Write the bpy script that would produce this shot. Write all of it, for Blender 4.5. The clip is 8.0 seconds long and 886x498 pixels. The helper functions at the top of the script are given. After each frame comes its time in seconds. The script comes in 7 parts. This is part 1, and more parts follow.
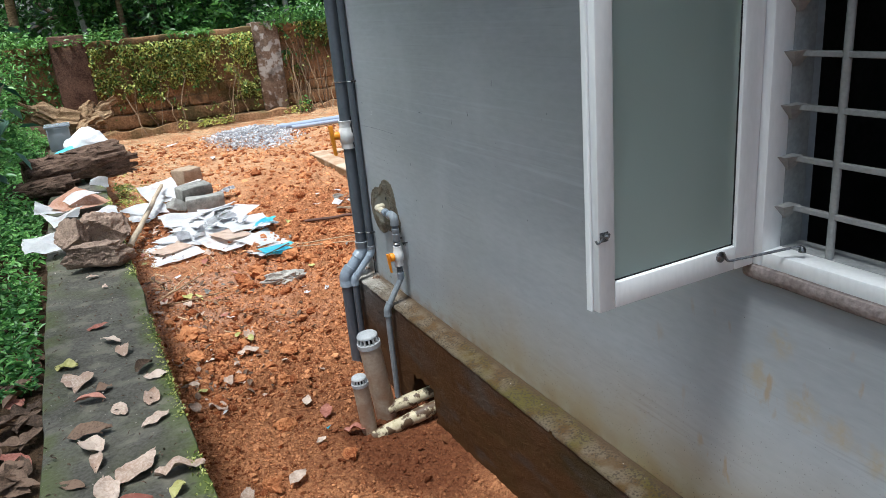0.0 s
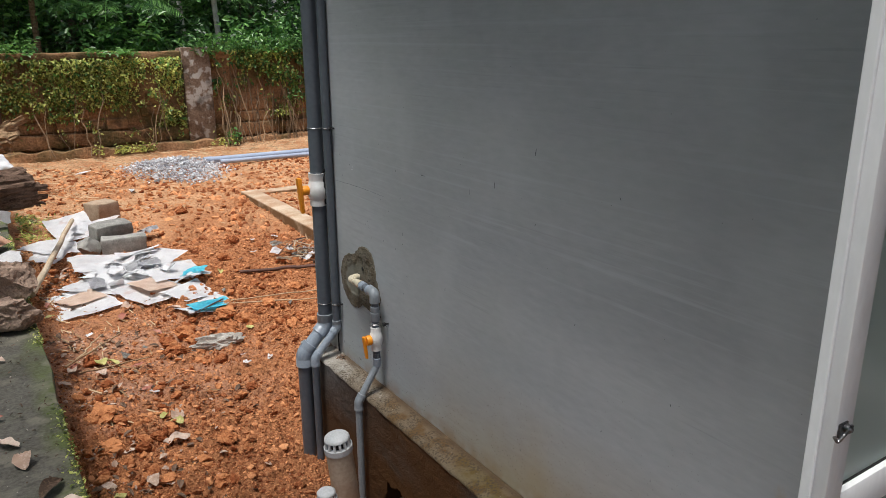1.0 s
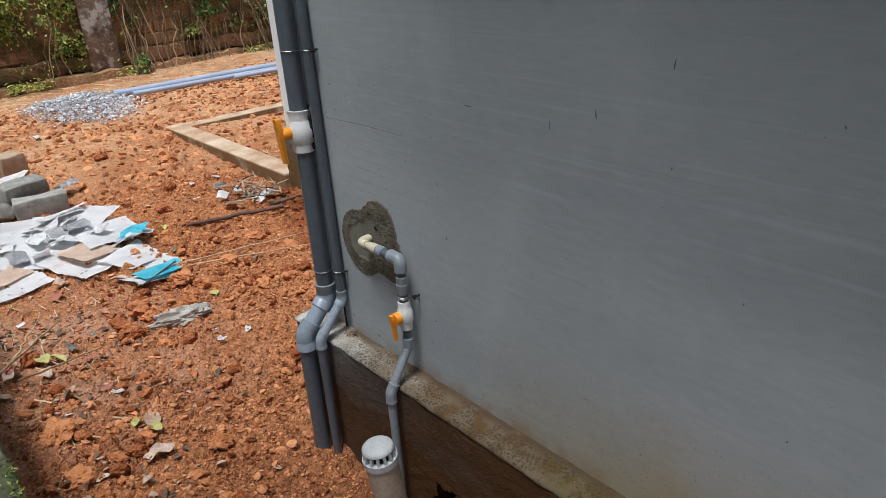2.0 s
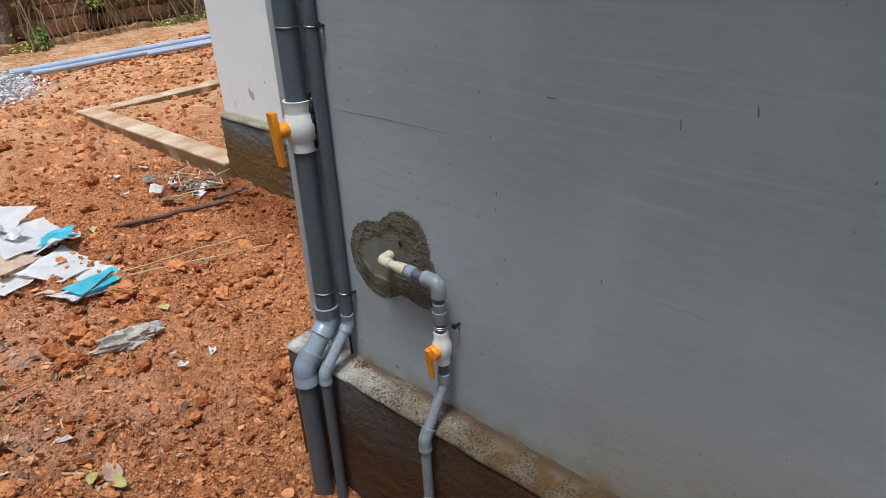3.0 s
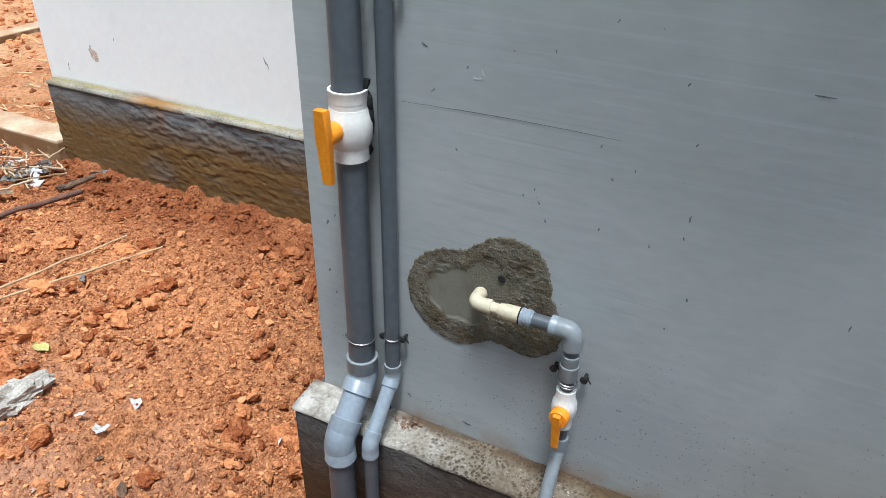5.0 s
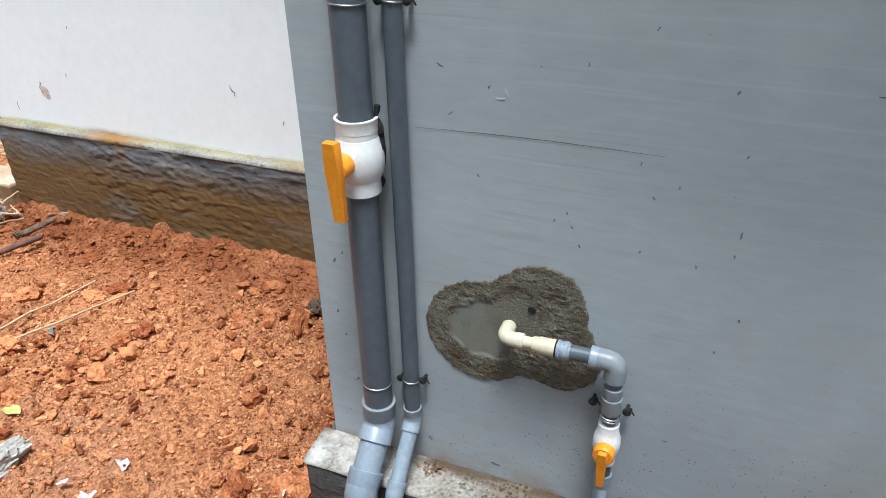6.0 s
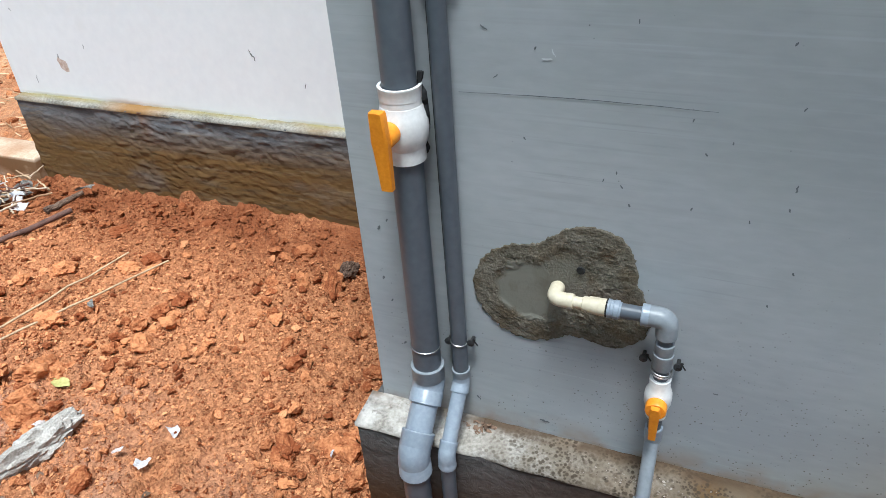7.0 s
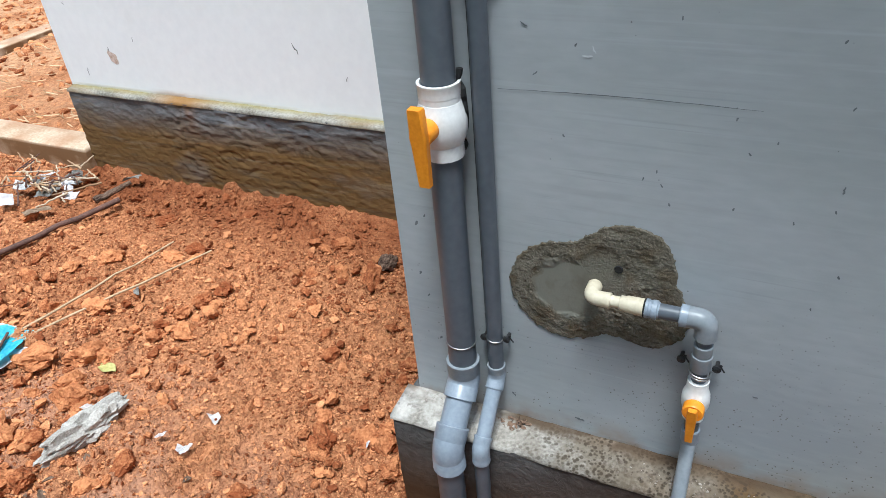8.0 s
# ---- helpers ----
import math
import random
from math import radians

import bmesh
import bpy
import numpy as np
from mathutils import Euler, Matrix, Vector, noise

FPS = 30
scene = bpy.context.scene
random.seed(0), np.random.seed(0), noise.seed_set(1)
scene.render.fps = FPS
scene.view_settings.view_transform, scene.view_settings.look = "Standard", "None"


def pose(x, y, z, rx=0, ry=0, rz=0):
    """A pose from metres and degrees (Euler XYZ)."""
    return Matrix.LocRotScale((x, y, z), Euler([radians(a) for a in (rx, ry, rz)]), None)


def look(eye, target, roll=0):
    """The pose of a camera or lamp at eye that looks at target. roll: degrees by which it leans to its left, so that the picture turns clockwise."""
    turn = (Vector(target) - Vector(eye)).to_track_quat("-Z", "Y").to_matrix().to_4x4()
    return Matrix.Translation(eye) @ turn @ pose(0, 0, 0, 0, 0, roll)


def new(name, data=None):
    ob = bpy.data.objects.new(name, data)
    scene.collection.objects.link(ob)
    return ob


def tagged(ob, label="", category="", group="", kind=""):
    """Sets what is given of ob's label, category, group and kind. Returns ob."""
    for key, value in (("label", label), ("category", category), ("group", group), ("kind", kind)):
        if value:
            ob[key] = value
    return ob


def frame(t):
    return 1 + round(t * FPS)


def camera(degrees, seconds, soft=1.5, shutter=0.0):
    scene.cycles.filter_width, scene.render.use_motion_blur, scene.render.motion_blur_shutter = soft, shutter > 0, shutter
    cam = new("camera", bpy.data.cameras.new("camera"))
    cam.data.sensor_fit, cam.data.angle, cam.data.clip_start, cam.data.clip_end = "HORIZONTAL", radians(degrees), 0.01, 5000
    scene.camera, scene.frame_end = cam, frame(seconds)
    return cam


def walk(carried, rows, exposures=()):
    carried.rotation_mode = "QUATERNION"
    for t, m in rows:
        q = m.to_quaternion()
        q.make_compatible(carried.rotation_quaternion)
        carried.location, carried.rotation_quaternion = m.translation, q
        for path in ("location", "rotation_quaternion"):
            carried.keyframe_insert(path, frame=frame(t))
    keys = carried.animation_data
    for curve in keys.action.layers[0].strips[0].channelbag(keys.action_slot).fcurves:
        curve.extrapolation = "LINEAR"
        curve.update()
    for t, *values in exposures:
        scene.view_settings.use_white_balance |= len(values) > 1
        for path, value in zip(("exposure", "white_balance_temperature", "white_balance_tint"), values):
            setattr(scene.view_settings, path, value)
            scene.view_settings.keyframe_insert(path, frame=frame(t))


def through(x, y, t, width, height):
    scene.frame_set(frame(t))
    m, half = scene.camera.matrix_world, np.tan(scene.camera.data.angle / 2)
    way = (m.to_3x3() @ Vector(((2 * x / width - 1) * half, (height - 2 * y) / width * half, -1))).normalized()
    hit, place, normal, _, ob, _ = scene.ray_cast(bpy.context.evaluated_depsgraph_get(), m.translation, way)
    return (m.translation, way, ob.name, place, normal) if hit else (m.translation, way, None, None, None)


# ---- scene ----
cam = camera(62.8, 8.0, 0.6)
PATH = [
    (0, (-1.276, -3.719, 1.809), (-0.457, -2.014, 1.159), -5.3),
    (0.5, (-1.225, -3.414, 1.816), (-0.348, -1.703, 1.266), -2.4),
    (1, (-1.286, -3.079, 1.825), (-0.244, -1.465, 1.267), -0.4),
    (1.5, (-1.246, -2.7, 1.758), (-0.118, -1.202, 1.062), -1.1),
    (1.7, (-1.209, -2.536, 1.786), (-0.101, -1.058, 1.018), -3.8),
    (2.8, (-1.236, -1.946, 1.774), (0.009, -0.633, 0.919), -3.3),
    (3, (-1.197, -1.803, 1.752), (0.088, -0.547, 0.873), -3.3),
    (3.5, (-1.158, -1.478, 1.763), (0.156, -0.209, 0.949), -2.8),
    (4, (-1.194, -1.212, 1.728), (0.255, -0.18, 0.815), 0.5),
    (4.5, (-1.238, -1.034, 1.736), (0.286, -0.134, 0.805), 1.5),
    (4.7, (-1.223, -0.992, 1.727), (0.324, -0.175, 0.759), 1.7),
    (5.8, (-1.085, -0.781, 1.697), (0.418, -0.023, 0.617), -1.6),
    (6, (-1.124, -0.767, 1.693), (0.479, -0.093, 0.705), -1.2),
    (6.5, (-1.135, -0.727, 1.726), (0.439, -0.101, 0.663), -5.6),
    (7, (-1.137, -0.706, 1.717), (0.386, -0.016, 0.619), -4.4),
    (7.5, (-1.132, -0.702, 1.721), (0.314, 0.088, 0.588), -6.0),
    (8, (-1.133, -0.71, 1.725), (0.335, 0.075, 0.617), -5.6),
]
walk(cam, [(t, look(eye, target, roll)) for t, eye, target, roll in PATH],
     [(0.0, 0.38, 5850, 3), (0.5, 0.1, 6300, 8), (1.0, -0.02, 6400, 8), (1.5, -0.13, 6250, 6), (3.0, -0.06, 6000, 6), (3.5, 0.0, 6000, 5), (4.0, -0.06, 5930, 3), (4.7, 0.35, 5850, 3), (6.0, 0.56, 5750, 3), (8.0, 0.45, 5700, 3)])

# ---- light ----
world = bpy.data.worlds.new("overcast_sky")
scene.world = world
world.use_nodes = True
wn, wl = world.node_tree.nodes, world.node_tree.links
sky = wn.new("ShaderNodeTexSky")
sky.sky_type = "NISHITA"
sky.sun_disc = False
sky.sun_elevation, sky.sun_rotation = radians(73), radians(-115)
sky.air_density, sky.dust_density = 1.0, 4.0
grey = wn.new("ShaderNodeHueSaturation")
grey.inputs["Saturation"].default_value = 0.8
wl.new(sky.outputs[0], grey.inputs["Color"])
wl.new(grey.outputs[0], wn["Background"].inputs["Color"])
wn["Background"].inputs["Strength"].default_value = 0.125

sun = new("sun", bpy.data.lights.new("sun", "SUN"))
sun.data.energy, sun.data.angle, sun.data.color = 3.9, radians(14), (1.0, 0.97, 0.93)
sun.matrix_world = look((-2.6, -1.2, 9.5), (0, 0, 0))

# ---- mesh helpers ----


def rnd(i, j, s):
    """Repeatable numbers from 0 to 1 for whole-number arrays i, j."""
    i, j = np.asarray(i, np.int64), np.asarray(j, np.int64)
    n = (i * 374761393 + j * 668265263 + s * 97463472) & 0xFFFFFFFF
    n = ((n ^ (n >> 13)) * 1274126177) & 0xFFFFFFFF
    n = ((n ^ (n >> 15)) * 668265263) & 0xFFFFFFFF
    return ((n ^ (n >> 16)) & 0xFFFF) / 65535.0


def soft_noise(x, y, size, s):
    """Smooth noise from -1 to 1 with features of that size."""
    u, v = x / size, y / size
    i, j = np.floor(u).astype(np.int64), np.floor(v).astype(np.int64)
    fu, fv = u - i, v - j
    fu, fv = fu * fu * (3 - 2 * fu), fv * fv * (3 - 2 * fv)
    a = rnd(i, j, s) * (1 - fu) + rnd(i + 1, j, s) * fu
    b = rnd(i, j + 1, s) * (1 - fu) + rnd(i + 1, j + 1, s) * fu
    return 2 * (a * (1 - fv) + b * fv) - 1


def lumps(x, y, size, s, fill=0.7):
    """Heights of broken lumps, 0 to 1, one to a cell of that size at most."""
    i, j = np.floor(x / size).astype(np.int64), np.floor(y / size).astype(np.int64)
    best = np.zeros_like(x)
    for di in (-1, 0, 1):
        for dj in (-1, 0, 1):
            a, b = i + di, j + dj
            cx, cy = (a + rnd(a, b, s)) * size, (b + rnd(a, b, s + 1)) * size
            r = size * (0.3 + 0.5 * rnd(a, b, s + 2)) * (rnd(a, b, s + 3) < fill)
            turn = 6.28 * rnd(a, b, s + 4)
            ex, ey = x - cx, y - cy
            p = ex * np.cos(turn) + ey * np.sin(turn)
            q = (ey * np.cos(turn) - ex * np.sin(turn)) * 1.5
            d = np.maximum(np.maximum(abs(p), abs(q)), 0.75 * (abs(p) + abs(q))) / np.maximum(r, 1e-6)
            top = np.clip(1.25 * (1 - d), 0, 0.55 + 0.3 * p / np.maximum(r, 1e-6)) * r / size
            best = np.maximum(best, np.where(r > 0, top, 0))
    return best


def sheet(name, verts, faces, mat, parent=None, smooth=False):
    me = bpy.data.meshes.new(name)
    me.from_pydata(np.asarray(verts, float).tolist(), [], np.asarray(faces).tolist() if not isinstance(faces, list) else faces)
    me.materials.append(mat)
    me.polygons.foreach_set("use_smooth", [smooth] * len(me.polygons))
    me.update()
    ob = new(name, me)
    if parent:
        ob.parent = parent
    return ob


def part(name, bm, mat, parent=None, label="", smooth=None):
    """One bmesh as one object; smooth: the angle in degrees under which edges are shaded smooth."""
    bmesh.ops.recalc_face_normals(bm, faces=bm.faces)
    me = bpy.data.meshes.new(name)
    if smooth is not None:
        for f in bm.faces:
            f.smooth = True
        lim = radians(smooth)
        for e in bm.edges:
            e.smooth = len(e.link_faces) == 2 and e.calc_face_angle(3.2) < lim
    bm.to_mesh(me)
    bm.free()
    me.materials.append(mat)
    ob = new(name, me)
    if parent:
        ob.parent = parent
    if label:
        ob["label"] = label
    return ob


def empty(name, x=0.0, y=0.0, z=0.0):
    ob = new(name)
    ob.location = (x, y, z)
    return ob


def box(x0, x1, y0, y1, z0, z1, bevel=0.0, bm=None, seg=2):
    bm = bm or bmesh.new()
    one = bmesh.new()
    bmesh.ops.create_cube(one, size=1)
    bmesh.ops.scale(one, vec=(x1 - x0, y1 - y0, z1 - z0), verts=one.verts)
    bmesh.ops.translate(one, vec=((x0 + x1) / 2, (y0 + y1) / 2, (z0 + z1) / 2), verts=one.verts)
    if bevel:
        bmesh.ops.bevel(one, geom=one.edges[:], offset=bevel, segments=seg, affect="EDGES", profile=0.5)
    me = bpy.data.meshes.new("t")
    one.to_mesh(me)
    one.free()
    bm.from_mesh(me)
    bpy.data.meshes.remove(me)
    return bm


def tube(points, radii, seg=20, caps=True, bm=None):
    """A round tube swept along points; radii: one number or one a point."""
    bm = bm or bmesh.new()
    pts = [Vector(p) for p in points]
    radii = [radii] * len(pts) if isinstance(radii, (int, float)) else list(radii)
    side = None
    rings = []
    for k, p in enumerate(pts):
        a, b = pts[max(k - 1, 0)], pts[min(k + 1, len(pts) - 1)]
        d1, d2 = (p - a), (b - p)
        t = (d1.normalized() + d2.normalized()) if d1.length > 1e-9 and d2.length > 1e-9 else (b - a)
        t.normalize()
        if side is None:
            side = t.orthogonal().normalized()
        side = (side - t * side.dot(t)).normalized()
        up = t.cross(side)
        r = radii[k]
        rings.append([bm.verts.new(p + r * (math.cos(q) * side + math.sin(q) * up)) for q in (6.283185 * i / seg for i in range(seg))])
    for r0, r1 in zip(rings, rings[1:]):
        for i in range(seg):
            bm.faces.new((r0[i], r0[(i + 1) % seg], r1[(i + 1) % seg], r1[i]))
    if caps:
        bm.faces.new(rings[0])
        bm.faces.new(rings[-1])
    return bm


def rounded(points, radius, steps=6):
    """The polyline with its corners turned into arcs."""
    pts = [Vector(p) for p in points]
    out = [pts[0]]
    for a, p, b in zip(pts, pts[1:], pts[2:]):
        u, v = (a - p).normalized(), (b - p).normalized()
        ang = u.angle(v)
        cut = min(radius / math.tan(ang / 2), 0.48 * (a - p).length, 0.48 * (b - p).length)
        p0, p1 = p + u * cut, p + v * cut
        for i in range(steps + 1):
            s = i / steps
            out.append((1 - s) ** 2 * p0 + 2 * s * (1 - s) * p + s * s * p1)
    out.append(pts[-1])
    return out


def lathe(profile, at=(0, 0, 0), axis=(0, 0, 1), seg=32, bm=None):
    """profile: pairs of height along the axis and radius."""
    bm = bm or bmesh.new()
    z = Vector(axis).normalized()
    x = z.orthogonal().normalized()
    y = z.cross(x)
    o = Vector(at)
    rings = [[bm.verts.new(o + z * h + r * (math.cos(6.283185 * i / seg) * x + math.sin(6.283185 * i / seg) * y)) for i in range(seg)] for h, r in profile]
    for r0, r1 in zip(rings, rings[1:]):
        for i in range(seg):
            bm.faces.new((r0[i], r0[(i + 1) % seg], r1[(i + 1) % seg], r1[i]))
    bm.faces.new(rings[0])
    bm.faces.new(rings[-1])
    return bm


def rock_mesh(sx, sy, sz, seed, sub=3, rough=0.25, flat=0.0, hard=1.0):
    """A broken stone: a ball cut by random planes and roughened."""
    bm = bmesh.new()
    bmesh.ops.create_icosphere(bm, subdivisions=sub, radius=1)
    r = random.Random(seed)
    cuts = []
    for _ in range(14):
        n = Vector((r.uniform(-1, 1), r.uniform(-1, 1), r.uniform(-1, 1))).normalized()
        cuts.append((n, r.uniform(0.48, 0.8)))
    off = Vector((r.uniform(0, 50), r.uniform(0, 50), r.uniform(0, 50)))
    for v in bm.verts:
        p = v.co.copy()
        for n, d in cuts:
            over = p.dot(n) - d
            if over > 0:
                p -= n * over * hard
        p *= 1 + rough * (0.6 * noise.noise(p * 1.7 + off) + 0.3 * noise.noise(p * 5 + off) + 0.2 * noise.noise(p * 12 + off) + 0.12 * noise.noise(p * 25 + off))
        if flat:
            p.z = max(p.z, -flat)
        v.co = (p.x * sx, p.y * sy, p.z * sz)
    return bm


def leaf_sheet(name, centres, size, mat, seed, droop=0.3, wide=0.5, spread=1.0, parent=None, facing=None):
    """Many small folded leaves, six corners each, as one mesh. facing: a direction that they lean towards."""
    g = np.random.default_rng(seed)
    c = np.asarray(centres, float)
    n = len(c)
    size = np.asarray(size, float) * g.uniform(0.6, 1.3, n)
    az = g.uniform(0, 6.283, n)
    d = np.stack([np.cos(az), np.sin(az), g.normal(-droop, 0.45, n)], 1)
    up = g.normal(0, 0.45 * spread, (n, 3)) + np.array([0, 0, 1.0])
    if facing is not None:
        up = g.normal(0, 0.45 * spread, (n, 3)) + np.asarray(facing, float)
        d = g.normal(0, 1, (n, 3)) + np.array([0, 0, -0.5])
    d /= np.linalg.norm(d, axis=1)[:, None]
    s = np.cross(d, up)
    s /= np.maximum(np.linalg.norm(s, axis=1), 1e-6)[:, None]
    u = np.cross(s, d)
    L, W = size[:, None], (size * wide * g.uniform(0.8, 1.2, n))[:, None]
    fold = g.uniform(0.05, 0.3, n)[:, None] * W
    bend = g.uniform(0.0, 0.25, n)[:, None] * L
    v = np.stack([c, c + d * L * 0.3 + s * W * 0.45 + u * fold, c + d * L * 0.7 + s * W * 0.36 + u * (fold - bend * 0.4),
                  c + d * L - u * bend, c + d * L * 0.7 - s * W * 0.36 + u * (fold - bend * 0.4), c + d * L * 0.3 - s * W * 0.45 + u * fold], 1).reshape(-1, 3)
    k = np.arange(n)[:, None] * 6
    f = np.concatenate([k + np.array([0, 1, 2, 3]), k + np.array([0, 3, 4, 5])], 0)
    return sheet(name, v, f, mat, parent)


# ---- materials ----


def material(name, dark, light, size=0.2, fine=0.01, rough=0.8, bump=0.3, depth=0.004, metal=0.0, spec=0.4, stretch=(1, 1, 1), vary=0.0, blotch=0.5, islands=False):
    """A surface of two tones at two scales, in metres, with fine relief. Returns it with its tree, so that stains can be laid over."""
    m = bpy.data.materials.new(name)
    m.use_nodes = True
    nt = m.node_tree
    n, l = nt.nodes, nt.links
    b = n["Principled BSDF"]
    geo = n.new("ShaderNodeNewGeometry")
    mp = n.new("ShaderNodeMapping")
    mp.inputs["Scale"].default_value = stretch
    l.new(geo.outputs["Position"], mp.inputs["Vector"])
    n1, n2 = n.new("ShaderNodeTexNoise"), n.new("ShaderNodeTexNoise")
    n1.inputs["Scale"].default_value, n2.inputs["Scale"].default_value = 1 / size, 1 / fine
    n1.inputs["Detail"].default_value, n2.inputs["Detail"].default_value = 5, 4
    for x in (n1, n2):
        l.new(mp.outputs[0], x.inputs["Vector"])
    add = n.new("ShaderNodeMath")
    add.operation = "MULTIPLY_ADD"
    l.new(n1.outputs["Fac"], add.inputs[0])
    add.inputs[1].default_value = blotch * 2
    sub = n.new("ShaderNodeMath")
    sub.operation = "MULTIPLY_ADD"
    l.new(n2.outputs["Fac"], sub.inputs[0])
    sub.inputs[1].default_value, sub.inputs[2].default_value = (1 - blotch) * 2, -0.5
    l.new(sub.outputs[0], add.inputs[2])
    fac = add.outputs[0]
    if vary:
        info = n.new("ShaderNodeNewGeometry") if islands else n.new("ShaderNodeObjectInfo")
        va = n.new("ShaderNodeMath")
        va.operation = "MULTIPLY_ADD"
        l.new(info.outputs["Random Per Island" if islands else "Random"], va.inputs[0])
        va.inputs[1].default_value = vary
        l.new(fac, va.inputs[2])
        vb = n.new("ShaderNodeMath")
        vb.operation = "SUBTRACT"
        l.new(va.outputs[0], vb.inputs[0])
        vb.inputs[1].default_value = vary / 2
        fac = vb.outputs[0]
    ramp = n.new("ShaderNodeValToRGB")
    ramp.color_ramp.elements[0].position, ramp.color_ramp.elements[1].position = 0.25, 0.75
    ramp.color_ramp.elements[0].color, ramp.color_ramp.elements[1].color = (*dark, 1), (*light, 1)
    l.new(fac, ramp.inputs[0])
    l.new(ramp.outputs[0], b.inputs["Base Color"])
    b.inputs["Roughness"].default_value, b.inputs["Metallic"].default_value = rough, metal
    b.inputs["Specular IOR Level"].default_value = spec
    if bump:
        bp = n.new("ShaderNodeBump")
        bp.inputs["Strength"].default_value, bp.inputs["Distance"].default_value = bump, depth
        l.new(n2.outputs["Fac"], bp.inputs["Height"])
        l.new(bp.outputs[0], b.inputs["Normal"])
    return m


def noise_socket(m, size, stretch=(1, 1, 1), lo=0.4, hi=0.6, offset=0.0):
    """A soft mask of noise between two thresholds."""
    n, l = m.node_tree.nodes, m.node_tree.links
    geo, mp, nz, mr = (n.new(k) for k in ("ShaderNodeNewGeometry", "ShaderNodeMapping", "ShaderNodeTexNoise", "ShaderNodeMapRange"))
    mp.inputs["Scale"].default_value, mp.inputs["Location"].default_value = stretch, (offset, offset * 1.7, offset * 0.6)
    nz.inputs["Scale"].default_value, nz.inputs["Detail"].default_value = 1 / size, 6
    l.new(geo.outputs["Position"], mp.inputs["Vector"])
    l.new(mp.outputs[0], nz.inputs["Vector"])
    l.new(nz.outputs["Fac"], mr.inputs["Value"])
    mr.inputs["From Min"].default_value, mr.inputs["From Max"].default_value = lo, hi
    return mr.outputs[0]


def speck_socket(m, size, cover):
    """A mask of small specks, one to a cell of that size."""
    n, l = m.node_tree.nodes, m.node_tree.links
    geo, vo, mr = (n.new(k) for k in ("ShaderNodeNewGeometry", "ShaderNodeTexVoronoi", "ShaderNodeMapRange"))
    vo.inputs["Scale"].default_value = 1 / size
    l.new(geo.outputs["Position"], vo.inputs["Vector"])
    l.new(vo.outputs["Distance"], mr.inputs["Value"])
    mr.inputs["From Min"].default_value, mr.inputs["From Max"].default_value = cover, cover * 0.6
    return mr.outputs[0]


def height_socket(m, axis, full, none):
    """A mask that is 1 at one coordinate and 0 at another."""
    n, l = m.node_tree.nodes, m.node_tree.links
    geo, sp, mr = (n.new(k) for k in ("ShaderNodeNewGeometry", "ShaderNodeSeparateXYZ", "ShaderNodeMapRange"))
    l.new(geo.outputs["Position"], sp.inputs[0])
    l.new(sp.outputs["XYZ".index(axis)], mr.inputs["Value"])
    mr.inputs["From Min"].default_value, mr.inputs["From Max"].default_value = none, full
    return mr.outputs[0]


def times(m, *socks):
    n, l = m.node_tree.nodes, m.node_tree.links
    out = socks[0]
    for s in socks[1:]:
        k = n.new("ShaderNodeMath")
        k.operation = "MULTIPLY"
        l.new(out, k.inputs[0])
        if isinstance(s, (int, float)):
            k.inputs[1].default_value = s
        else:
            l.new(s, k.inputs[1])
        out = k.outputs[0]
    return out


def stain(m, mask, color, rough=None):
    """Lay a colour over the base colour where the mask is."""
    n, l = m.node_tree.nodes, m.node_tree.links
    b = n["Principled BSDF"]
    old = b.inputs["Base Color"].links[0].from_socket
    mix = n.new("ShaderNodeMix")
    mix.data_type = "RGBA"
    l.new(mask, mix.inputs["Factor"])
    l.new(old, mix.inputs["A"])
    mix.inputs["B"].default_value = (*color, 1)
    l.new(mix.outputs["Result"], b.inputs["Base Color"])
    if rough is not None:
        mr = n.new("ShaderNodeMapRange")
        l.new(mask, mr.inputs["Value"])
        mr.inputs["To Min"].default_value, mr.inputs["To Max"].default_value = b.inputs["Roughness"].default_value, rough
        l.new(mr.outputs[0], b.inputs["Roughness"])
    return m


def rough_relief(m, size, strength, depth, stretch=(1, 1, 1)):
    """A coarser relief under the fine one: trowel marks, dents and cracks."""
    n, l = m.node_tree.nodes, m.node_tree.links
    b = n["Principled BSDF"]
    fine = b.inputs["Normal"].links[0].from_node
    geo, nz, vo, mx, bp = (n.new(k) for k in ("ShaderNodeNewGeometry", "ShaderNodeTexNoise", "ShaderNodeTexVoronoi", "ShaderNodeMath", "ShaderNodeBump"))
    nz.inputs["Scale"].default_value, nz.inputs["Detail"].default_value = 1 / size, 8
    nz.inputs["Distortion"].default_value = 0.6
    vo.feature = "DISTANCE_TO_EDGE"
    vo.inputs["Scale"].default_value = 0.35 / size
    mp = n.new("ShaderNodeMapping")
    mp.inputs["Scale"].default_value = stretch
    l.new(geo.outputs["Position"], mp.inputs["Vector"])
    l.new(mp.outputs[0], nz.inputs["Vector"])
    l.new(nz.outputs["Color"], vo.inputs["Vector"])
    mx.operation = "MULTIPLY_ADD"
    l.new(vo.outputs["Distance"], mx.inputs[0])
    mx.inputs[1].default_value = 0.5
    l.new(nz.outputs["Fac"], mx.inputs[2])
    l.new(mx.outputs[0], bp.inputs["Height"])
    bp.inputs["Strength"].default_value, bp.inputs["Distance"].default_value = strength, depth
    l.new(bp.outputs[0], fine.inputs["Normal"])


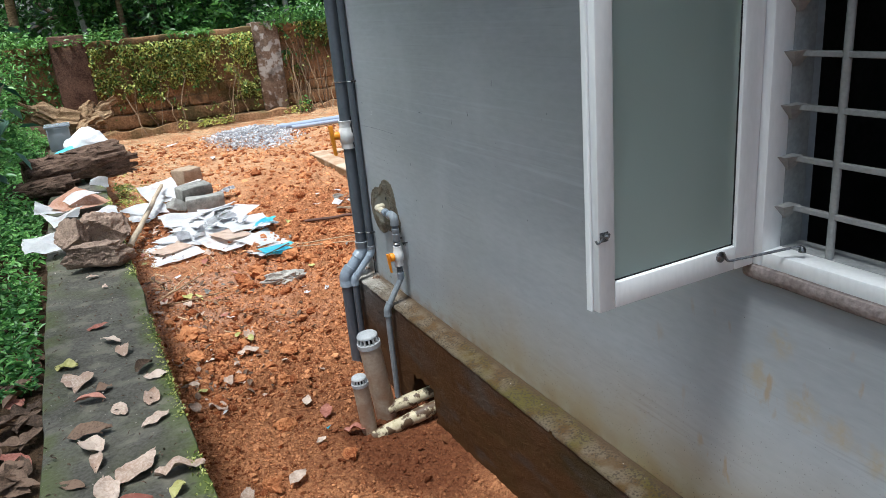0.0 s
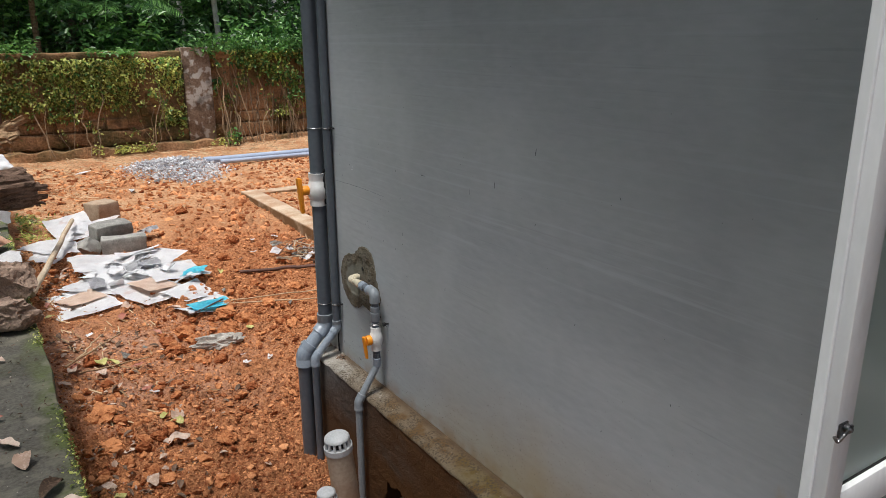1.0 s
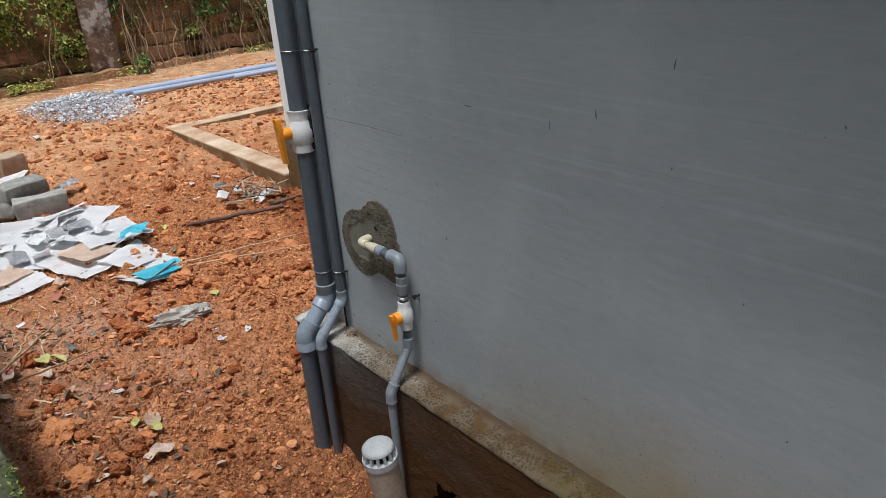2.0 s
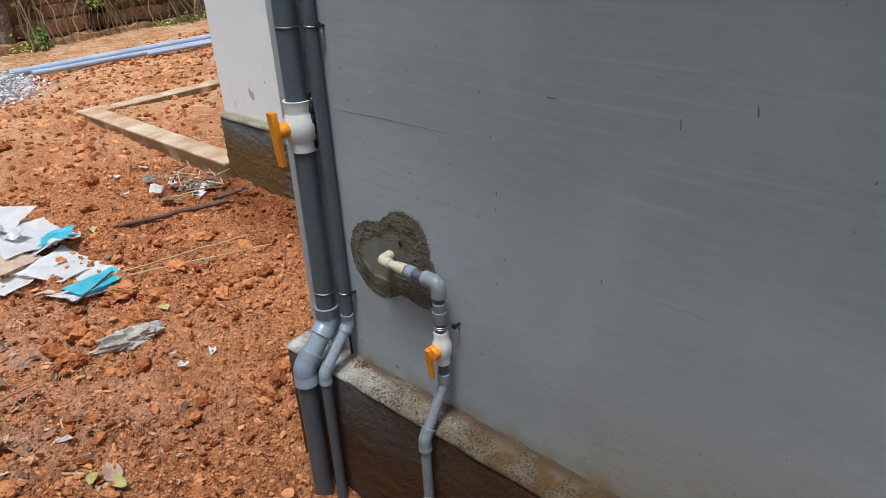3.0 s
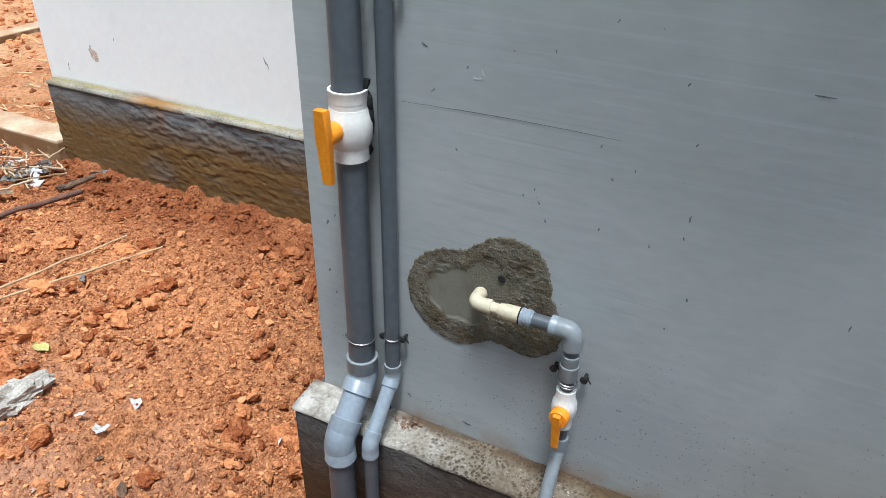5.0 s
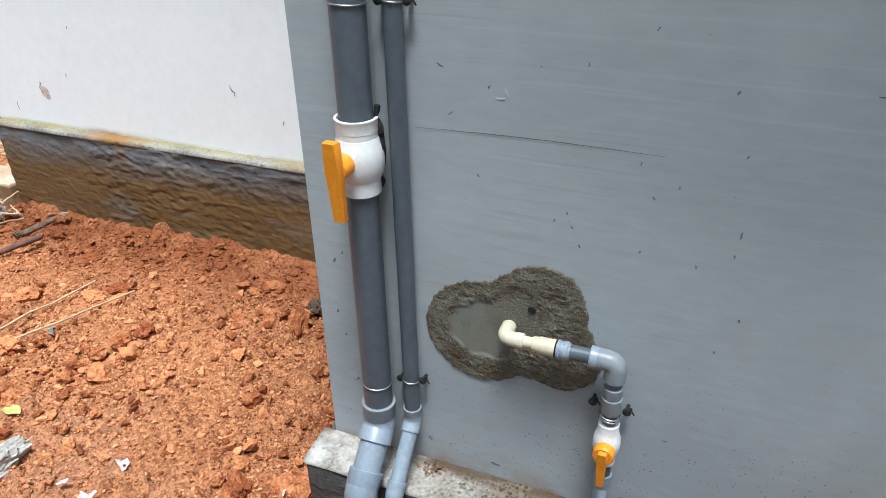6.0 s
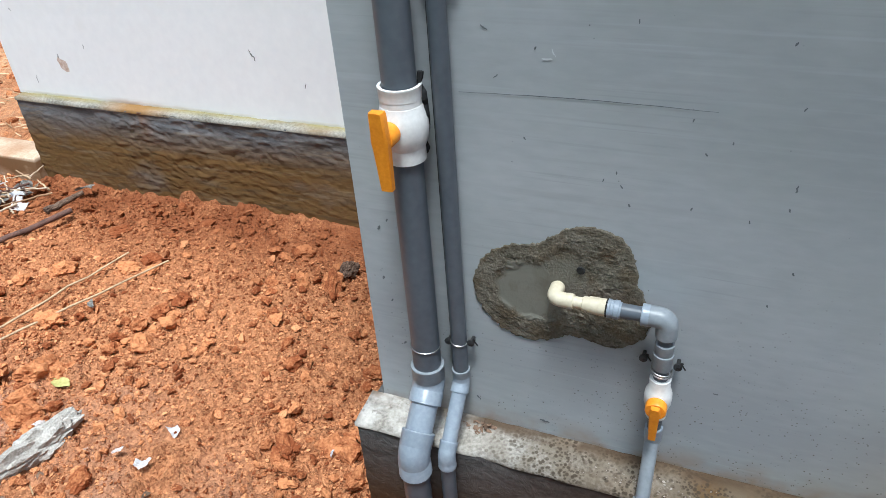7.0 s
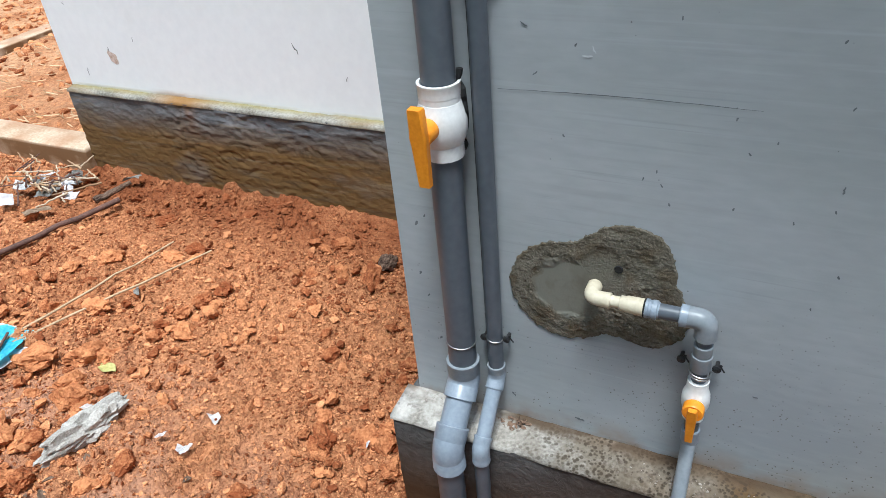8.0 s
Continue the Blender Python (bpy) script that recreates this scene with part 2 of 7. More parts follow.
def smooth_where(m, mask, rough, smooth):
    """Let the fine relief go from one strength to a weaker one where the mask is."""
    n, l = m.node_tree.nodes, m.node_tree.links
    mr = n.new("ShaderNodeMapRange")
    l.new(mask, mr.inputs["Value"])
    mr.inputs["To Min"].default_value, mr.inputs["To Max"].default_value = rough, smooth
    l.new(mr.outputs[0], n["Principled BSDF"].inputs["Normal"].links[0].from_node.inputs["Strength"])


def near_socket(m, point, full, none):
    """A mask that is 1 within a distance of a point and fades out to another."""
    n, l = m.node_tree.nodes, m.node_tree.links
    geo, di, nz, ad, mr = (n.new(k) for k in ("ShaderNodeNewGeometry", "ShaderNodeVectorMath", "ShaderNodeTexNoise", "ShaderNodeMath", "ShaderNodeMapRange"))
    di.operation = "DISTANCE"
    di.inputs[1].default_value = point
    l.new(geo.outputs["Position"], di.inputs[0])
    nz.inputs["Scale"].default_value, nz.inputs["Detail"].default_value = 2.2 / none, 5
    l.new(geo.outputs["Position"], nz.inputs["Vector"])
    ad.operation = "MULTIPLY_ADD"
    l.new(nz.outputs["Fac"], ad.inputs[0])
    ad.inputs[1].default_value = none * 0.8
    l.new(di.outputs["Value"], ad.inputs[2])
    l.new(ad.outputs[0], mr.inputs["Value"])
    mr.inputs["From Min"].default_value, mr.inputs["From Max"].default_value = none * 1.4, full + none * 0.4
    return mr.outputs[0]


def grain(m, size, strength, depth, dark, light, amount):
    """Packed grains of that size: relief, and a shade of its own for each."""
    n, l = m.node_tree.nodes, m.node_tree.links
    b = n["Principled BSDF"]
    fine = b.inputs["Normal"].links[0].from_node
    while fine.inputs["Normal"].links:
        fine = fine.inputs["Normal"].links[0].from_node
    geo, nz, wob, vo, bp, sep, rp, mix = (n.new(k) for k in ("ShaderNodeNewGeometry", "ShaderNodeTexNoise", "ShaderNodeVectorMath", "ShaderNodeTexVoronoi", "ShaderNodeBump", "ShaderNodeSeparateColor", "ShaderNodeValToRGB", "ShaderNodeMix"))
    nz.inputs["Scale"].default_value = 0.7 / size
    l.new(geo.outputs["Position"], nz.inputs["Vector"])
    wob.operation = "MULTIPLY_ADD"
    l.new(nz.outputs["Color"], wob.inputs[0])
    wob.inputs[1].default_value = (size, size, size)
    l.new(geo.outputs["Position"], wob.inputs[2])
    vo.inputs["Scale"].default_value = 1 / size
    l.new(wob.outputs[0], vo.inputs["Vector"])
    bp.invert = True
    bp.inputs["Strength"].default_value, bp.inputs["Distance"].default_value = strength, depth
    l.new(vo.outputs["Distance"], bp.inputs["Height"])
    l.new(bp.outputs[0], fine.inputs["Normal"])
    l.new(vo.outputs["Color"], sep.inputs[0])
    rp.color_ramp.elements[0].color, rp.color_ramp.elements[1].color = (*dark, 1), (*light, 1)
    rp.color_ramp.elements[0].position, rp.color_ramp.elements[1].position = 0.1, 0.9
    l.new(sep.outputs[0], rp.inputs[0])
    mix.data_type = "RGBA"
    mix.inputs["Factor"].default_value = amount
    l.new(b.inputs["Base Color"].links[0].from_socket, mix.inputs["A"])
    l.new(rp.outputs[0], mix.inputs["B"])
    l.new(mix.outputs["Result"], b.inputs["Base Color"])


def leafy(name, dark, light, through=0.3):
    m = material(name, dark, light, size=1.2, fine=0.05, rough=0.36, bump=0, spec=0.5, vary=0.7, blotch=0.7, islands=True)
    n, l = m.node_tree.nodes, m.node_tree.links
    b, out = n["Principled BSDF"], n["Material Output"]
    tr, mix = n.new("ShaderNodeBsdfTranslucent"), n.new("ShaderNodeMixShader")
    l.new(b.inputs["Base Color"].links[0].from_socket, tr.inputs["Color"])
    mix.inputs[0].default_value = through
    l.new(b.outputs[0], mix.inputs[1])
    l.new(tr.outputs[0], mix.inputs[2])
    l.new(mix.outputs[0], out.inputs["Surface"])
    return m


soil = material("laterite_soil", (0.155, 0.044, 0.018), (0.49, 0.192, 0.085), size=0.3, fine=0.012, rough=0.95, bump=0.8, depth=0.008, spec=0.15, blotch=0.42)
stain(soil, times(soil, noise_socket(soil, 0.016, lo=0.57, hi=0.66), 0.55), (0.60, 0.33, 0.165))
stain(soil, times(soil, noise_socket(soil, 0.5, lo=0.5, hi=0.68, offset=3.0), height_socket(soil, "X", -0.9, 0.1), 0.55), (0.17, 0.085, 0.05))
stain(soil, times(soil, height_socket(soil, "Y", 6.5, 3.6), noise_socket(soil, 0.6, lo=0.38, hi=0.62, offset=7.0), 0.65), (0.48, 0.31, 0.165))
stain(soil, times(soil, height_socket(soil, "X", -1.5, -1.3), 0.9), (0.075, 0.045, 0.028))
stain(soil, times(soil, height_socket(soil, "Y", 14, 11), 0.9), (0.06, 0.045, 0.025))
# Shade along the house front, painted into the soil as a darker red.
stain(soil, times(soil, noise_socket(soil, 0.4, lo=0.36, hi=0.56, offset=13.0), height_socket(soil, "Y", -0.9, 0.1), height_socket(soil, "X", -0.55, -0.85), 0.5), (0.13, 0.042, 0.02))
stain(soil, times(soil, near_socket(soil, (0.4, 1.0, 0.0), 0.35, 0.9), 0.5), (0.48, 0.215, 0.098))
stain(soil, times(soil, near_socket(soil, (-0.85, 1.3, 0.05), 0.5, 0.9), noise_socket(soil, 0.3, lo=0.3, hi=0.55, offset=31.0), 0.6), (0.30, 0.17, 0.12))
grain(soil, 0.0065, 0.8, 0.005, (0.19, 0.060, 0.024), (0.70, 0.34, 0.160), 0.55)
grain(soil, 0.020, 0.7, 0.010, (0.15, 0.048, 0.020), (0.54, 0.245, 0.112), 0.4)
# The same house-front shade painted once more, over the grains.
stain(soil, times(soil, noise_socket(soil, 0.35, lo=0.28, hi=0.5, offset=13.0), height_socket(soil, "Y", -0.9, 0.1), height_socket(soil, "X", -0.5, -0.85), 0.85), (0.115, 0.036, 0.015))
stain(soil, times(soil, near_socket(soil, (-0.80, 1.2, 0.05), 0.6, 1.1), noise_socket(soil, 0.25, lo=0.36, hi=0.6, offset=37.0), 0.5), (0.46, 0.28, 0.20))
stain(soil, times(soil, height_socket(soil, "Y", 6.0, 2.8), noise_socket(soil, 0.5, lo=0.34, hi=0.58, offset=27.0), noise_socket(soil, 0.03, lo=0.3, hi=0.6, offset=28.0), 0.75), (0.70, 0.46, 0.27))
stain(soil, times(soil, height_socket(soil, "X", -1.5, -1.3), noise_socket(soil, 0.3, lo=0.1, hi=0.4, offset=21.0), 0.92), (0.06, 0.042, 0.026))
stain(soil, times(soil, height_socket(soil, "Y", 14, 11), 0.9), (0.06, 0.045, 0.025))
clod_mat = material("laterite_clod", (0.24, 0.07, 0.026), (0.58, 0.25, 0.108), size=0.05, fine=0.008, rough=0.95, bump=0.7, depth=0.004, spec=0.15, vary=0.5)
clod_rough = material("laterite_clods", (0.21, 0.062, 0.023), (0.57, 0.245, 0.106), size=0.04, fine=0.006, rough=0.95, bump=0.9, depth=0.004, spec=0.15, vary=0.6, islands=True)
crumb_mat = material("laterite_crumbs", (0.20, 0.058, 0.022), (0.70, 0.325, 0.150), size=0.3, fine=0.006, rough=0.95, bump=0.6, depth=0.003, spec=0.15, vary=0.65, islands=True)

# Redder fresh soil by the white plinth, with the wall's shade painted in.
for m_ in (soil, crumb_mat, clod_rough, clod_mat):
    stain(m_, times(m_, height_socket(m_, "X", 1.15, 0.70), height_socket(m_, "Y", 2.9, 3.1), height_socket(m_, "Y", 0.05, 0.0), noise_socket(m_, 0.25, lo=0.15, hi=0.5, offset=61.0), 0.85), (0.19, 0.058, 0.022))
# Crumbs and clods beside the front plinth get the painted shade too.
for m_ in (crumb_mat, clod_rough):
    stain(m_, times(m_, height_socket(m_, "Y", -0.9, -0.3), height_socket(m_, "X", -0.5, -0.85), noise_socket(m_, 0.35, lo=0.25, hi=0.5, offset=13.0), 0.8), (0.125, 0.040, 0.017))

grey_wall = material("grey_skim_coat", (0.331, 0.354, 0.375), (0.432, 0.455, 0.474), size=0.55, fine=0.02, rough=0.62, bump=0.12, depth=0.003, stretch=(1, 0.35, 1.2), blotch=0.75, spec=0.35)
stain(grey_wall, times(grey_wall, noise_socket(grey_wall, 0.35, (1, 0.15, 2.2), 0.58, 0.72, 4.0), 0.25), (0.43, 0.465, 0.48))
stain(grey_wall, times(grey_wall, noise_socket(grey_wall, 0.05, (1, 0.05, 3), 0.56, 0.70, 9.0), noise_socket(grey_wall, 0.25, (1, 0.5, 1.2), 0.48, 0.64, 33.0), 0.30), (0.28, 0.275, 0.295))
stain(grey_wall, times(grey_wall, noise_socket(grey_wall, 0.022, (1, 0.035, 2), 0.57, 0.68, 39.0), noise_socket(grey_wall, 0.2, (1, 0.5, 1.2), 0.50, 0.64, 35.0), 0.30), (0.50, 0.545, 0.56))
stain(grey_wall, times(grey_wall, noise_socket(grey_wall, 0.012, (1, 0.03, 2), 0.58, 0.68, 41.0), noise_socket(grey_wall, 0.16, (1, 0.5, 1), 0.50, 0.66, 43.0), 0.32), (0.23, 0.25, 0.27))
stain(grey_wall, times(grey_wall, noise_socket(grey_wall, 0.4, (1, 0.7, 1.1), 0.5, 0.7, 45.0), 0.22), (0.33, 0.36, 0.335))
stain(grey_wall, times(grey_wall, noise_socket(grey_wall, 0.28, (1, 1.0, 0.6), 0.54, 0.70, 47.0), 0.30), (0.48, 0.51, 0.53))
stain(grey_wall, times(grey_wall, noise_socket(grey_wall, 0.3, (1, 0.8, 0.8), 0.15, 0.62, 2.0), height_socket(grey_wall, "Z", 0.40, 0.80), height_socket(grey_wall, "Y", -1.6, -0.75), 0.85), (0.34, 0.235, 0.075))
stain(grey_wall, times(grey_wall, noise_socket(grey_wall, 0.3, (1, 0.6, 1), 0.30, 0.55, 12.0), height_socket(grey_wall, "Z", 0.40, 0.62), height_socket(grey_wall, "Y", -2.2, -1.0), 0.7), (0.30, 0.205, 0.055))
stain(grey_wall, times(grey_wall, noise_socket(grey_wall, 0.1, (1, 1, 1), 0.38, 0.6, 5.0), height_socket(grey_wall, "Z", 0.42, 0.50), 0.8), (0.27, 0.165, 0.08))
stain(grey_wall, times(grey_wall, speck_socket(grey_wall, 0.011, 0.17), noise_socket(grey_wall, 0.1, lo=0.42, hi=0.52, offset=19.0), height_socket(grey_wall, "Z", 0.5, 0.85), height_socket(grey_wall, "Y", -0.6, -0.35), 0.9), (0.11, 0.085, 0.06))
stain(grey_wall, times(grey_wall, noise_socket(grey_wall, 0.03, (1, 0.04, 2.2), 0.56, 0.70, 23.0), height_socket(grey_wall, "Z", 1.3, 0.9), 0.35), (0.47, 0.51, 0.54))
stain(grey_wall, times(grey_wall, noise_socket(grey_wall, 0.09, (1, 1.8, 0.7), 0.64, 0.72, 1.0), height_socket(grey_wall, "Z", 1.0, 1.2), height_socket(grey_wall, "Y", -2.6, -2.2), 0.6), (0.40, 0.27, 0.12))
stain(grey_wall, times(grey_wall, speck_socket(grey_wall, 0.040, 0.042), noise_socket(grey_wall, 0.3, lo=0.44, hi=0.56, offset=6.0), 0.85), (0.11, 0.11, 0.11))
stain(grey_wall, times(grey_wall, speck_socket(grey_wall, 0.016, 0.13), noise_socket(grey_wall, 0.14, lo=0.44, hi=0.56, offset=8.0), height_socket(grey_wall, "Z", 0.55, 1.0), 0.85), (0.10, 0.085, 0.07))

for at_, inner_r, outer_r in (((0, -2.69, 0.92), 0.02, 0.050), ((0, -2.81, 0.885), 0.022, 0.055), ((0, -2.74, 1.02), 0.015, 0.045), ((0, -2.90, 0.87), 0.018, 0.050), ((0, -2.98, 0.85), 0.016, 0.045)):
    stain(grey_wall, times(grey_wall, near_socket(grey_wall, at_, inner_r, outer_r), noise_socket(grey_wall, 0.03, lo=0.35, hi=0.6, offset=51.0), 0.6), (0.42, 0.34, 0.20))

white_wall = material("white_wall_paint", (0.82, 0.83, 0.85), (0.86, 0.87, 0.885), size=0.7, fine=0.04, rough=0.7, bump=0.1, depth=0.002, spec=0.3)
stain(white_wall, times(white_wall, noise_socket(white_wall, 0.14, (1, 0.5, 1), 0.42, 0.62, 2.0), height_socket(white_wall, "Z", 0.425, 0.448), 0.9), (0.44, 0.38, 0.14))
stain(white_wall, times(white_wall, noise_socket(white_wall, 0.35, (1, 1, 1), 0.62, 0.75, 5.0), 0.3), (0.62, 0.62, 0.60))
stain(white_wall, times(white_wall, height_socket(white_wall, "Y", 2.0, 1.70), height_socket(white_wall, "Y", 2.08, 2.30), height_socket(white_wall, "Z", 0.432, 0.462), noise_socket(white_wall, 0.08, (1, 0.3, 1), 0.30, 0.55, 9.0), 1.0), (0.28, 0.12, 0.02))
cement = material("cement_plinth", (0.055, 0.055, 0.056), (0.125, 0.123, 0.122), size=0.2, fine=0.014, rough=0.92, bump=0.45, depth=0.004, stretch=(1, 0.8, 1.1), blotch=0.6, spec=0.12)
stain(cement, times(cement, noise_socket(cement, 0.2, (1, 0.25, 1), 0.1, 0.45, 1.5), height_socket(cement, "Z", 0.16, 0.39), 0.9), (0.085, 0.042, 0.018))
stain(cement, times(cement, noise_socket(cement, 0.3, (1, 0.6, 1), 0.2, 0.5, 2.5), height_socket(cement, "Y", -0.9, -0.2), 0.94), (0.078, 0.035, 0.012))
stain(cement, times(cement, noise_socket(cement, 0.16, (1, 0.5, 1), 0.45, 0.62, 9.0), height_socket(cement, "Y", -1.9, -1.0), 0.6), (0.034, 0.026, 0.006))
stain(cement, times(cement, noise_socket(cement, 0.1, (1, 0.3, 1), 0.55, 0.7, 6.0), 0.5), (0.07, 0.068, 0.066))
rough_relief(cement, 0.05, 0.4, 0.012)
trowelled = material("trowelled_cement", (0.095, 0.098, 0.106), (0.185, 0.186, 0.194), size=0.12, fine=0.011, rough=0.95, bump=0.5, depth=0.004, stretch=(1, 0.5, 1.5), blotch=0.72, spec=0.2)
stain(trowelled, times(trowelled, noise_socket(trowelled, 0.22, (1, 0.5, 1), 0.14, 0.44, 1.5), height_socket(trowelled, "Z", 0.20, 0.35), 0.9), (0.150, 0.078, 0.018))
stain(trowelled, times(trowelled, noise_socket(trowelled, 0.15, (1, 0.5, 1.2), 0.42, 0.62, 3.5), height_socket(trowelled, "Z", 0.26, 0.41), 0.45), (0.14, 0.085, 0.03))
stain(trowelled, times(trowelled, noise_socket(trowelled, 0.06, (1, 0.22, 1.6), 0.54, 0.64, 6.0), 0.35), (0.055, 0.046, 0.036))
stain(trowelled, times(trowelled, noise_socket(trowelled, 0.05, (1, 0.2, 1.6), 0.58, 0.68, 16.0), 0.4), (0.22, 0.17, 0.11))
stain(trowelled, times(trowelled, height_socket(trowelled, "Y", 2.0, 1.93), height_socket(trowelled, "Y", 2.02, 2.10), noise_socket(trowelled, 0.05, (1, 1, 0.2), 0.3, 0.55, 4.0), height_socket(trowelled, "Z", 0.44, 0.2), 0.6), (0.20, 0.09, 0.03))
pale_ledge = material("painted_cement_ledge", (0.14, 0.128, 0.105), (0.31, 0.295, 0.26), size=0.15, fine=0.012, rough=0.85, bump=0.4, depth=0.003, spec=0.25)
stain(pale_ledge, times(pale_ledge, noise_socket(pale_ledge, 0.10, (1, 0.3, 1), 0.38, 0.55, 3.0), height_socket(pale_ledge, "X", 1.424, 1.39), 0.9), (0.27, 0.23, 0.09))
stain(pale_ledge, times(pale_ledge, noise_socket(pale_ledge, 0.16, (1, 0.4, 1), 0.48, 0.62, 8.0), 0.7), (0.22, 0.15, 0.07))
stain(pale_ledge, times(pale_ledge, height_socket(pale_ledge, "Y", 2.0, 1.80), height_socket(pale_ledge, "Y", 2.1, 2.3), 0.85), (0.24, 0.12, 0.03))
ledge_top = material("cement_ledge", (0.15, 0.135, 0.113), (0.42, 0.388, 0.342), size=0.10, fine=0.008, rough=0.9, bump=0.5, depth=0.004, spec=0.25)
stain(ledge_top, times(ledge_top, height_socket(ledge_top, "Y", -0.05, -0.45), noise_socket(ledge_top, 0.05, lo=0.36, hi=0.6, offset=24.0), 0.6), (0.66, 0.63, 0.59))
stain(ledge_top, times(ledge_top, noise_socket(ledge_top, 0.16, (1, 0.7, 1), 0.20, 0.46, 3.0), height_socket(ledge_top, "Y", -0.74, -0.40), 0.97), (0.115, 0.066, 0.026))
stain(ledge_top, times(ledge_top, noise_socket(ledge_top, 0.12, (1, 0.5, 1), 0.22, 0.42, 7.0), height_socket(ledge_top, "Y", -1.2, -0.60), 0.9), (0.080, 0.045, 0.016))
stain(ledge_top, times(ledge_top, noise_socket(ledge_top, 0.016, lo=0.60, hi=0.68, offset=4.0), 0.45), (0.09, 0.06, 0.045))
stain(ledge_top, times(ledge_top, noise_socket(ledge_top, 0.07, lo=0.42, hi=0.56, offset=14.0), height_socket(ledge_top, "Y", -0.42, -0.22), 0.7), (0.15, 0.12, 0.085))
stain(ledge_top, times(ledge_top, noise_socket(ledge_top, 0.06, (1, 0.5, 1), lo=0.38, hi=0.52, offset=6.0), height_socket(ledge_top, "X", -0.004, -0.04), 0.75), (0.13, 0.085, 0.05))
stain(ledge_top, times(ledge_top, noise_socket(ledge_top, 0.2, lo=0.40, hi=0.56, offset=11.0), height_socket(ledge_top, "Y", -1.7, -1.1), 0.9), (0.085, 0.070, 0.014))
for cell, cover, lo_, at_y in ((0.013, 0.42, 0.36, -0.42), (0.008, 0.46, 0.38, -0.48)):
    stain(ledge_top, times(ledge_top, speck_socket(ledge_top, cell, cover), noise_socket(ledge_top, 0.05, (1, 0.7, 1), lo_, lo_ + 0.12, 31.0), height_socket(ledge_top, "Y", at_y, at_y + 0.22), 0.85), (0.055, 0.040, 0.026))
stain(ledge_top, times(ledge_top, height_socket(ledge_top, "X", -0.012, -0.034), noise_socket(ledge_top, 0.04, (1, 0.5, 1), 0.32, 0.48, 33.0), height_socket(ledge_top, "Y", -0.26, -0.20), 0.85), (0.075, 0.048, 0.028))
mortar = material("rough_grey_mortar", (0.105, 0.090, 0.066), (0.20, 0.178, 0.140), size=0.05, fine=0.0045, rough=0.95, bump=0.9, depth=0.004, spec=0.2)
stain(mortar, times(mortar, noise_socket(mortar, 0.011, (1, 0.6, 1.5), lo=0.54, hi=0.62, offset=3.0), 0.6), (0.040, 0.033, 0.024))
stain(mortar, times(mortar, noise_socket(mortar, 0.05, lo=0.46, hi=0.62, offset=7.0), 0.55), (0.115, 0.082, 0.048))
plate_low = near_socket(mortar, (-0.01, -0.375, 0.830), 0.062, 0.078)
plate_high = near_socket(mortar, (-0.01, -0.440, 0.870), 0.045, 0.060)
stain(mortar, times(mortar, plate_low, 0.92), (0.205, 0.200, 0.168))
stain(mortar, times(mortar, plate_high, 0.8), (0.170, 0.160, 0.130))
stain(mortar, times(mortar, plate_low, noise_socket(mortar, 0.03, lo=0.52, hi=0.66, offset=17.0), 0.45), (0.135, 0.122, 0.095))
smooth_where(mortar, plate_low, 0.9, 0.12)
old_concrete = material("mossy_concrete", (0.056, 0.052, 0.042), (0.135, 0.126, 0.105), size=0.3, fine=0.012, rough=0.85, bump=0.6, depth=0.006, spec=0.3)
stain(old_concrete, times(old_concrete, noise_socket(old_concrete, 0.18, lo=0.36, hi=0.58, offset=2.0), height_socket(old_concrete, "X", -1.16, -1.26), 0.9), (0.11, 0.15, 0.025))
stain(old_concrete, times(old_concrete, noise_socket(old_concrete, 0.22, lo=0.50, hi=0.66, offset=5.0), 0.40), (0.085, 0.092, 0.044))
stain(old_concrete, times(old_concrete, noise_socket(old_concrete, 0.12, lo=0.54, hi=0.66, offset=15.0), 0.6), (0.21, 0.19, 0.15))
stain(old_concrete, times(old_concrete, noise_socket(old_concrete, 0.14, lo=0.42, hi=0.58, offset=18.0), height_socket(old_concrete, "X", -1.61, -1.50), 0.7), (0.09, 0.11, 0.028))
stain(old_concrete, times(old_concrete, noise_socket(old_concrete, 0.04, lo=0.6, hi=0.68, offset=8.0), 0.6), (0.05, 0.046, 0.04))
kerb_concrete = material("buff_concrete", (0.42, 0.31, 0.21), (0.62, 0.50, 0.38), size=0.3, fine=0.015, rough=0.9, bump=0.4, depth=0.004, spec=0.2)
stain(kerb_concrete, times(kerb_concrete, noise_socket(kerb_concrete, 0.2, lo=0.4, hi=0.62, offset=2.0), 0.6), (0.34, 0.17, 0.085))
stain(kerb_concrete, times(kerb_concrete, noise_socket(kerb_concrete, 0.15, (1, 0.6, 1), 0.15, 0.5, 9.0), height_socket(kerb_concrete, "Z", 0.046, 0.060), 0.95), (0.14, 0.070, 0.028))
pvc_grey = material("grey_pvc", (0.082, 0.096, 0.116), (0.108, 0.124, 0.146), size=0.25, fine=0.02, rough=0.38, bump=0.04, depth=0.001, spec=0.5)
pvc_light = material("light_grey_pvc_fitting", (0.235, 0.275, 0.33), (0.30, 0.345, 0.40), size=0.1, fine=0.01, rough=0.33, bump=0.03, depth=0.001, spec=0.5)
pvc_mid = material("mid_grey_pvc", (0.20, 0.225, 0.25), (0.26, 0.285, 0.31), size=0.1, fine=0.01, rough=0.38, bump=0.04, depth=0.001, spec=0.5)
pvc_blue = material("blue_grey_pvc", (0.30, 0.36, 0.48), (0.42, 0.48, 0.60), size=0.3, fine=0.02, rough=0.4, bump=0.04, depth=0.001, spec=0.5)
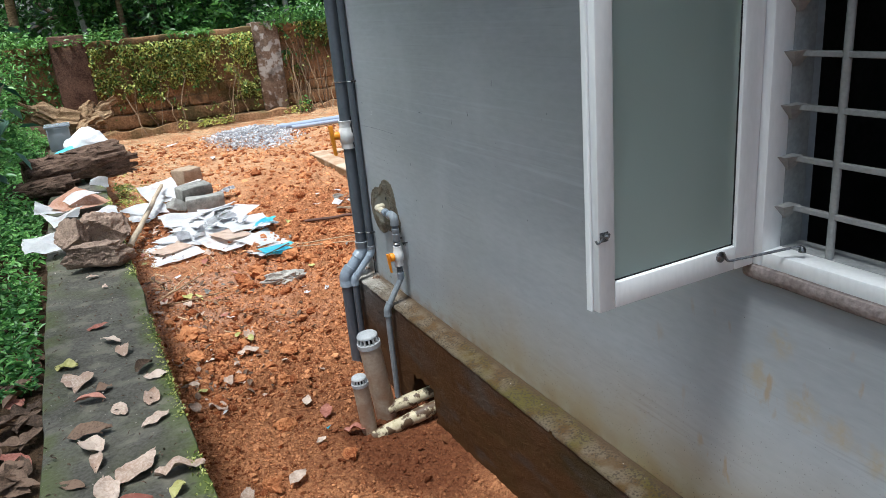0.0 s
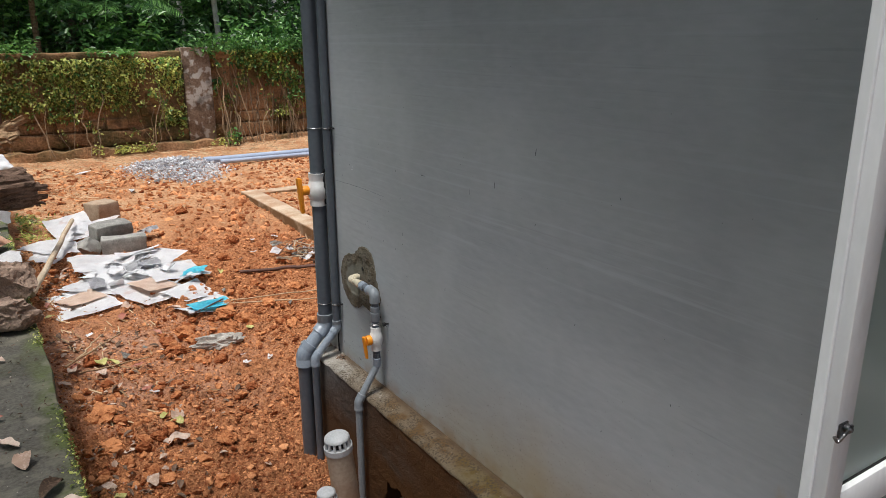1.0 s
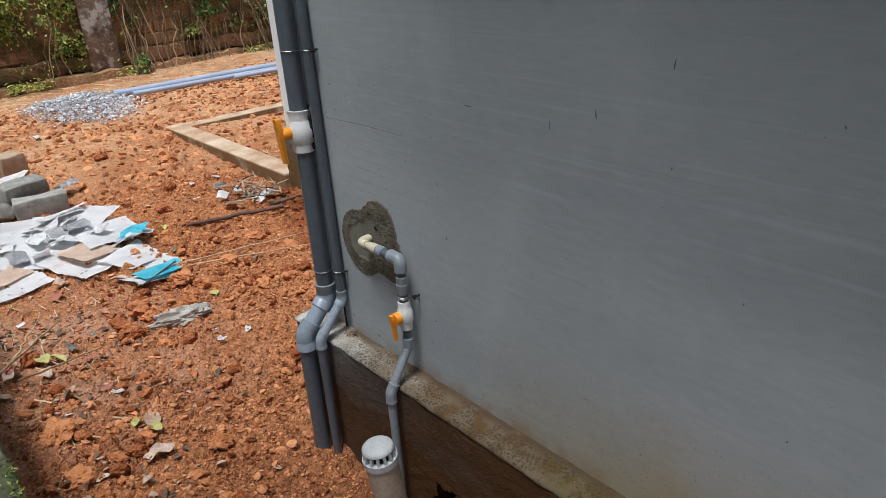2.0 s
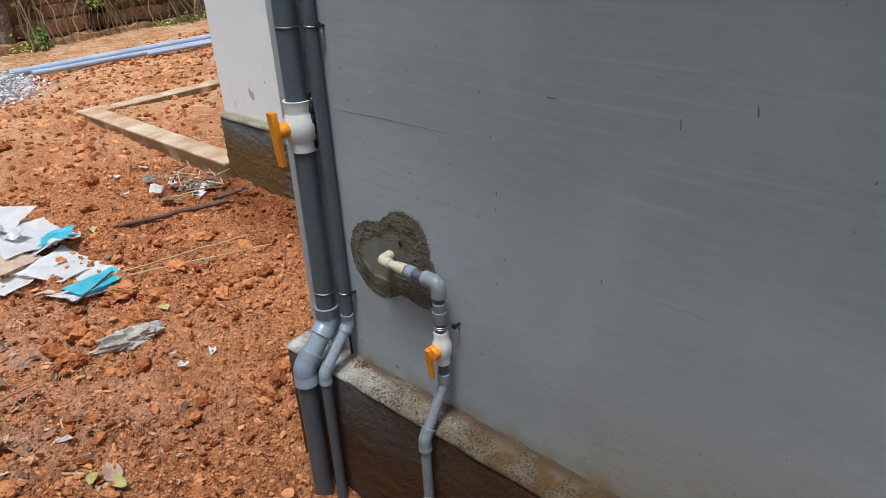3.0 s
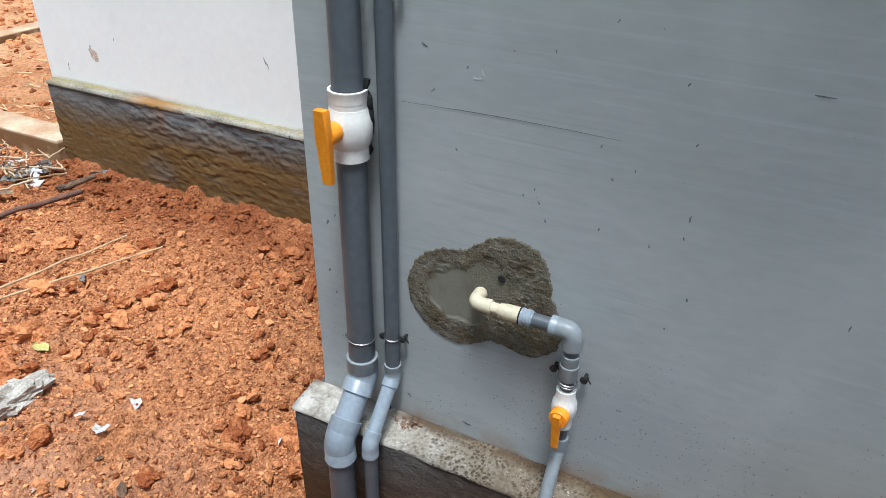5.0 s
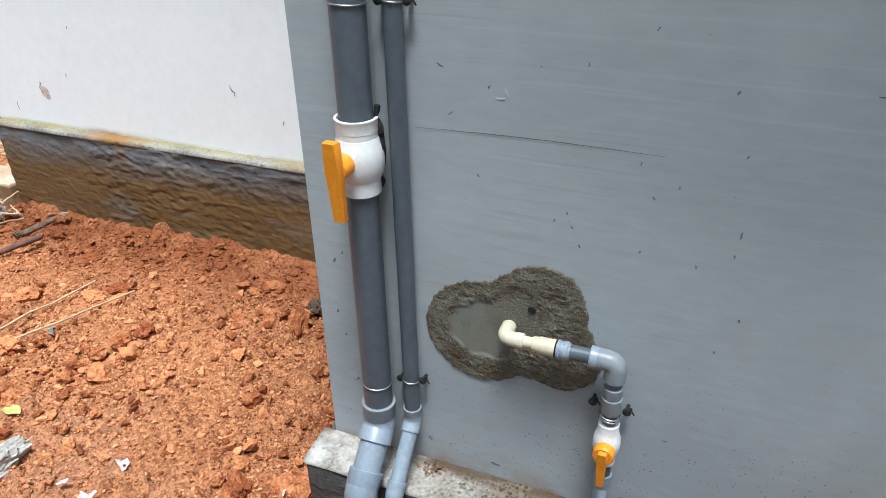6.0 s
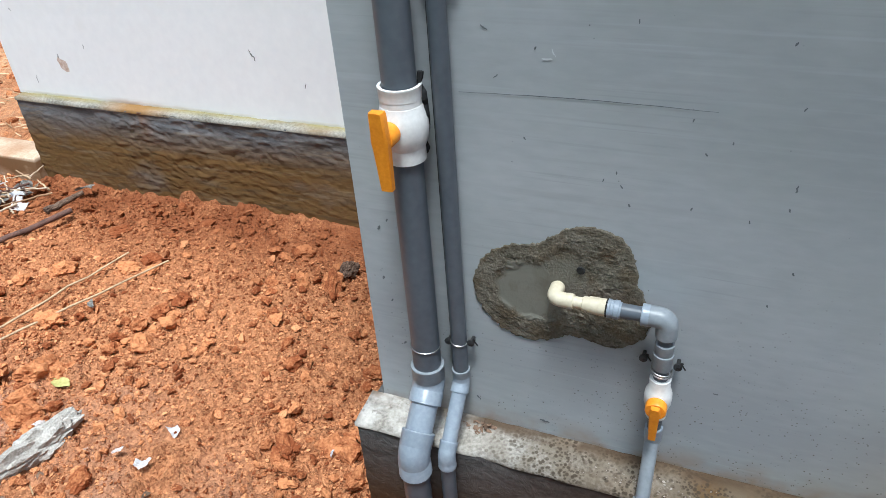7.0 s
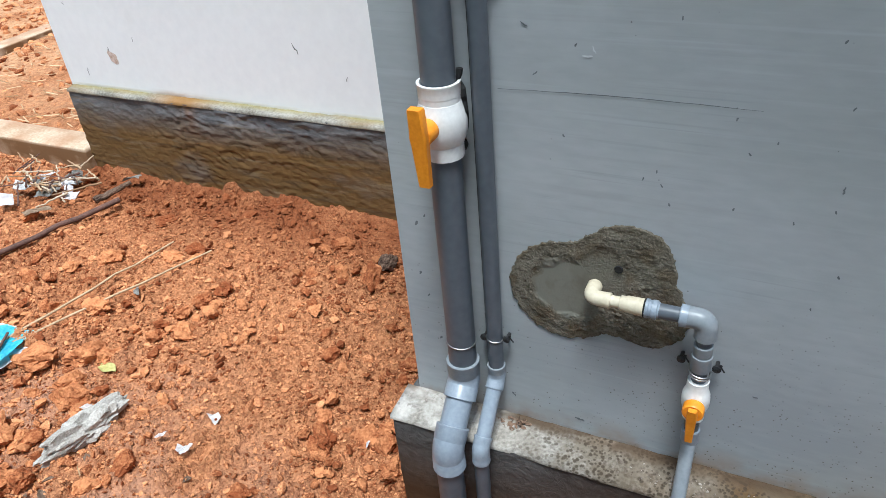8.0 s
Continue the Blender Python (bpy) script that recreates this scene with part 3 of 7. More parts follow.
pvc_white = material("white_pvc_valve", (0.70, 0.70, 0.69), (0.80, 0.80, 0.79), size=0.04, fine=0.008, rough=0.32, bump=0.05, depth=0.001, spec=0.5)
orange = material("orange_plastic", (0.80, 0.26, 0.012), (0.92, 0.34, 0.02), size=0.03, fine=0.006, rough=0.4, bump=0.06, depth=0.001, spec=0.5)
cpvc = material("cream_cpvc", (0.55, 0.48, 0.35), (0.67, 0.61, 0.47), size=0.05, fine=0.008, rough=0.4, bump=0.05, depth=0.001, spec=0.45)
drain_pvc = material("beige_drain_pvc", (0.36, 0.28, 0.21), (0.48, 0.39, 0.30), size=0.12, fine=0.012, rough=0.55, bump=0.1, depth=0.001, spec=0.4)
stain(drain_pvc, times(drain_pvc, noise_socket(drain_pvc, 0.08, lo=0.42, hi=0.6, offset=3.0), height_socket(drain_pvc, "Z", 0.0, 0.3), 0.75), (0.27, 0.12, 0.055))
stub_pvc = material("soiled_cream_pvc", (0.50, 0.42, 0.26), (0.66, 0.57, 0.40), size=0.06, fine=0.01, rough=0.5, bump=0.1, depth=0.001, spec=0.4)
stain(stub_pvc, times(stub_pvc, noise_socket(stub_pvc, 0.045, lo=0.48, hi=0.54, offset=3.0), 0.95), (0.09, 0.045, 0.022))
cowl_grey = material("pale_grey_cowl", (0.36, 0.37, 0.38), (0.50, 0.51, 0.52), size=0.05, fine=0.006, rough=0.55, bump=0.1, depth=0.001)
black_gap = material("black_rubber", (0.008, 0.008, 0.008), (0.016, 0.016, 0.017), size=0.05, fine=0.005, rough=0.8, bump=0.3, depth=0.002)
steel = material("galvanised_steel", (0.42, 0.42, 0.42), (0.62, 0.62, 0.62), size=0.02, fine=0.004, rough=0.35, bump=0.1, depth=0.001, metal=1.0)
dark_screw = material("dark_steel_screw", (0.03, 0.03, 0.032), (0.07, 0.07, 0.072), size=0.01, fine=0.003, rough=0.5, bump=0.2, depth=0.001, metal=0.6)
tarnished = material("tarnished_steel", (0.08, 0.08, 0.085), (0.30, 0.30, 0.31), size=0.008, fine=0.003, rough=0.3, bump=0.2, depth=0.001, metal=1.0)
white_gloss = material("white_enamel_paint", (0.76, 0.77, 0.78), (0.83, 0.84, 0.85), size=0.2, fine=0.01, rough=0.38, bump=0.06, depth=0.001, stretch=(1, 1, 0.3), spec=0.5)
bare_sill = material("bare_cement_sill", (0.16, 0.13, 0.12), (0.30, 0.25, 0.24), size=0.08, fine=0.01, rough=0.9, bump=0.6, depth=0.004)
# Near-black plaster: the darkness of the unlit room is put into its colour.
room_dark = material("darkened_room_plaster", (0.07, 0.068, 0.065), (0.10, 0.097, 0.092), size=0.5, fine=0.03, rough=0.9, bump=0.1)
# Reveal plaster greyed: shade inside the window opening painted as colour.
reveal_shaded = material("shaded_reveal_plaster", (0.26, 0.27, 0.27), (0.36, 0.37, 0.37), size=0.1, fine=0.01, rough=0.8, bump=0.2, depth=0.002)
red_cloth = material("red_brown_wood", (0.16, 0.035, 0.02), (0.26, 0.06, 0.035), size=0.2, fine=0.02, rough=0.6, bump=0.1)
gravel_mat = material("grey_crushed_stone", (0.34, 0.35, 0.38), (0.76, 0.77, 0.80), size=0.3, fine=0.01, rough=0.85, bump=0.4, depth=0.003, vary=0.7, islands=True)
block_mat = material("grey_concrete_block", (0.20, 0.195, 0.18), (0.40, 0.385, 0.355), size=0.06, fine=0.006, rough=0.95, bump=0.8, depth=0.004, vary=0.3)
brick_mat = material("dusty_laterite_brick", (0.30, 0.21, 0.14), (0.48, 0.37, 0.27), size=0.06, fine=0.008, rough=0.95, bump=0.6, depth=0.004)
stone_mat = material("brown_fieldstone", (0.15, 0.10, 0.075), (0.40, 0.285, 0.215), size=0.08, fine=0.008, rough=0.9, bump=0.7, depth=0.004, vary=0.4)
paper = material("white_torn_sheet", (0.76, 0.76, 0.78), (0.90, 0.90, 0.91), size=0.12, fine=0.01, rough=0.6, bump=0.1, depth=0.001, vary=0.12)
stain(paper, times(paper, noise_socket(paper, 0.09, lo=0.56, hi=0.70, offset=2.0), 0.45), (0.62, 0.44, 0.38))
blue_print = material("turquoise_printed_film", (0.05, 0.54, 0.74), (0.25, 0.78, 0.88), size=0.08, fine=0.01, rough=0.4, bump=0.1, depth=0.001)
grey_film = material("grey_plastic_film", (0.34, 0.34, 0.36), (0.60, 0.60, 0.63), size=0.05, fine=0.008, rough=0.4, bump=0.2, depth=0.002)
peach_card = material("peach_card", (0.66, 0.50, 0.40), (0.84, 0.70, 0.60), size=0.1, fine=0.01, rough=0.6, bump=0.1, depth=0.001)
pink_sheet = material("orange_printed_card", (0.58, 0.28, 0.16), (0.80, 0.56, 0.44), size=0.1, fine=0.01, rough=0.6, bump=0.1, depth=0.001)
bark = material("rotten_bark", (0.045, 0.027, 0.02), (0.25, 0.165, 0.12), size=0.08, fine=0.012, rough=0.95, bump=1.0, depth=0.01, stretch=(1.2, 3, 3), spec=0.15)
drift = material("bleached_root_wood", (0.12, 0.065, 0.032), (0.46, 0.31, 0.18), size=0.07, fine=0.01, rough=0.85, bump=1.0, depth=0.01, stretch=(0.7, 1.5, 3), spec=0.2)
stick_mat = material("dry_stick", (0.26, 0.15, 0.08), (0.52, 0.38, 0.24), size=0.06, fine=0.006, rough=0.9, bump=0.3, depth=0.002, vary=0.5)
pole_mat = material("pale_barked_stick", (0.40, 0.30, 0.20), (0.58, 0.48, 0.36), size=0.08, fine=0.008, rough=0.9, bump=0.3, depth=0.002)
rod_mat = material("rusty_dark_rod", (0.06, 0.035, 0.028), (0.16, 0.08, 0.06), size=0.06, fine=0.006, rough=0.8, bump=0.3, depth=0.001)
dead_leaf = material("dry_fallen_leaf", (0.40, 0.27, 0.20), (0.66, 0.53, 0.44), size=0.06, fine=0.008, rough=0.7, bump=0.3, depth=0.001, vary=0.4)
red_leaf = material("reddish_fallen_leaf", (0.30, 0.10, 0.07), (0.48, 0.22, 0.16), size=0.05, fine=0.008, rough=0.65, bump=0.3, depth=0.001, vary=0.4)
brown_litter = material("dark_brown_leaf_litter", (0.06, 0.036, 0.022), (0.22, 0.14, 0.095), size=0.06, fine=0.008, rough=0.8, bump=0.3, depth=0.001, vary=0.6)
# White grille paint darkened to carry the shade of the window recess.
shaded_white = material("shaded_white_grille_paint", (0.24, 0.24, 0.235), (0.32, 0.32, 0.315), size=0.1, fine=0.01, rough=0.5, bump=0.1, depth=0.001)
yellow_leaf = material("yellow_green_fallen_leaf", (0.36, 0.34, 0.10), (0.52, 0.48, 0.20), size=0.05, fine=0.008, rough=0.6, bump=0.3, depth=0.001)
old_wall = material("weathered_laterite_wall", (0.17, 0.09, 0.046), (0.46, 0.27, 0.145), size=0.35, fine=0.03, rough=0.95, bump=0.8, depth=0.02, spec=0.15)
stain(old_wall, times(old_wall, noise_socket(old_wall, 0.5, lo=0.45, hi=0.62, offset=2.0), 0.7), (0.055, 0.06, 0.022))
stain(old_wall, times(old_wall, noise_socket(old_wall, 0.25, lo=0.58, hi=0.7, offset=6.0), 0.6), (0.03, 0.024, 0.018))
pillar_mat = material("lichened_pillar_plaster", (0.12, 0.075, 0.05), (0.26, 0.19, 0.14), size=0.25, fine=0.02, rough=0.95, bump=0.7, depth=0.012, spec=0.15)
stain(pillar_mat, times(pillar_mat, noise_socket(pillar_mat, 0.12, lo=0.52, hi=0.6, offset=4.0), 0.9), (0.46, 0.43, 0.39))
stain(pillar_mat, times(pillar_mat, noise_socket(pillar_mat, 0.3, lo=0.5, hi=0.62, offset=9.0), 0.7), (0.035, 0.026, 0.02))
dark_pillar = material("dark_red_pillar_plaster", (0.055, 0.03, 0.022), (0.17, 0.10, 0.07), size=0.25, fine=0.02, rough=0.95, bump=0.7, depth=0.012, spec=0.15)
rubble_mat = material("pale_mortar_rubble", (0.27, 0.25, 0.22), (0.54, 0.51, 0.47), size=0.05, fine=0.006, rough=0.95, bump=0.9, depth=0.004, spec=0.2)
trunk_mat = material("dark_tree_bark", (0.05, 0.035, 0.022), (0.15, 0.11, 0.075), size=0.2, fine=0.02, rough=0.95, bump=0.8, depth=0.012, stretch=(2, 2, 0.4), vary=0.5)
pale_trunk = material("pale_palm_trunk", (0.30, 0.28, 0.24), (0.52, 0.50, 0.46), size=0.25, fine=0.03, rough=0.9, bump=0.4, depth=0.006, stretch=(1, 1, 3))
leaf_dark = leafy("dark_forest_leaf", (0.016, 0.046, 0.015), (0.09, 0.22, 0.052))
leaf_mid = leafy("green_shrub_leaf", (0.04, 0.115, 0.03), (0.18, 0.38, 0.09))
leaf_ivy = leafy("yellow_green_creeper_leaf", (0.11, 0.15, 0.024), (0.66, 0.68, 0.20))
leaf_weed = leafy("bright_weed_leaf", (0.06, 0.18, 0.045), (0.27, 0.54, 0.15))
leaf_bluish = leafy("bluish_broad_leaf", (0.03, 0.09, 0.055), (0.15, 0.27, 0.19), 0.2)
root_mat = material("hanging_root", (0.10, 0.06, 0.035), (0.32, 0.22, 0.13), size=0.1, fine=0.01, rough=0.9, bump=0.3, vary=0.5, islands=True)
litter_mat = material("straw_litter", (0.26, 0.16, 0.08), (0.60, 0.44, 0.27), size=0.3, fine=0.01, rough=0.9, bump=0.2, vary=0.7, islands=True)
ledge_grit_mat = material("dark_grit", (0.10, 0.07, 0.05), (0.42, 0.37, 0.32), size=0.1, fine=0.004, rough=0.95, bump=0.3, depth=0.001, vary=0.9, islands=True)
frosted = bpy.data.materials.new("frosted_glass")
frosted.use_nodes = True
fb_ = frosted.node_tree.nodes["Principled BSDF"]
fb_.inputs["Base Color"].default_value = (0.60, 0.68, 0.64, 1)
fb_.inputs["Roughness"].default_value, fb_.inputs["IOR"].default_value = 0.35, 1.45
fb_.inputs["Transmission Weight"].default_value = 0.85
clear_plastic = bpy.data.materials.new("clear_plastic")
clear_plastic.use_nodes = True
cb_ = clear_plastic.node_tree.nodes["Principled BSDF"]
cb_.inputs["Base Color"].default_value = (0.62, 0.68, 0.75, 1)
cb_.inputs["Roughness"].default_value, cb_.inputs["Transmission Weight"].default_value = 0.25, 0.6

# ---- ground ----


def axis(*runs):
    """Coordinates with a step of their own in each run: (from, to, step)."""
    return np.unique(np.concatenate([np.arange(a, b, s) for a, b, s in runs]).round(4))


def far_out(start, sign):
    return start + sign * 1.35 ** np.arange(1, 21) * 0.9


def base_height(x, y):
    """The lie of the land without its lumps."""
    h = 0.03 * soft_noise(x, y, 1.3, 11) + 0.015 * soft_noise(x, y, 0.45, 12)
    h = h - 0.11 * np.exp(-(((x + 0.15) / 0.40) ** 2) - ((y + 0.35) / 0.8) ** 2)
    h = h - 0.065 * np.exp(-(((x - 1.30) / 0.35) ** 2)) * np.clip(1.6 - abs(y - 1.9) / 2.2, 0, 1)
    h = h - 0.04 * np.exp(-(((x - 1.22) / 0.25) ** 2)) * np.clip(2 - abs(y - 4.2) / 0.9, 0, 1)
    h = h + 0.07 * np.exp(-(((x + 1.15) / 0.22) ** 2))
    h = h + 0.05 * np.clip((y - 4) / 6, 0, 1) * np.clip(soft_noise(x, y, 2.2, 14), -0.5, 1)
    left = np.clip((-1.38 - x) / 0.12, 0, 1)
    return h * (1 - left) + left * (0.42 + 0.06 * soft_noise(x, y, 0.8, 15))


def trodden(x, y):
    """1 where the soil is trodden flat."""
    return np.exp(-(((x - 0.42) / 0.5) ** 2) - ((y - 1.0) / 0.8) ** 2)


def ground_height(x, y):
    h = base_height(x, y)
    red = np.clip((x + 1.36) / 0.06, 0, 1)
    loose = np.clip(0.55 + 1.1 * soft_noise(x, y, 0.75, 21), 0.12, 1) * (1 - 0.7 * trodden(x, y))
    near = np.clip((6 - y) / 2, 0.35, 1)
    h = h + red * near * (0.10 * loose * lumps(x, y, 0.17, 30, 0.30) + 0.07 * loose * lumps(x, y, 0.075, 40, 0.6))
    h = h + red * near * (0.022 * lumps(x, y, 0.030, 50, 0.75) + 0.012 * soft_noise(x, y, 0.06, 61) * loose)
    return h


gx = np.concatenate([far_out(-6.0, -1)[::-1], axis((-6, -1.42, 0.09), (-1.42, 1.40, 0.0125), (1.40, 6.0, 0.05)), far_out(6.0, 1)])
gy = np.concatenate([far_out(-8.0, -1)[::-1], axis((-8, -2.1, 0.08), (-2.1, 3.4, 0.0125), (3.4, 11.5, 0.033)), far_out(11.5, 1)])
GX, GY = np.meshgrid(gx, gy, indexing="ij")
GZ = ground_height(GX, GY)
nx, ny = GX.shape
ids = np.arange(nx * ny).reshape(nx, ny)
quads = np.stack([ids[:-1, :-1], ids[1:, :-1], ids[1:, 1:], ids[:-1, 1:]], -1).reshape(-1, 4)
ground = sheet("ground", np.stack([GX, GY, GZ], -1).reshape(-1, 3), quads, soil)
tagged(ground, "bare red laterite soil with clods and crumbs", "ground", kind="structure")


def on_ground(x, y):
    return float(base_height(np.array([x]), np.array([y]))[0])


# ---- retaining wall top along the path ----
def worn_box(x0, x1, y0, y1, z0, z1, step, wear, seed):
    """A box with worn, uneven edges and faces."""
    bm = box(x0, x1, y0, y1, z0, z1, 0.012)
    long = max(y1 - y0, x1 - x0)
    n = int(long / step)
    for k in range(1, n):
        if y1 - y0 >= x1 - x0:
            co, no = (0, y0 + (y1 - y0) * k / n, 0), (0, 1, 0)
        else:
            co, no = (x0 + (x1 - x0) * k / n, 0, 0), (1, 0, 0)
        bmesh.ops.bisect_plane(bm, geom=bm.verts[:] + bm.edges[:] + bm.faces[:], plane_co=co, plane_no=no)
    for v in bm.verts:
        p = v.co * 4 + Vector((seed, seed * 2, 0))
        v.co += wear * Vector((noise.noise(p), noise.noise(p + Vector((9, 0, 0))) * 0.3, noise.noise(p + Vector((0, 9, 0)))))
        v.co += wear * 0.5 * Vector((noise.noise(p * 5), 0, noise.noise(p * 5 + Vector((3, 3, 3)))))
    return bm


retaining = part("retaining_wall", worn_box(-1.605, -1.165, -7.5, 7.6, -0.4, 0.56, 0.09, 0.014, 3), old_concrete, smooth=40)
tagged(retaining, "mossy grey concrete top of a low retaining wall", "wall", kind="structure")

# ---- house ----
LEDGE, TOP = 0.416, 3.15
W1 = (-3.86, -2.64, 1.19, 2.42)  # window in the grey wall: y from, y to, z from, z to
W2 = (1.06, 2.58, 1.335, 2.42)  # window in the white wall


def wall_along_y(name, x0, x1, y0, y1, z0, z1, hole, mat, label):
    """A wall with one opening through it, in four blocks butted together as one mesh."""
    a, b, c, d = hole
    bm = bmesh.new()
    ys, zs = [y0, a, b, y1], [z0, c, d, z1]
    for x in (x0, x1):
        grid = [[bm.verts.new((x, yy, zz)) for zz in zs] for yy in ys]
        for i in range(3):
            for j in range(3):
                if (i, j) != (1, 1):
                    bm.faces.new((grid[i][j], grid[i + 1][j], grid[i + 1][j + 1], grid[i][j + 1]))
        if x == x0:
            first = grid
    for i, j, k, m in [(1, 1, 2, 1), (2, 1, 2, 2), (2, 2, 1, 2), (1, 2, 1, 1)]:
        bm.faces.new((first[i][j], first[k][m], grid[k][m], grid[i][j]))
    for i in range(3):
        for j in (0, 3):
            bm.faces.new((first[i][j], first[i + 1][j], grid[i + 1][j], grid[i][j]))
            bm.faces.new((first[j][i], first[j][i + 1], grid[j][i + 1], grid[j][i]))
    ob = part(name, bm, mat)
    return tagged(ob, label, "wall", kind="structure")


wall_along_y("wall_front", 0.0, 0.2, -8.0, 0.0, LEDGE - 0.01, TOP, W1, grey_wall, "grey skim-coated house wall with soil splashes at its foot")
wall_along_y("wall_white", 1.425, 1.625, 0.004, 2.86, LEDGE - 0.01, TOP, W2, white_wall, "white painted house wall set back behind the corner")
tagged(part("wall_return", box(0.204, 1.62, -0.2, 0.0, LEDGE - 0.01, TOP), grey_wall), "short grey wall between the two house fronts", "wall", kind="structure")
tagged(part("wall_far_end", box(1.63, 7.0, 2.66, 2.86, LEDGE - 0.01, TOP), white_wall), "white painted end wall of the house", "wall", kind="structure")
tagged(part("wall_near_end", box(0.204, 7.0, -8.0, -7.8, LEDGE - 0.01, TOP), grey_wall), "plain grey end wall of the house", "wall", kind="structure")
tagged(part("wall_back", box(6.8, 7.0, -7.8, 2.655, LEDGE - 0.01, TOP), grey_wall), "plain grey back wall of the house", "wall", kind="structure")
tagged(part("wall_inner", box(3.4, 3.5, -7.8, 2.655, LEDGE - 0.01, TOP - 0.01), room_dark), "inner partition wall of the house, coloured dark for the unlit room", "wall", kind="structure")
bm = box(0.205, 6.79, -7.79, -0.205, 0.2, 0.45)
box(1.63, 6.79, -0.2, 2.65, 0.2, 0.45, 0, bm)
tagged(part("floor", bm, room_dark), "cement floor inside the house, coloured dark for the unlit room", "floor", kind="structure")
# Unseen roof: overhang depth and taper set only to shade the walls.
bm = box(-0.68, 7.3, -2.6, 0.1, TOP + 0.004, TOP + 0.13)
for v in bm.verts:
    if v.co.x < -0.5 and v.co.y > 0:
        v.co.x = -0.27
box(-0.55, 7.3, -8.3, -2.604, TOP + 0.004, TOP + 0.13, 0.0, bm)
box(1.05, 7.3, 0.104, 3.0, TOP + 0.004, TOP + 0.13, 0.01, bm)
tagged(part("roof_slab", bm, white_wall), "unseen concrete roof slab, its overhang cut to shade the walls", "roof", kind="structure")


def coat(x, y0, y1, z0, z1, step, relief, hole, mat, parent):
    """The uneven cement coat on a plinth that faces -x: a fine grid with real relief, its rim turned back; hole: a ragged gap (y, z, half width, half height)."""
    ys, zs = np.linspace(y0, y1, int((y1 - y0) / step[0]) + 1), np.linspace(z0, z1, int((z1 - z0) / step[1]) + 1)
    Y, Z = np.meshgrid(ys, zs, indexing="ij")
    X = x - relief(Y, Z)
    n, m = Y.shape
    k = np.arange(n * m).reshape(n, m)
    f = np.stack([k[:-1, :-1], k[:-1, 1:], k[1:, 1:], k[1:, :-1]], -1).reshape(-1, 4)
    if hole:
        a, b, w, h = hole
        cy, cz = (Y[:-1, :-1] + step[0] / 2).ravel(), (Z[:-1, :-1] + step[1] / 2).ravel()
        d = np.maximum(abs(cy - a) / w, abs(cz - b) / h) + 0.22 * soft_noise(cy, cz, 0.05, 61) + 0.12 * soft_noise(cy, cz, 0.02, 62)
        f = f[d > 1.0]
    return sheet("cement_coat", np.stack([X, Y, Z], -1).reshape(-1, 3), f, mat, parent, True)


def ridged(y, z, size, s):
    return 1 - abs(soft_noise(y, z, size, s))


def front_relief(y, z):
    return 0.0022 * soft_noise(y, z * 1.4, 0.16, 71) + 0.0012 * soft_noise(y, z * 2, 0.04, 72) + 0.0010 * soft_noise(y, z, 0.013, 73) - 0.004 * np.clip(soft_noise(y, z, 0.05, 74) - 0.72, 0, 1) * 4


def trowel_relief(y, z):
    """Dragged, torn layers of cement: long ridges with broken lips, rougher in patches."""
    wob = z + 0.03 * soft_noise(y, z, 0.35, 80)
    rough = np.clip(0.55 + 0.9 * soft_noise(y, z, 0.5, 81), 0.15, 1.2)
    h = 0.004 * soft_noise(y, z, 0.3, 82) + rough * (0.0035 * ridged(y * 0.45, wob, 0.045, 83) ** 3 + 0.003 * ridged(y * 0.4, wob, 0.02, 84) ** 2)
    h = h + rough * (0.0045 * np.clip(soft_noise(y * 0.6, wob * 1.3, 0.03, 85), 0, 1) - 0.012 * np.clip(abs(soft_noise(y, wob * 1.6, 0.07, 87)) * -9 + 0.55, 0, 1) * np.clip(soft_noise(y, z, 0.22, 88) + 0.2, 0, 1))
    h = h + 0.0022 * soft_noise(y, z, 0.016, 86)
    return h - 0.002


def plinth(name, boxes, top, label, mat, top_mat, face):
    bm = bmesh.new()
    for b in boxes:
        box(*b, 0.0, bm)
    ob = part(name, bm, mat)
    tagged(ob, label, "plinth", kind="structure")
    coat(*face, mat, ob)
    x0, x1, y0, y1, z = top
    n = int((y1 - y0) / 0.02)
    vs, fs = [], []
    for i in range(n + 1):
        y = y0 + (y1 - y0) * i / n
        for k in range(6):
            s = k / 5
            chip = max(0.0, noise.noise(Vector((y * 5, 3, 1))) - 0.35) * 0.012 + max(0.0, noise.noise(Vector((y * 17, 3, 8))) - 0.35) * 0.010
            x = x0 + (x1 - x0) * s + (0.004 * noise.noise(Vector((y * 9, s * 2, 1))) + chip if k == 0 else 0)
            vs.append((x, y, z + 0.006 + 0.0035 * noise.noise(Vector((x * 30, y * 30, 2))) + 0.009 * s * s - (0.0045 if k == 0 else 0)))
    for i in range(n):
        for k in range(5):
            a = i * 6 + k
            fs.append((a, a + 1, a + 7, a + 6))
    for i in range(n):
        a = i * 6
        vs_a = len(vs)
        vs.extend([(vs[a][0], vs[a][1], z - 0.010), (vs[a + 6][0], vs[a + 6][1], z - 0.010)])
        fs.append((a, a + 6, vs_a + 1, vs_a))
    for a in (0, n * 6):
        k = len(vs)
        vs.extend([(vs[a + i][0], vs[a + i][1], z - 0.01) for i in range(6)])
        fs.extend([(a + i, a + i + 1, k + i + 1, k + i) for i in range(5)])
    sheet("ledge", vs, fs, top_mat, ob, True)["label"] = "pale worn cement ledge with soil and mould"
    return ob


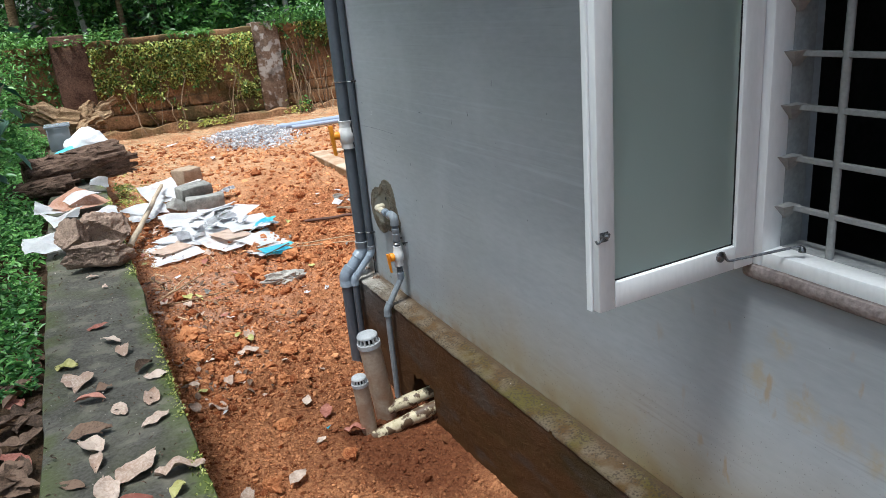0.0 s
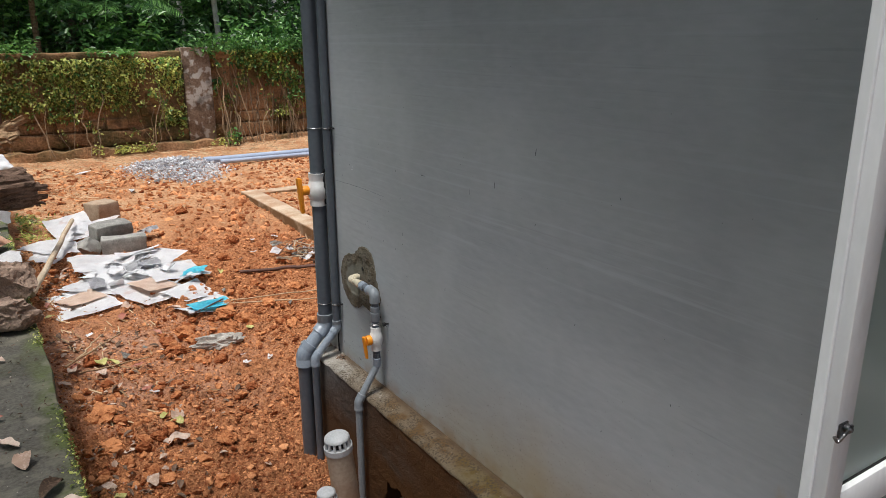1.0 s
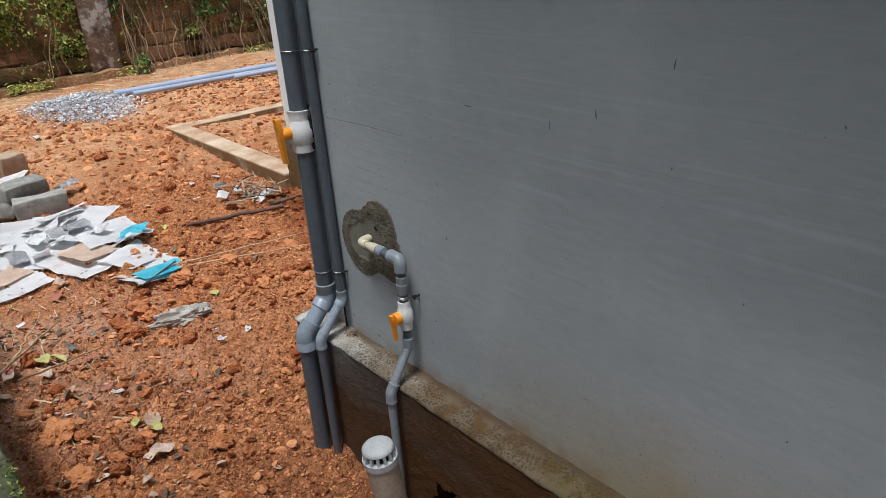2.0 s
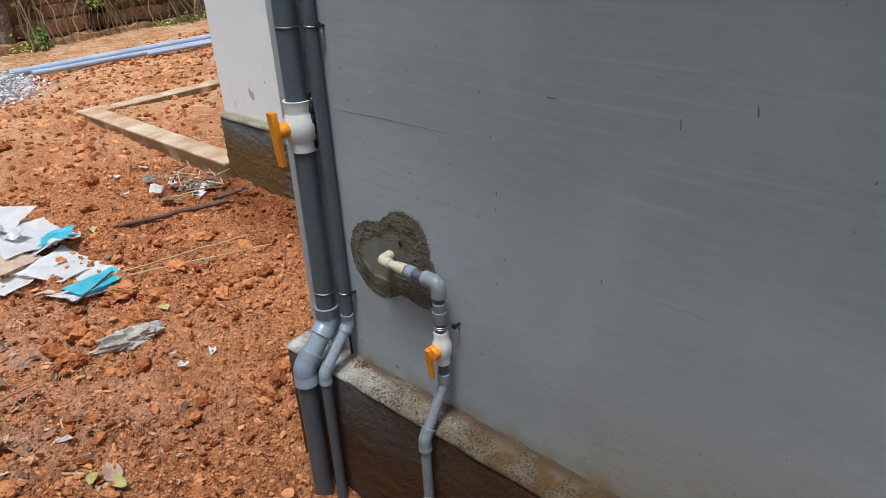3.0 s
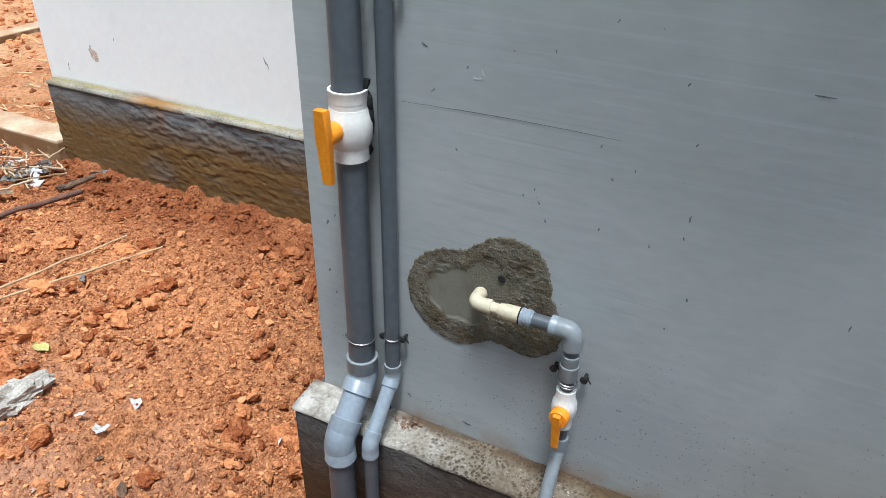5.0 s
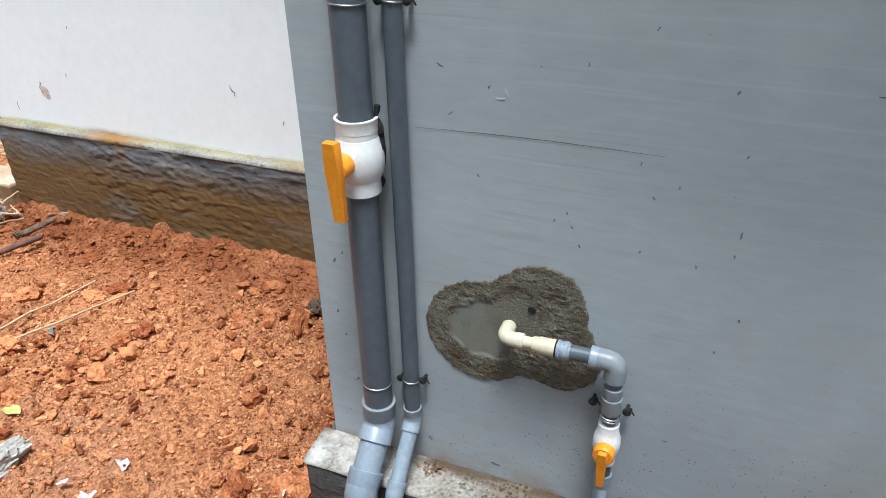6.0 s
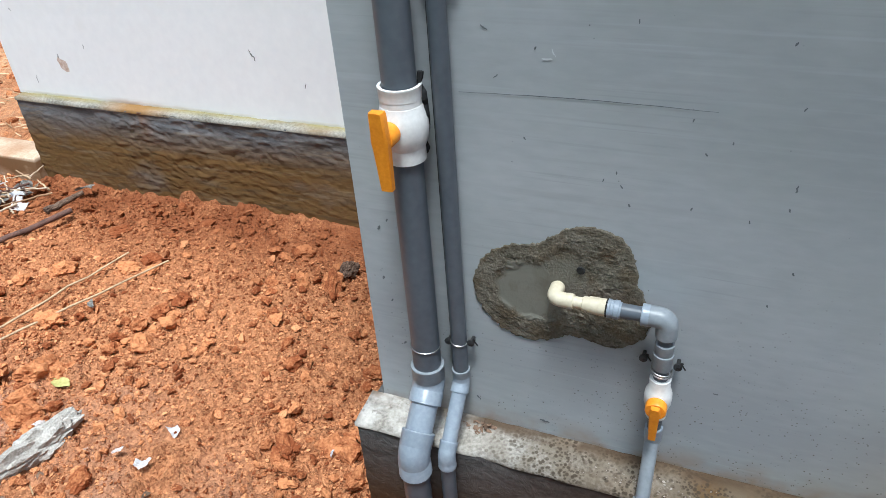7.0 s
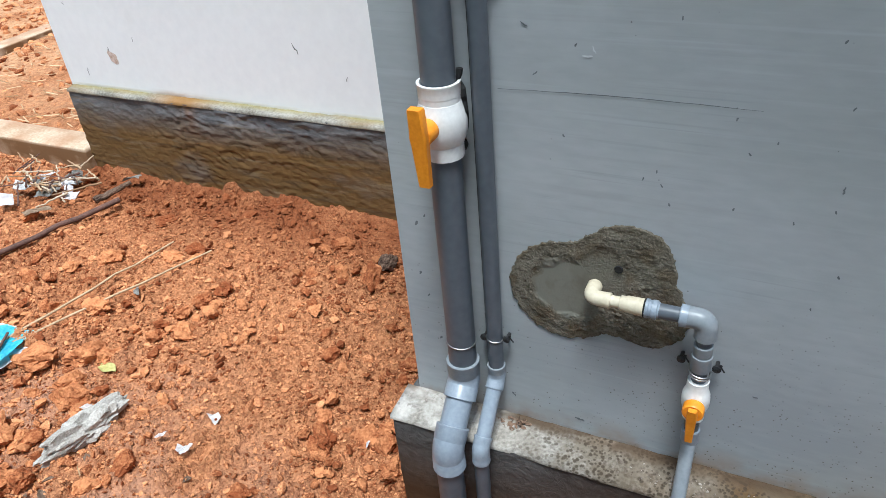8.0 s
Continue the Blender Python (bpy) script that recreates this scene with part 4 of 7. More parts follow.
HOLE = (-0.915, 0.035, 0.115, 0.085)  # ragged pipe hole: y, z, half width, half height
plinth("plinth_front", [(-0.085, 0.3, -8.0, -1.06, -0.5, LEDGE), (-0.085, 0.3, -0.77, 0.026, -0.5, LEDGE), (-0.085, 0.3, -1.06, -0.77, 0.15, LEDGE), (0.12, 0.3, -1.06, -0.77, -0.5, 0.15)],
       (-0.1025, -0.001, -7.9, 0.032, LEDGE), "dark cement plinth splashed with red soil, with a pipe hole", cement, ledge_top,
       (-0.099, -4.2, 0.027, -0.3, LEDGE + 0.001, (0.012, 0.010), front_relief, HOLE))
plinth("plinth_white", [(1.388, 1.62, -0.1, 2.85, -0.5, LEDGE), (1.622, 7.0, 2.6, 2.852, -0.5, LEDGE - 0.003)],
       (1.372, 1.424, 0.06, 2.855, LEDGE), "dark cement plinth under the white wall, brown with soil below", trowelled, pale_ledge,
       (1.378, -0.1, 2.852, -0.3, LEDGE + 0.001, (0.010, 0.0065), trowel_relief, None))

# ---- window in the grey wall, its sash swung open ----


def window_frame(name, x0, x1, hole, bar, parent, mat):
    a, b, c, d = hole
    bm = box(x0, x1, a, a + bar, c, d, 0.004)
    box(x0, x1, b - bar, b, c, d, 0.004, bm)
    box(x0 + 0.001, x1 - 0.001, a + bar, b - bar, c, c + bar * 0.8, 0.004, bm)
    box(x0 + 0.001, x1 - 0.001, a + bar, b - bar, d - bar, d, 0.004, bm)
    return part(name, bm, mat, parent, smooth=30)


win = empty("window_1", 0.0, -2.64, 1.19)
tagged(win, "white casement window with one frosted sash open and a white grille", "window", kind="structure")


def fit_under(parent, *obs):
    for ob in obs:
        ob.parent = parent
        ob.matrix_parent_inverse = Matrix.Translation(-parent.location)
    return obs[0]


fit_under(win, window_frame("window_frame", -0.012, 0.048, W1, 0.048, None, white_gloss))
fit_under(win, window_frame("reveal_lining", 0.049, 0.118, W1, 0.046, None, reveal_shaded))
fit_under(win, part("window_sill", worn_box(-0.022, -0.002, W1[0] - 0.02, W1[1] + 0.0, W1[2] - 0.032, W1[2] + 0.004, 0.05, 0.003, 8), bare_sill, None, "bare rough cement strip under the frame", smooth=40))
for k in range(10):
    z = 1.318 + 0.108 * k
    bm = box(0.050, 0.062, W1[0] + 0.06, W1[1] - 0.030, z - 0.006, z + 0.006, 0.002)
    fit_under(win, part("grille_bar", bm, shaded_white))
    bm = bmesh.new()
    y = W1[1] - 0.048
    tri = [(0.018, y + 0.001, z + 0.007), (0.022, y - 0.022, z + 0.007), (0.064, y - 0.03, z + 0.007), (0.064, y + 0.001, z + 0.007)]
    low = [(0.050, y + 0.001, z - 0.026), (0.050, y - 0.004, z - 0.026), (0.064, y - 0.004, z - 0.026), (0.064, y + 0.001, z - 0.026)]
    tv, lv = [bm.verts.new(p) for p in tri], [bm.verts.new(p) for p in low]
    bm.faces.new(tv), bm.faces.new(lv)
    for i in range(4):
        bm.faces.new((tv[i], tv[(i + 1) % 4], lv[(i + 1) % 4], lv[i]))
    fit_under(win, part("bracket", bm, shaded_white))
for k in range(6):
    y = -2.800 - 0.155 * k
    fit_under(win, part("upright_bar", tube([(0.056, y, W1[2] + 0.02), (0.056, y, W1[3] - 0.05)], 0.0085, 10), shaded_white, smooth=50))

sash = empty("window_sash", -0.012, -2.655, 1.2)
fit_under(win, sash)
SX0, SX1, SY, SZ0, SZ1, ST = -0.443, -0.016, -2.655, 1.194, 2.36, 0.030


def under_sash(ob):
    ob.parent = sash
    ob.matrix_parent_inverse = Matrix.Translation(-sash.location)
    return ob


def sash_member(x0, x1, z0, z1, nm):
    return under_sash(part(nm, box(x0, x1, SY - ST / 2, SY + ST / 2, z0, z1, 0.004), white_gloss, smooth=30))


sash_member(SX0, SX0 + 0.041, SZ0, SZ1, "stile")
sash_member(SX1 - 0.056, SX1, SZ0, SZ1, "stile")
sash_member(SX0 + 0.041, SX1 - 0.056, SZ0 + 0.001, SZ0 + 0.056, "rail")
sash_member(SX0 + 0.041, SX1 - 0.056, SZ1 - 0.056, SZ1 - 0.001, "rail")
under_sash(part("lip", box(SX0 - 0.007, SX0 - 0.0005, SY + 0.002, SY + ST / 2 + 0.002, SZ0, SZ1, 0.002), white_gloss))
under_sash(part("glass_pane", box(SX0 + 0.039, SX1 - 0.054, SY - 0.003, SY + 0.003, SZ0 + 0.054, SZ1 - 0.054), frosted, None, "frosted grey-green glass pane"))
bm = box(SX0 + 0.039, SX0 + 0.0425, SY - 0.006, SY - 0.0035, SZ0 + 0.056, SZ1 - 0.056)
box(SX1 - 0.058, SX1 - 0.0555, SY - 0.006, SY - 0.0035, SZ0 + 0.056, SZ1 - 0.056, 0, bm)
box(SX0 + 0.043, SX1 - 0.060, SY - 0.006, SY - 0.0035, SZ0 + 0.0555, SZ0 + 0.0585, 0, bm)
under_sash(part("glazing_bead", bm, black_gap, None, "dark glazing seal"))
lx_, ly_, lz_ = -0.430, SY - ST / 2, 1.352
bm = box(lx_ - 0.010, lx_ + 0.010, ly_ - 0.003, ly_ + 0.001, lz_ - 0.010, lz_ + 0.010, 0.002)
lathe([(0, 0.006), (0.006, 0.006), (0.009, 0.003)], (lx_ + 0.002, ly_ - 0.003, lz_ + 0.003), (0, -1, 0), 12, bm)
tube(rounded([(lx_ + 0.008, ly_ - 0.008, lz_ + 0.006), (lx_ - 0.012, ly_ - 0.010, lz_), (lx_ - 0.020, ly_ - 0.007, lz_ - 0.010), (lx_ - 0.022, ly_ - 0.003, lz_ - 0.002)], 0.004, 3), 0.0022, 7, True, bm)
under_sash(part("latch", bm, tarnished, None, "small chrome sash latch", smooth=40))
hook = (-0.118, SY - ST / 2 - 0.004, 1.236)
bm = lathe([(0, 0.012), (0.004, 0.012), (0.008, 0.006)], (hook[0], SY - ST / 2, hook[2]), (0, -1, 0), 14)
tube(rounded([(hook[0], hook[1] - 0.004, hook[2] + 0.012), (hook[0] + 0.006, hook[1] - 0.01, hook[2] - 0.008), (-0.03, -2.735, 1.245), (0.01, -2.765, 1.256), (0.015, -2.77, 1.248)], 0.008, 4), 0.003, 8, True, bm)
lathe([(0, 0.008), (0.006, 0.008), (0.012, 0.003)], (0.012, -2.768, 1.243), (0, 0, 1), 10, bm)
under_sash(part("window_stay", bm, tarnished, None, "thin chrome hook stay", smooth=40))

# ---- window in the white wall ----
win2 = empty("window_2", 1.425, 2.58, 1.335)
tagged(win2, "grey framed window with a close grille in the white wall", "window", kind="structure")
fit_under(win2, window_frame("window_frame", 1.43, 1.50, W2, 0.045, None, pvc_mid))
for k in range(16):
    z = 1.40 + 0.06 * k
    fit_under(win2, part("grille_bar", box(1.462, 1.470, W2[0] + 0.03, W2[1] - 0.03, z - 0.005, z + 0.005), pvc_mid))
for k in range(6):
    y = W2[0] + 0.12 + 0.25 * k
    fit_under(win2, part("upright_bar", box(1.472, 1.482, y - 0.006, y + 0.006, W2[2] + 0.02, W2[3] - 0.02), pvc_mid))
tagged(part("cupboard", box(2.3, 2.8, 0.9, 2.5, 0.45, 2.2, 0.02), red_cloth), "dim red-brown wooden cupboard inside the house", "cupboard")

# ---- plumbing at the house corner ----


def socket(at, axis_, length, r, parent, mat, nm="coupling"):
    """A short pipe sleeve with a rolled lip at its start."""
    prof = [(0, r * 0.94), (0.0005, r * 1.01), (0.002, r * 1.03), (0.004, r * 1.01), (length - 0.003, r), (length, r * 0.95)]
    return fit_under(parent, part(nm, lathe(prof, at, axis_, 28), mat, smooth=35))


def clamp(z, axis_xy, r, parent, screw_y):
    """A wire band round a pipe, twisted round a screw in the wall."""
    x, y = axis_xy
    bm = bmesh.new()
    ring = [(x + (r + 0.0012) * math.cos(q), y + (r + 0.0012) * math.sin(q), z + 0.002 * math.sin(q)) for q in [radians(40 + 280 * i / 20) for i in range(21)]]
    tube(ring, 0.0016, 6, True, bm)
    fit_under(parent, part("wire_band", bm, steel, smooth=60))
    bm = lathe([(0, 0.004), (0.018, 0.004), (0.019, 0.0085), (0.023, 0.0085), (0.025, 0.005)], (0.0, screw_y, z), (-1, 0, 0), 10)
    tube(rounded([(-0.012, screw_y, z), (-0.016, screw_y - 0.010, z + 0.006), (-0.02, screw_y - 0.004, z + 0.012), (-0.016, screw_y - 0.014, z - 0.008)], 0.004, 3), 0.0016, 6, True, bm)
    fit_under(parent, part("screw", bm, dark_screw, smooth=40))


def stepped_pipe(name, label, x_up, x_low, y, r, z_up, z_low, z_bottom, cut=None):
    """An upright pipe that steps out over the ledge by two bends; cut: the gap that a valve fills."""
    top = empty(name, x_up, y, z_low)
    tagged(top, label, "pipe", "water pipes at the corner")
    rr, so = r * 1.17, r * 1.45
    d = Vector((x_low - x_up, 0, z_low - z_up)).normalized()
    A, B = Vector((x_up, y, z_up)), Vector((x_low, y, z_low))
    spans = [(z_up + so * 0.6, TOP)] if cut is None else [(z_up + so * 0.6, cut[0]), (cut[1], TOP)]
    for a, b in spans:
        fit_under(top, part("pipe", tube([(x_up, y, a), (x_up, y, b)], r, 32), pvc_grey, smooth=40))
    # upper bend, slanted piece, lower bend
    bend = rounded([A + Vector((0, 0, so)), A, A + d * so], r * 1.5, 8)
    fit_under(top, part("elbow", tube(bend, rr, 28), pvc_light, smooth=40))
    socket(A + Vector((0, 0, so + 0.012)), (0, 0, -1), so * 0.9, rr, top, pvc_mid, "elbow_socket")
    socket(A + d * (so + 0.004), -d, so * 0.75, rr * 1.01, top, pvc_light, "elbow_socket")
    fit_under(top, part("slanted_pipe", tube([A + d * so * 0.5, B - d * so * 0.5], r, 28), pvc_light, smooth=40))
    bend = rounded([B - d * so, B, B - Vector((0, 0, so))], r * 1.5, 8)
    fit_under(top, part("elbow", tube(bend, rr, 28), pvc_light, smooth=40))
    socket(B - d * (so + 0.006), d, so * 0.8, rr * 1.02, top, pvc_light, "elbow_socket")
    socket(B - Vector((0, 0, so + 0.012)), (0, 0, 1), so * 0.8, rr * 1.02, top, pvc_light, "elbow_socket")
    fit_under(top, part("pipe", tube([(x_low, y, z_low - so * 0.5), (x_low, y, z_bottom)], r, 32), pvc_grey, smooth=40))
    return top


MX, MY, MR = -0.046, -0.152, 0.0315
main_pipe = stepped_pipe("water_pipe", "thick dark grey plastic water pipe with a white valve", MX, -0.160, MY, MR, 0.555, 0.438, -0.35, (1.135, 1.25))
clamp(0.668, (MX, MY), MR, main_pipe, -0.196)
clamp(1.462, (MX, MY), MR, main_pipe, -0.196)
valve = empty("valve", MX, MY, 1.1)
fit_under(main_pipe, valve)
body = lathe([(1.122, 0.033), (1.1225, 0.0380), (1.1500, 0.0385), (1.1505, 0.0392), (1.154, 0.0405), (1.162, 0.0440), (1.174, 0.0468), (1.188, 0.0478), (1.202, 0.0468), (1.214, 0.0438), (1.223, 0.0405),
              (1.230, 0.0390), (1.2305, 0.0384), (1.242, 0.0384), (1.2425, 0.0390), (1.262, 0.0394), (1.2635, 0.0400), (1.266, 0.0398), (1.2665, 0.0345), (1.255, 0.033)], (MX, MY, 0), (0, 0, 1), 40)


def into(parent, ob):
    ob.parent = parent
    ob.matrix_parent_inverse = Matrix.Translation(-parent.location)
    return ob


into(valve, part("valve_body", body, pvc_white, None, "glossy white plastic ball valve body", smooth=35))


def lever(at, top, low, width, thick, hub_r, hub_x):
    """A tapered flat lever on a round hub that stands out from the pipe."""
    x, y, z = at
    bm = bmesh.new()
    prof = [(low, width * 0.38), (low + 0.3 * (z - low), width * 0.42), (z - width * 0.5, width * 0.5), (z, width * 0.56), (z + width * 0.5, width * 0.50), (top - 0.004, width * 0.46), (top, width * 0.40)]
    left = []
    for h, w in prof:
        lean = -0.010 * (h - low) / (top - low)
        t = thick * (0.75 + 0.25 * (h - low) / (top - low))
        left.append([bm.verts.new((x + lean + a * t / 2, y + b * w, h)) for a, b in ((-1, -0.8), (-0.6, -1), (1, -1), (1, 1), (-0.6, 1), (-1, 0.8))])
    for r0, r1 in zip(left, left[1:]):
        for i in range(6):
            bm.faces.new((r0[i], r0[(i + 1) % 6], r1[(i + 1) % 6], r1[i]))
    bm.faces.new(left[0]), bm.faces.new(left[-1])
    bmesh.ops.bevel(bm, geom=[e for e in bm.edges if e.calc_face_angle(0) > 0.6], offset=0.0015, segments=1, affect="EDGES")
    lathe([(0, hub_r * 0.9), (0.003, hub_r), (abs(hub_x - x) - 0.003, hub_r), (abs(hub_x - x), hub_r * 0.8)], (x, y, z), (1, 0, 0), 24, bm)
    return bm


into(valve, part("lever", lever((-0.122, -0.147, 1.192), 1.248, 1.094, 0.030, 0.018, 0.021, -0.088), orange, None, "bright orange plastic lever", smooth=35))
bm = bmesh.new()
zs = [1.13 + 0.155 * i / 16 for i in range(17)]
tube([(-0.030 + 0.002 * math.sin(i * 2.1), -0.1845 - 0.002 * math.sin(i * 1.3) - 0.007 * math.sin(3.14 * (i - 1) / 14) ** 2, z) for i, z in enumerate(zs)], [0.004 + 0.004 * math.sin(3.14 * (i + 1) / 18) + 0.002 * math.sin(i * 1.7) for i in range(17)], 8, True, bm)
into(valve, part("sealant", bm, black_gap, None, "black tar seal behind the valve"))

second_pipe = stepped_pipe("water_pipe", "thin grey plastic water pipe beside the thick one", -0.022, -0.136, -0.2225, 0.0172, 0.56, 0.435, -0.35)
clamp(0.676, (-0.022, -0.2225), 0.0172, second_pipe, -0.249)
clamp(1.464, (-0.022, -0.2225), 0.0172, second_pipe, -0.249)
cable = part("cable", tube([(-0.006, -0.2000, 0.43), (-0.006, -0.1985, 1.0), (-0.006, -0.1990, 1.7), (-0.006, -0.1985, TOP)], 0.0034, 8), black_gap, smooth=60)
tagged(cable, "thin black cable running up the wall between pipes", "cable")

# branch line out of the wall: cream elbow, grey bends, small valve
PX, PY, PZ, PR = -0.043, -0.650, 0.857, 0.0145
branch = empty("branch_pipe", PX, PY, 0.4)
tagged(branch, "small grey and cream pipe with an orange-levered valve", "pipe")
fit_under(branch, part("wall_stub", tube([(0.02, -0.435, PZ + 0.004), (-0.02, -0.435, PZ)], 0.0115, 20), cpvc, smooth=40))
fit_under(branch, part("cream_elbow", tube(rounded([(-0.008, -0.435, PZ + 0.002), (PX, -0.435, PZ), (PX, -0.475, PZ)], 0.016, 8), 0.0148, 24), cpvc, smooth=40))
socket((PX, -0.474, PZ), (0, 1, 0), 0.016, 0.0152, branch, cpvc, "elbow_socket")
fit_under(branch, part("cream_pipe", tube([(PX, -0.465, PZ), (PX, -0.50, PZ)], 0.0115, 20), cpvc, smooth=40))
fit_under(branch, part("cream_adapter", lathe([(0, 0.013), (0.001, 0.0145), (0.010, 0.015), (0.014, 0.0165), (0.044, 0.0172), (0.046, 0.015)], (PX, -0.492, PZ), (0, -1, 0), 24), cpvc, smooth=35))
fit_under(branch, part("grey_adapter", lathe([(0, 0.015), (0.001, 0.0185), (0.006, 0.0185), (0.007, 0.0172), (0.012, 0.0172), (0.013, 0.0185), (0.022, 0.0185), (0.023, 0.0165), (0.026, 0.0155)], (PX, -0.539, PZ), (0, -1, 0), 24), pvc_light, smooth=35))
fit_under(branch, part("gasket", lathe([(0, 0.012), (0.0002, 0.0180), (0.003, 0.0180), (0.0032, 0.012)], (PX, -0.5365, PZ), (0, -1, 0), 24), black_gap, None, "thin black sealing ring", smooth=35))
fit_under(branch, part("pipe", tube([(PX, -0.555, PZ), (PX, -0.62, PZ)], PR, 24), pvc_grey, smooth=40))
fit_under(branch, part("elbow", tube(rounded([(PX, -0.610, PZ), (PX, PY, PZ), (PX, PY, PZ - 0.04)], 0.022, 10), 0.0205, 24), pvc_mid, smooth=40))
socket((PX, -0.602, PZ), (0, -1, 0), 0.016, 0.0210, branch, pvc_light, "elbow_socket")
fit_under(branch, part("pipe", tube([(PX, PY, PZ - 0.03), (PX, PY, 0.58)], PR, 24), pvc_grey, smooth=40))
socket((PX, PY, 0.800), (0, 0, -1), 0.024, 0.0178, branch, pvc_mid)
socket((PX, PY, 0.775), (0, 0, -1), 0.036, 0.0188, branch, pvc_mid)
clamp(0.727, (PX, PY), 0.0185, branch, -0.678)
clamp(0.733, (PX, PY), 0.0185, branch, -0.612)
svalve = empty("valve", PX, PY, 0.6)
fit_under(branch, svalve)
body = lathe([(0.612, 0.0165), (0.613, 0.0205), (0.632, 0.0208), (0.638, 0.023), (0.650, 0.0262), (0.663, 0.0270), (0.676, 0.0258), (0.686, 0.0225), (0.692, 0.0205), (0.712, 0.0205), (0.713, 0.0165)], (PX, PY, 0), (0, 0, 1), 32)
into(svalve, part("valve_body", body, pvc_white, None, "white plastic ball valve body", smooth=35))
into(svalve, part("lever", lever((-0.088, PY - 0.001, 0.662), 0.681, 0.588, 0.019, 0.011, 0.0205, -0.066), orange, None, "bright orange plastic lever", smooth=35))
low = rounded([(PX, PY, 0.60), (PX, PY, 0.545), (-0.132, PY, 0.405), (-0.132, PY, -0.35)], 0.03, 6)
fit_under(branch, part("lower_pipe", tube(low, PR, 24), pvc_mid, smooth=40))
socket((PX, PY, 0.578), (0, 0, -1), 0.035, 0.0175, branch, pvc_light)
dl = Vector((-0.132 - PX, 0, 0.405 - 0.545)).normalized()
B2 = Vector((-0.132, PY, 0.405))
fit_under(branch, part("elbow", tube(rounded([B2 - dl * 0.03, B2, B2 - Vector((0, 0, 0.03))], 0.03, 6), 0.0182, 24), pvc_mid, smooth=40))
socket(B2 - dl * 0.034, dl, 0.014, 0.0188, branch, pvc_mid, "elbow_socket")
socket(B2 - Vector((0, 0, 0.036)), (0, 0, 1), 0.014, 0.0188, branch, pvc_mid, "elbow_socket")

# mortar patch round the cream elbow: three merged lobes
LOBES = [(-0.373, 0.824, 0.118), (-0.495, 0.915, 0.088), (-0.540, 0.805, 0.079)]


def patch_field(y, z):
    return sum(math.exp(-2.2 * (((y - a) ** 2 + (z - b) ** 2) / r ** 2 - 1)) for a, b, r in LOBES)


def patch_mesh():
    cy, cz, n, rings = -0.435, 0.845, 260, 60
    vs, fs = [(-0.004, cy, cz)], []
    for k in range(n):
        q = 6.283185 * k / n
        r = 0.02
        while patch_field(cy + r * math.cos(q), cz + r * math.sin(q)) > 1.0:
            r += 0.002
        r += 0.006 * noise.noise(Vector((math.cos(q) * 9, math.sin(q) * 9, 4))) + 0.004 * noise.noise(Vector((math.cos(q) * 22, math.sin(q) * 22, 7)))
        for i in range(1, rings + 1):
            s = i / rings
            y, z = cy + s * r * math.cos(q), cz + s * r * math.sin(q)
            p = Vector((y * 85, z * 100, 1))
            worn = noise.noise(Vector((y * 14, z * 14, 3)))
            crust = 0.0012 * noise.noise(p) + 0.0026 * max(0, noise.noise(p * 1.7 + Vector((4, 4, 4)))) + 0.0022 * max(0, noise.noise(p * 3.6))
            plate = min(math.hypot((y + 0.385) / 1.25, (z - 0.835)) - 0.062, math.hypot(y + 0.452, z - 0.888) - 0.050) - 0.014 * noise.noise(Vector((y * 30, z * 30, 9)))
            inner_ = max(0.0, min(1.0, plate / 0.010))
            rim = max(0.0, min(1.0, ((1 - s) * r - 0.018 - 0.012 * worn) / 0.012))
            x = -0.0045 + 0.0018 * (1 - inner_) + 0.0015 * (1 - rim) - crust * (0.10 + 0.90 * inner_ * (0.25 + 0.75 * rim))
            vs.append((x if i < rings else 0.004, y, z))
    for k in range(n):
        a, b = 1 + k * rings, 1 + ((k + 1) % n) * rings
        fs.append((0, b, a))
        for i in range(rings - 1):
            fs.append((a + i, b + i, b + i + 1, a + i + 1))
    return vs, fs


pv, pf = patch_mesh()
patch = sheet("mortar_patch", pv, pf, mortar, None, True)
tagged(patch, "rough dark grey mortar patch round a pipe outlet", "mortar patch")
# No real recess: a black disc paints the dark of the pit.
part("hole", lathe([(0, 0.009), (0.002, 0.008)], (-0.0055, -0.478, 0.905), (-1, 0, 0), 9), black_gap, patch, "small black disc standing for the dark of a pit in the mortar")

# vent pipes with slotted cowls and the soiled stubs out of the plinth


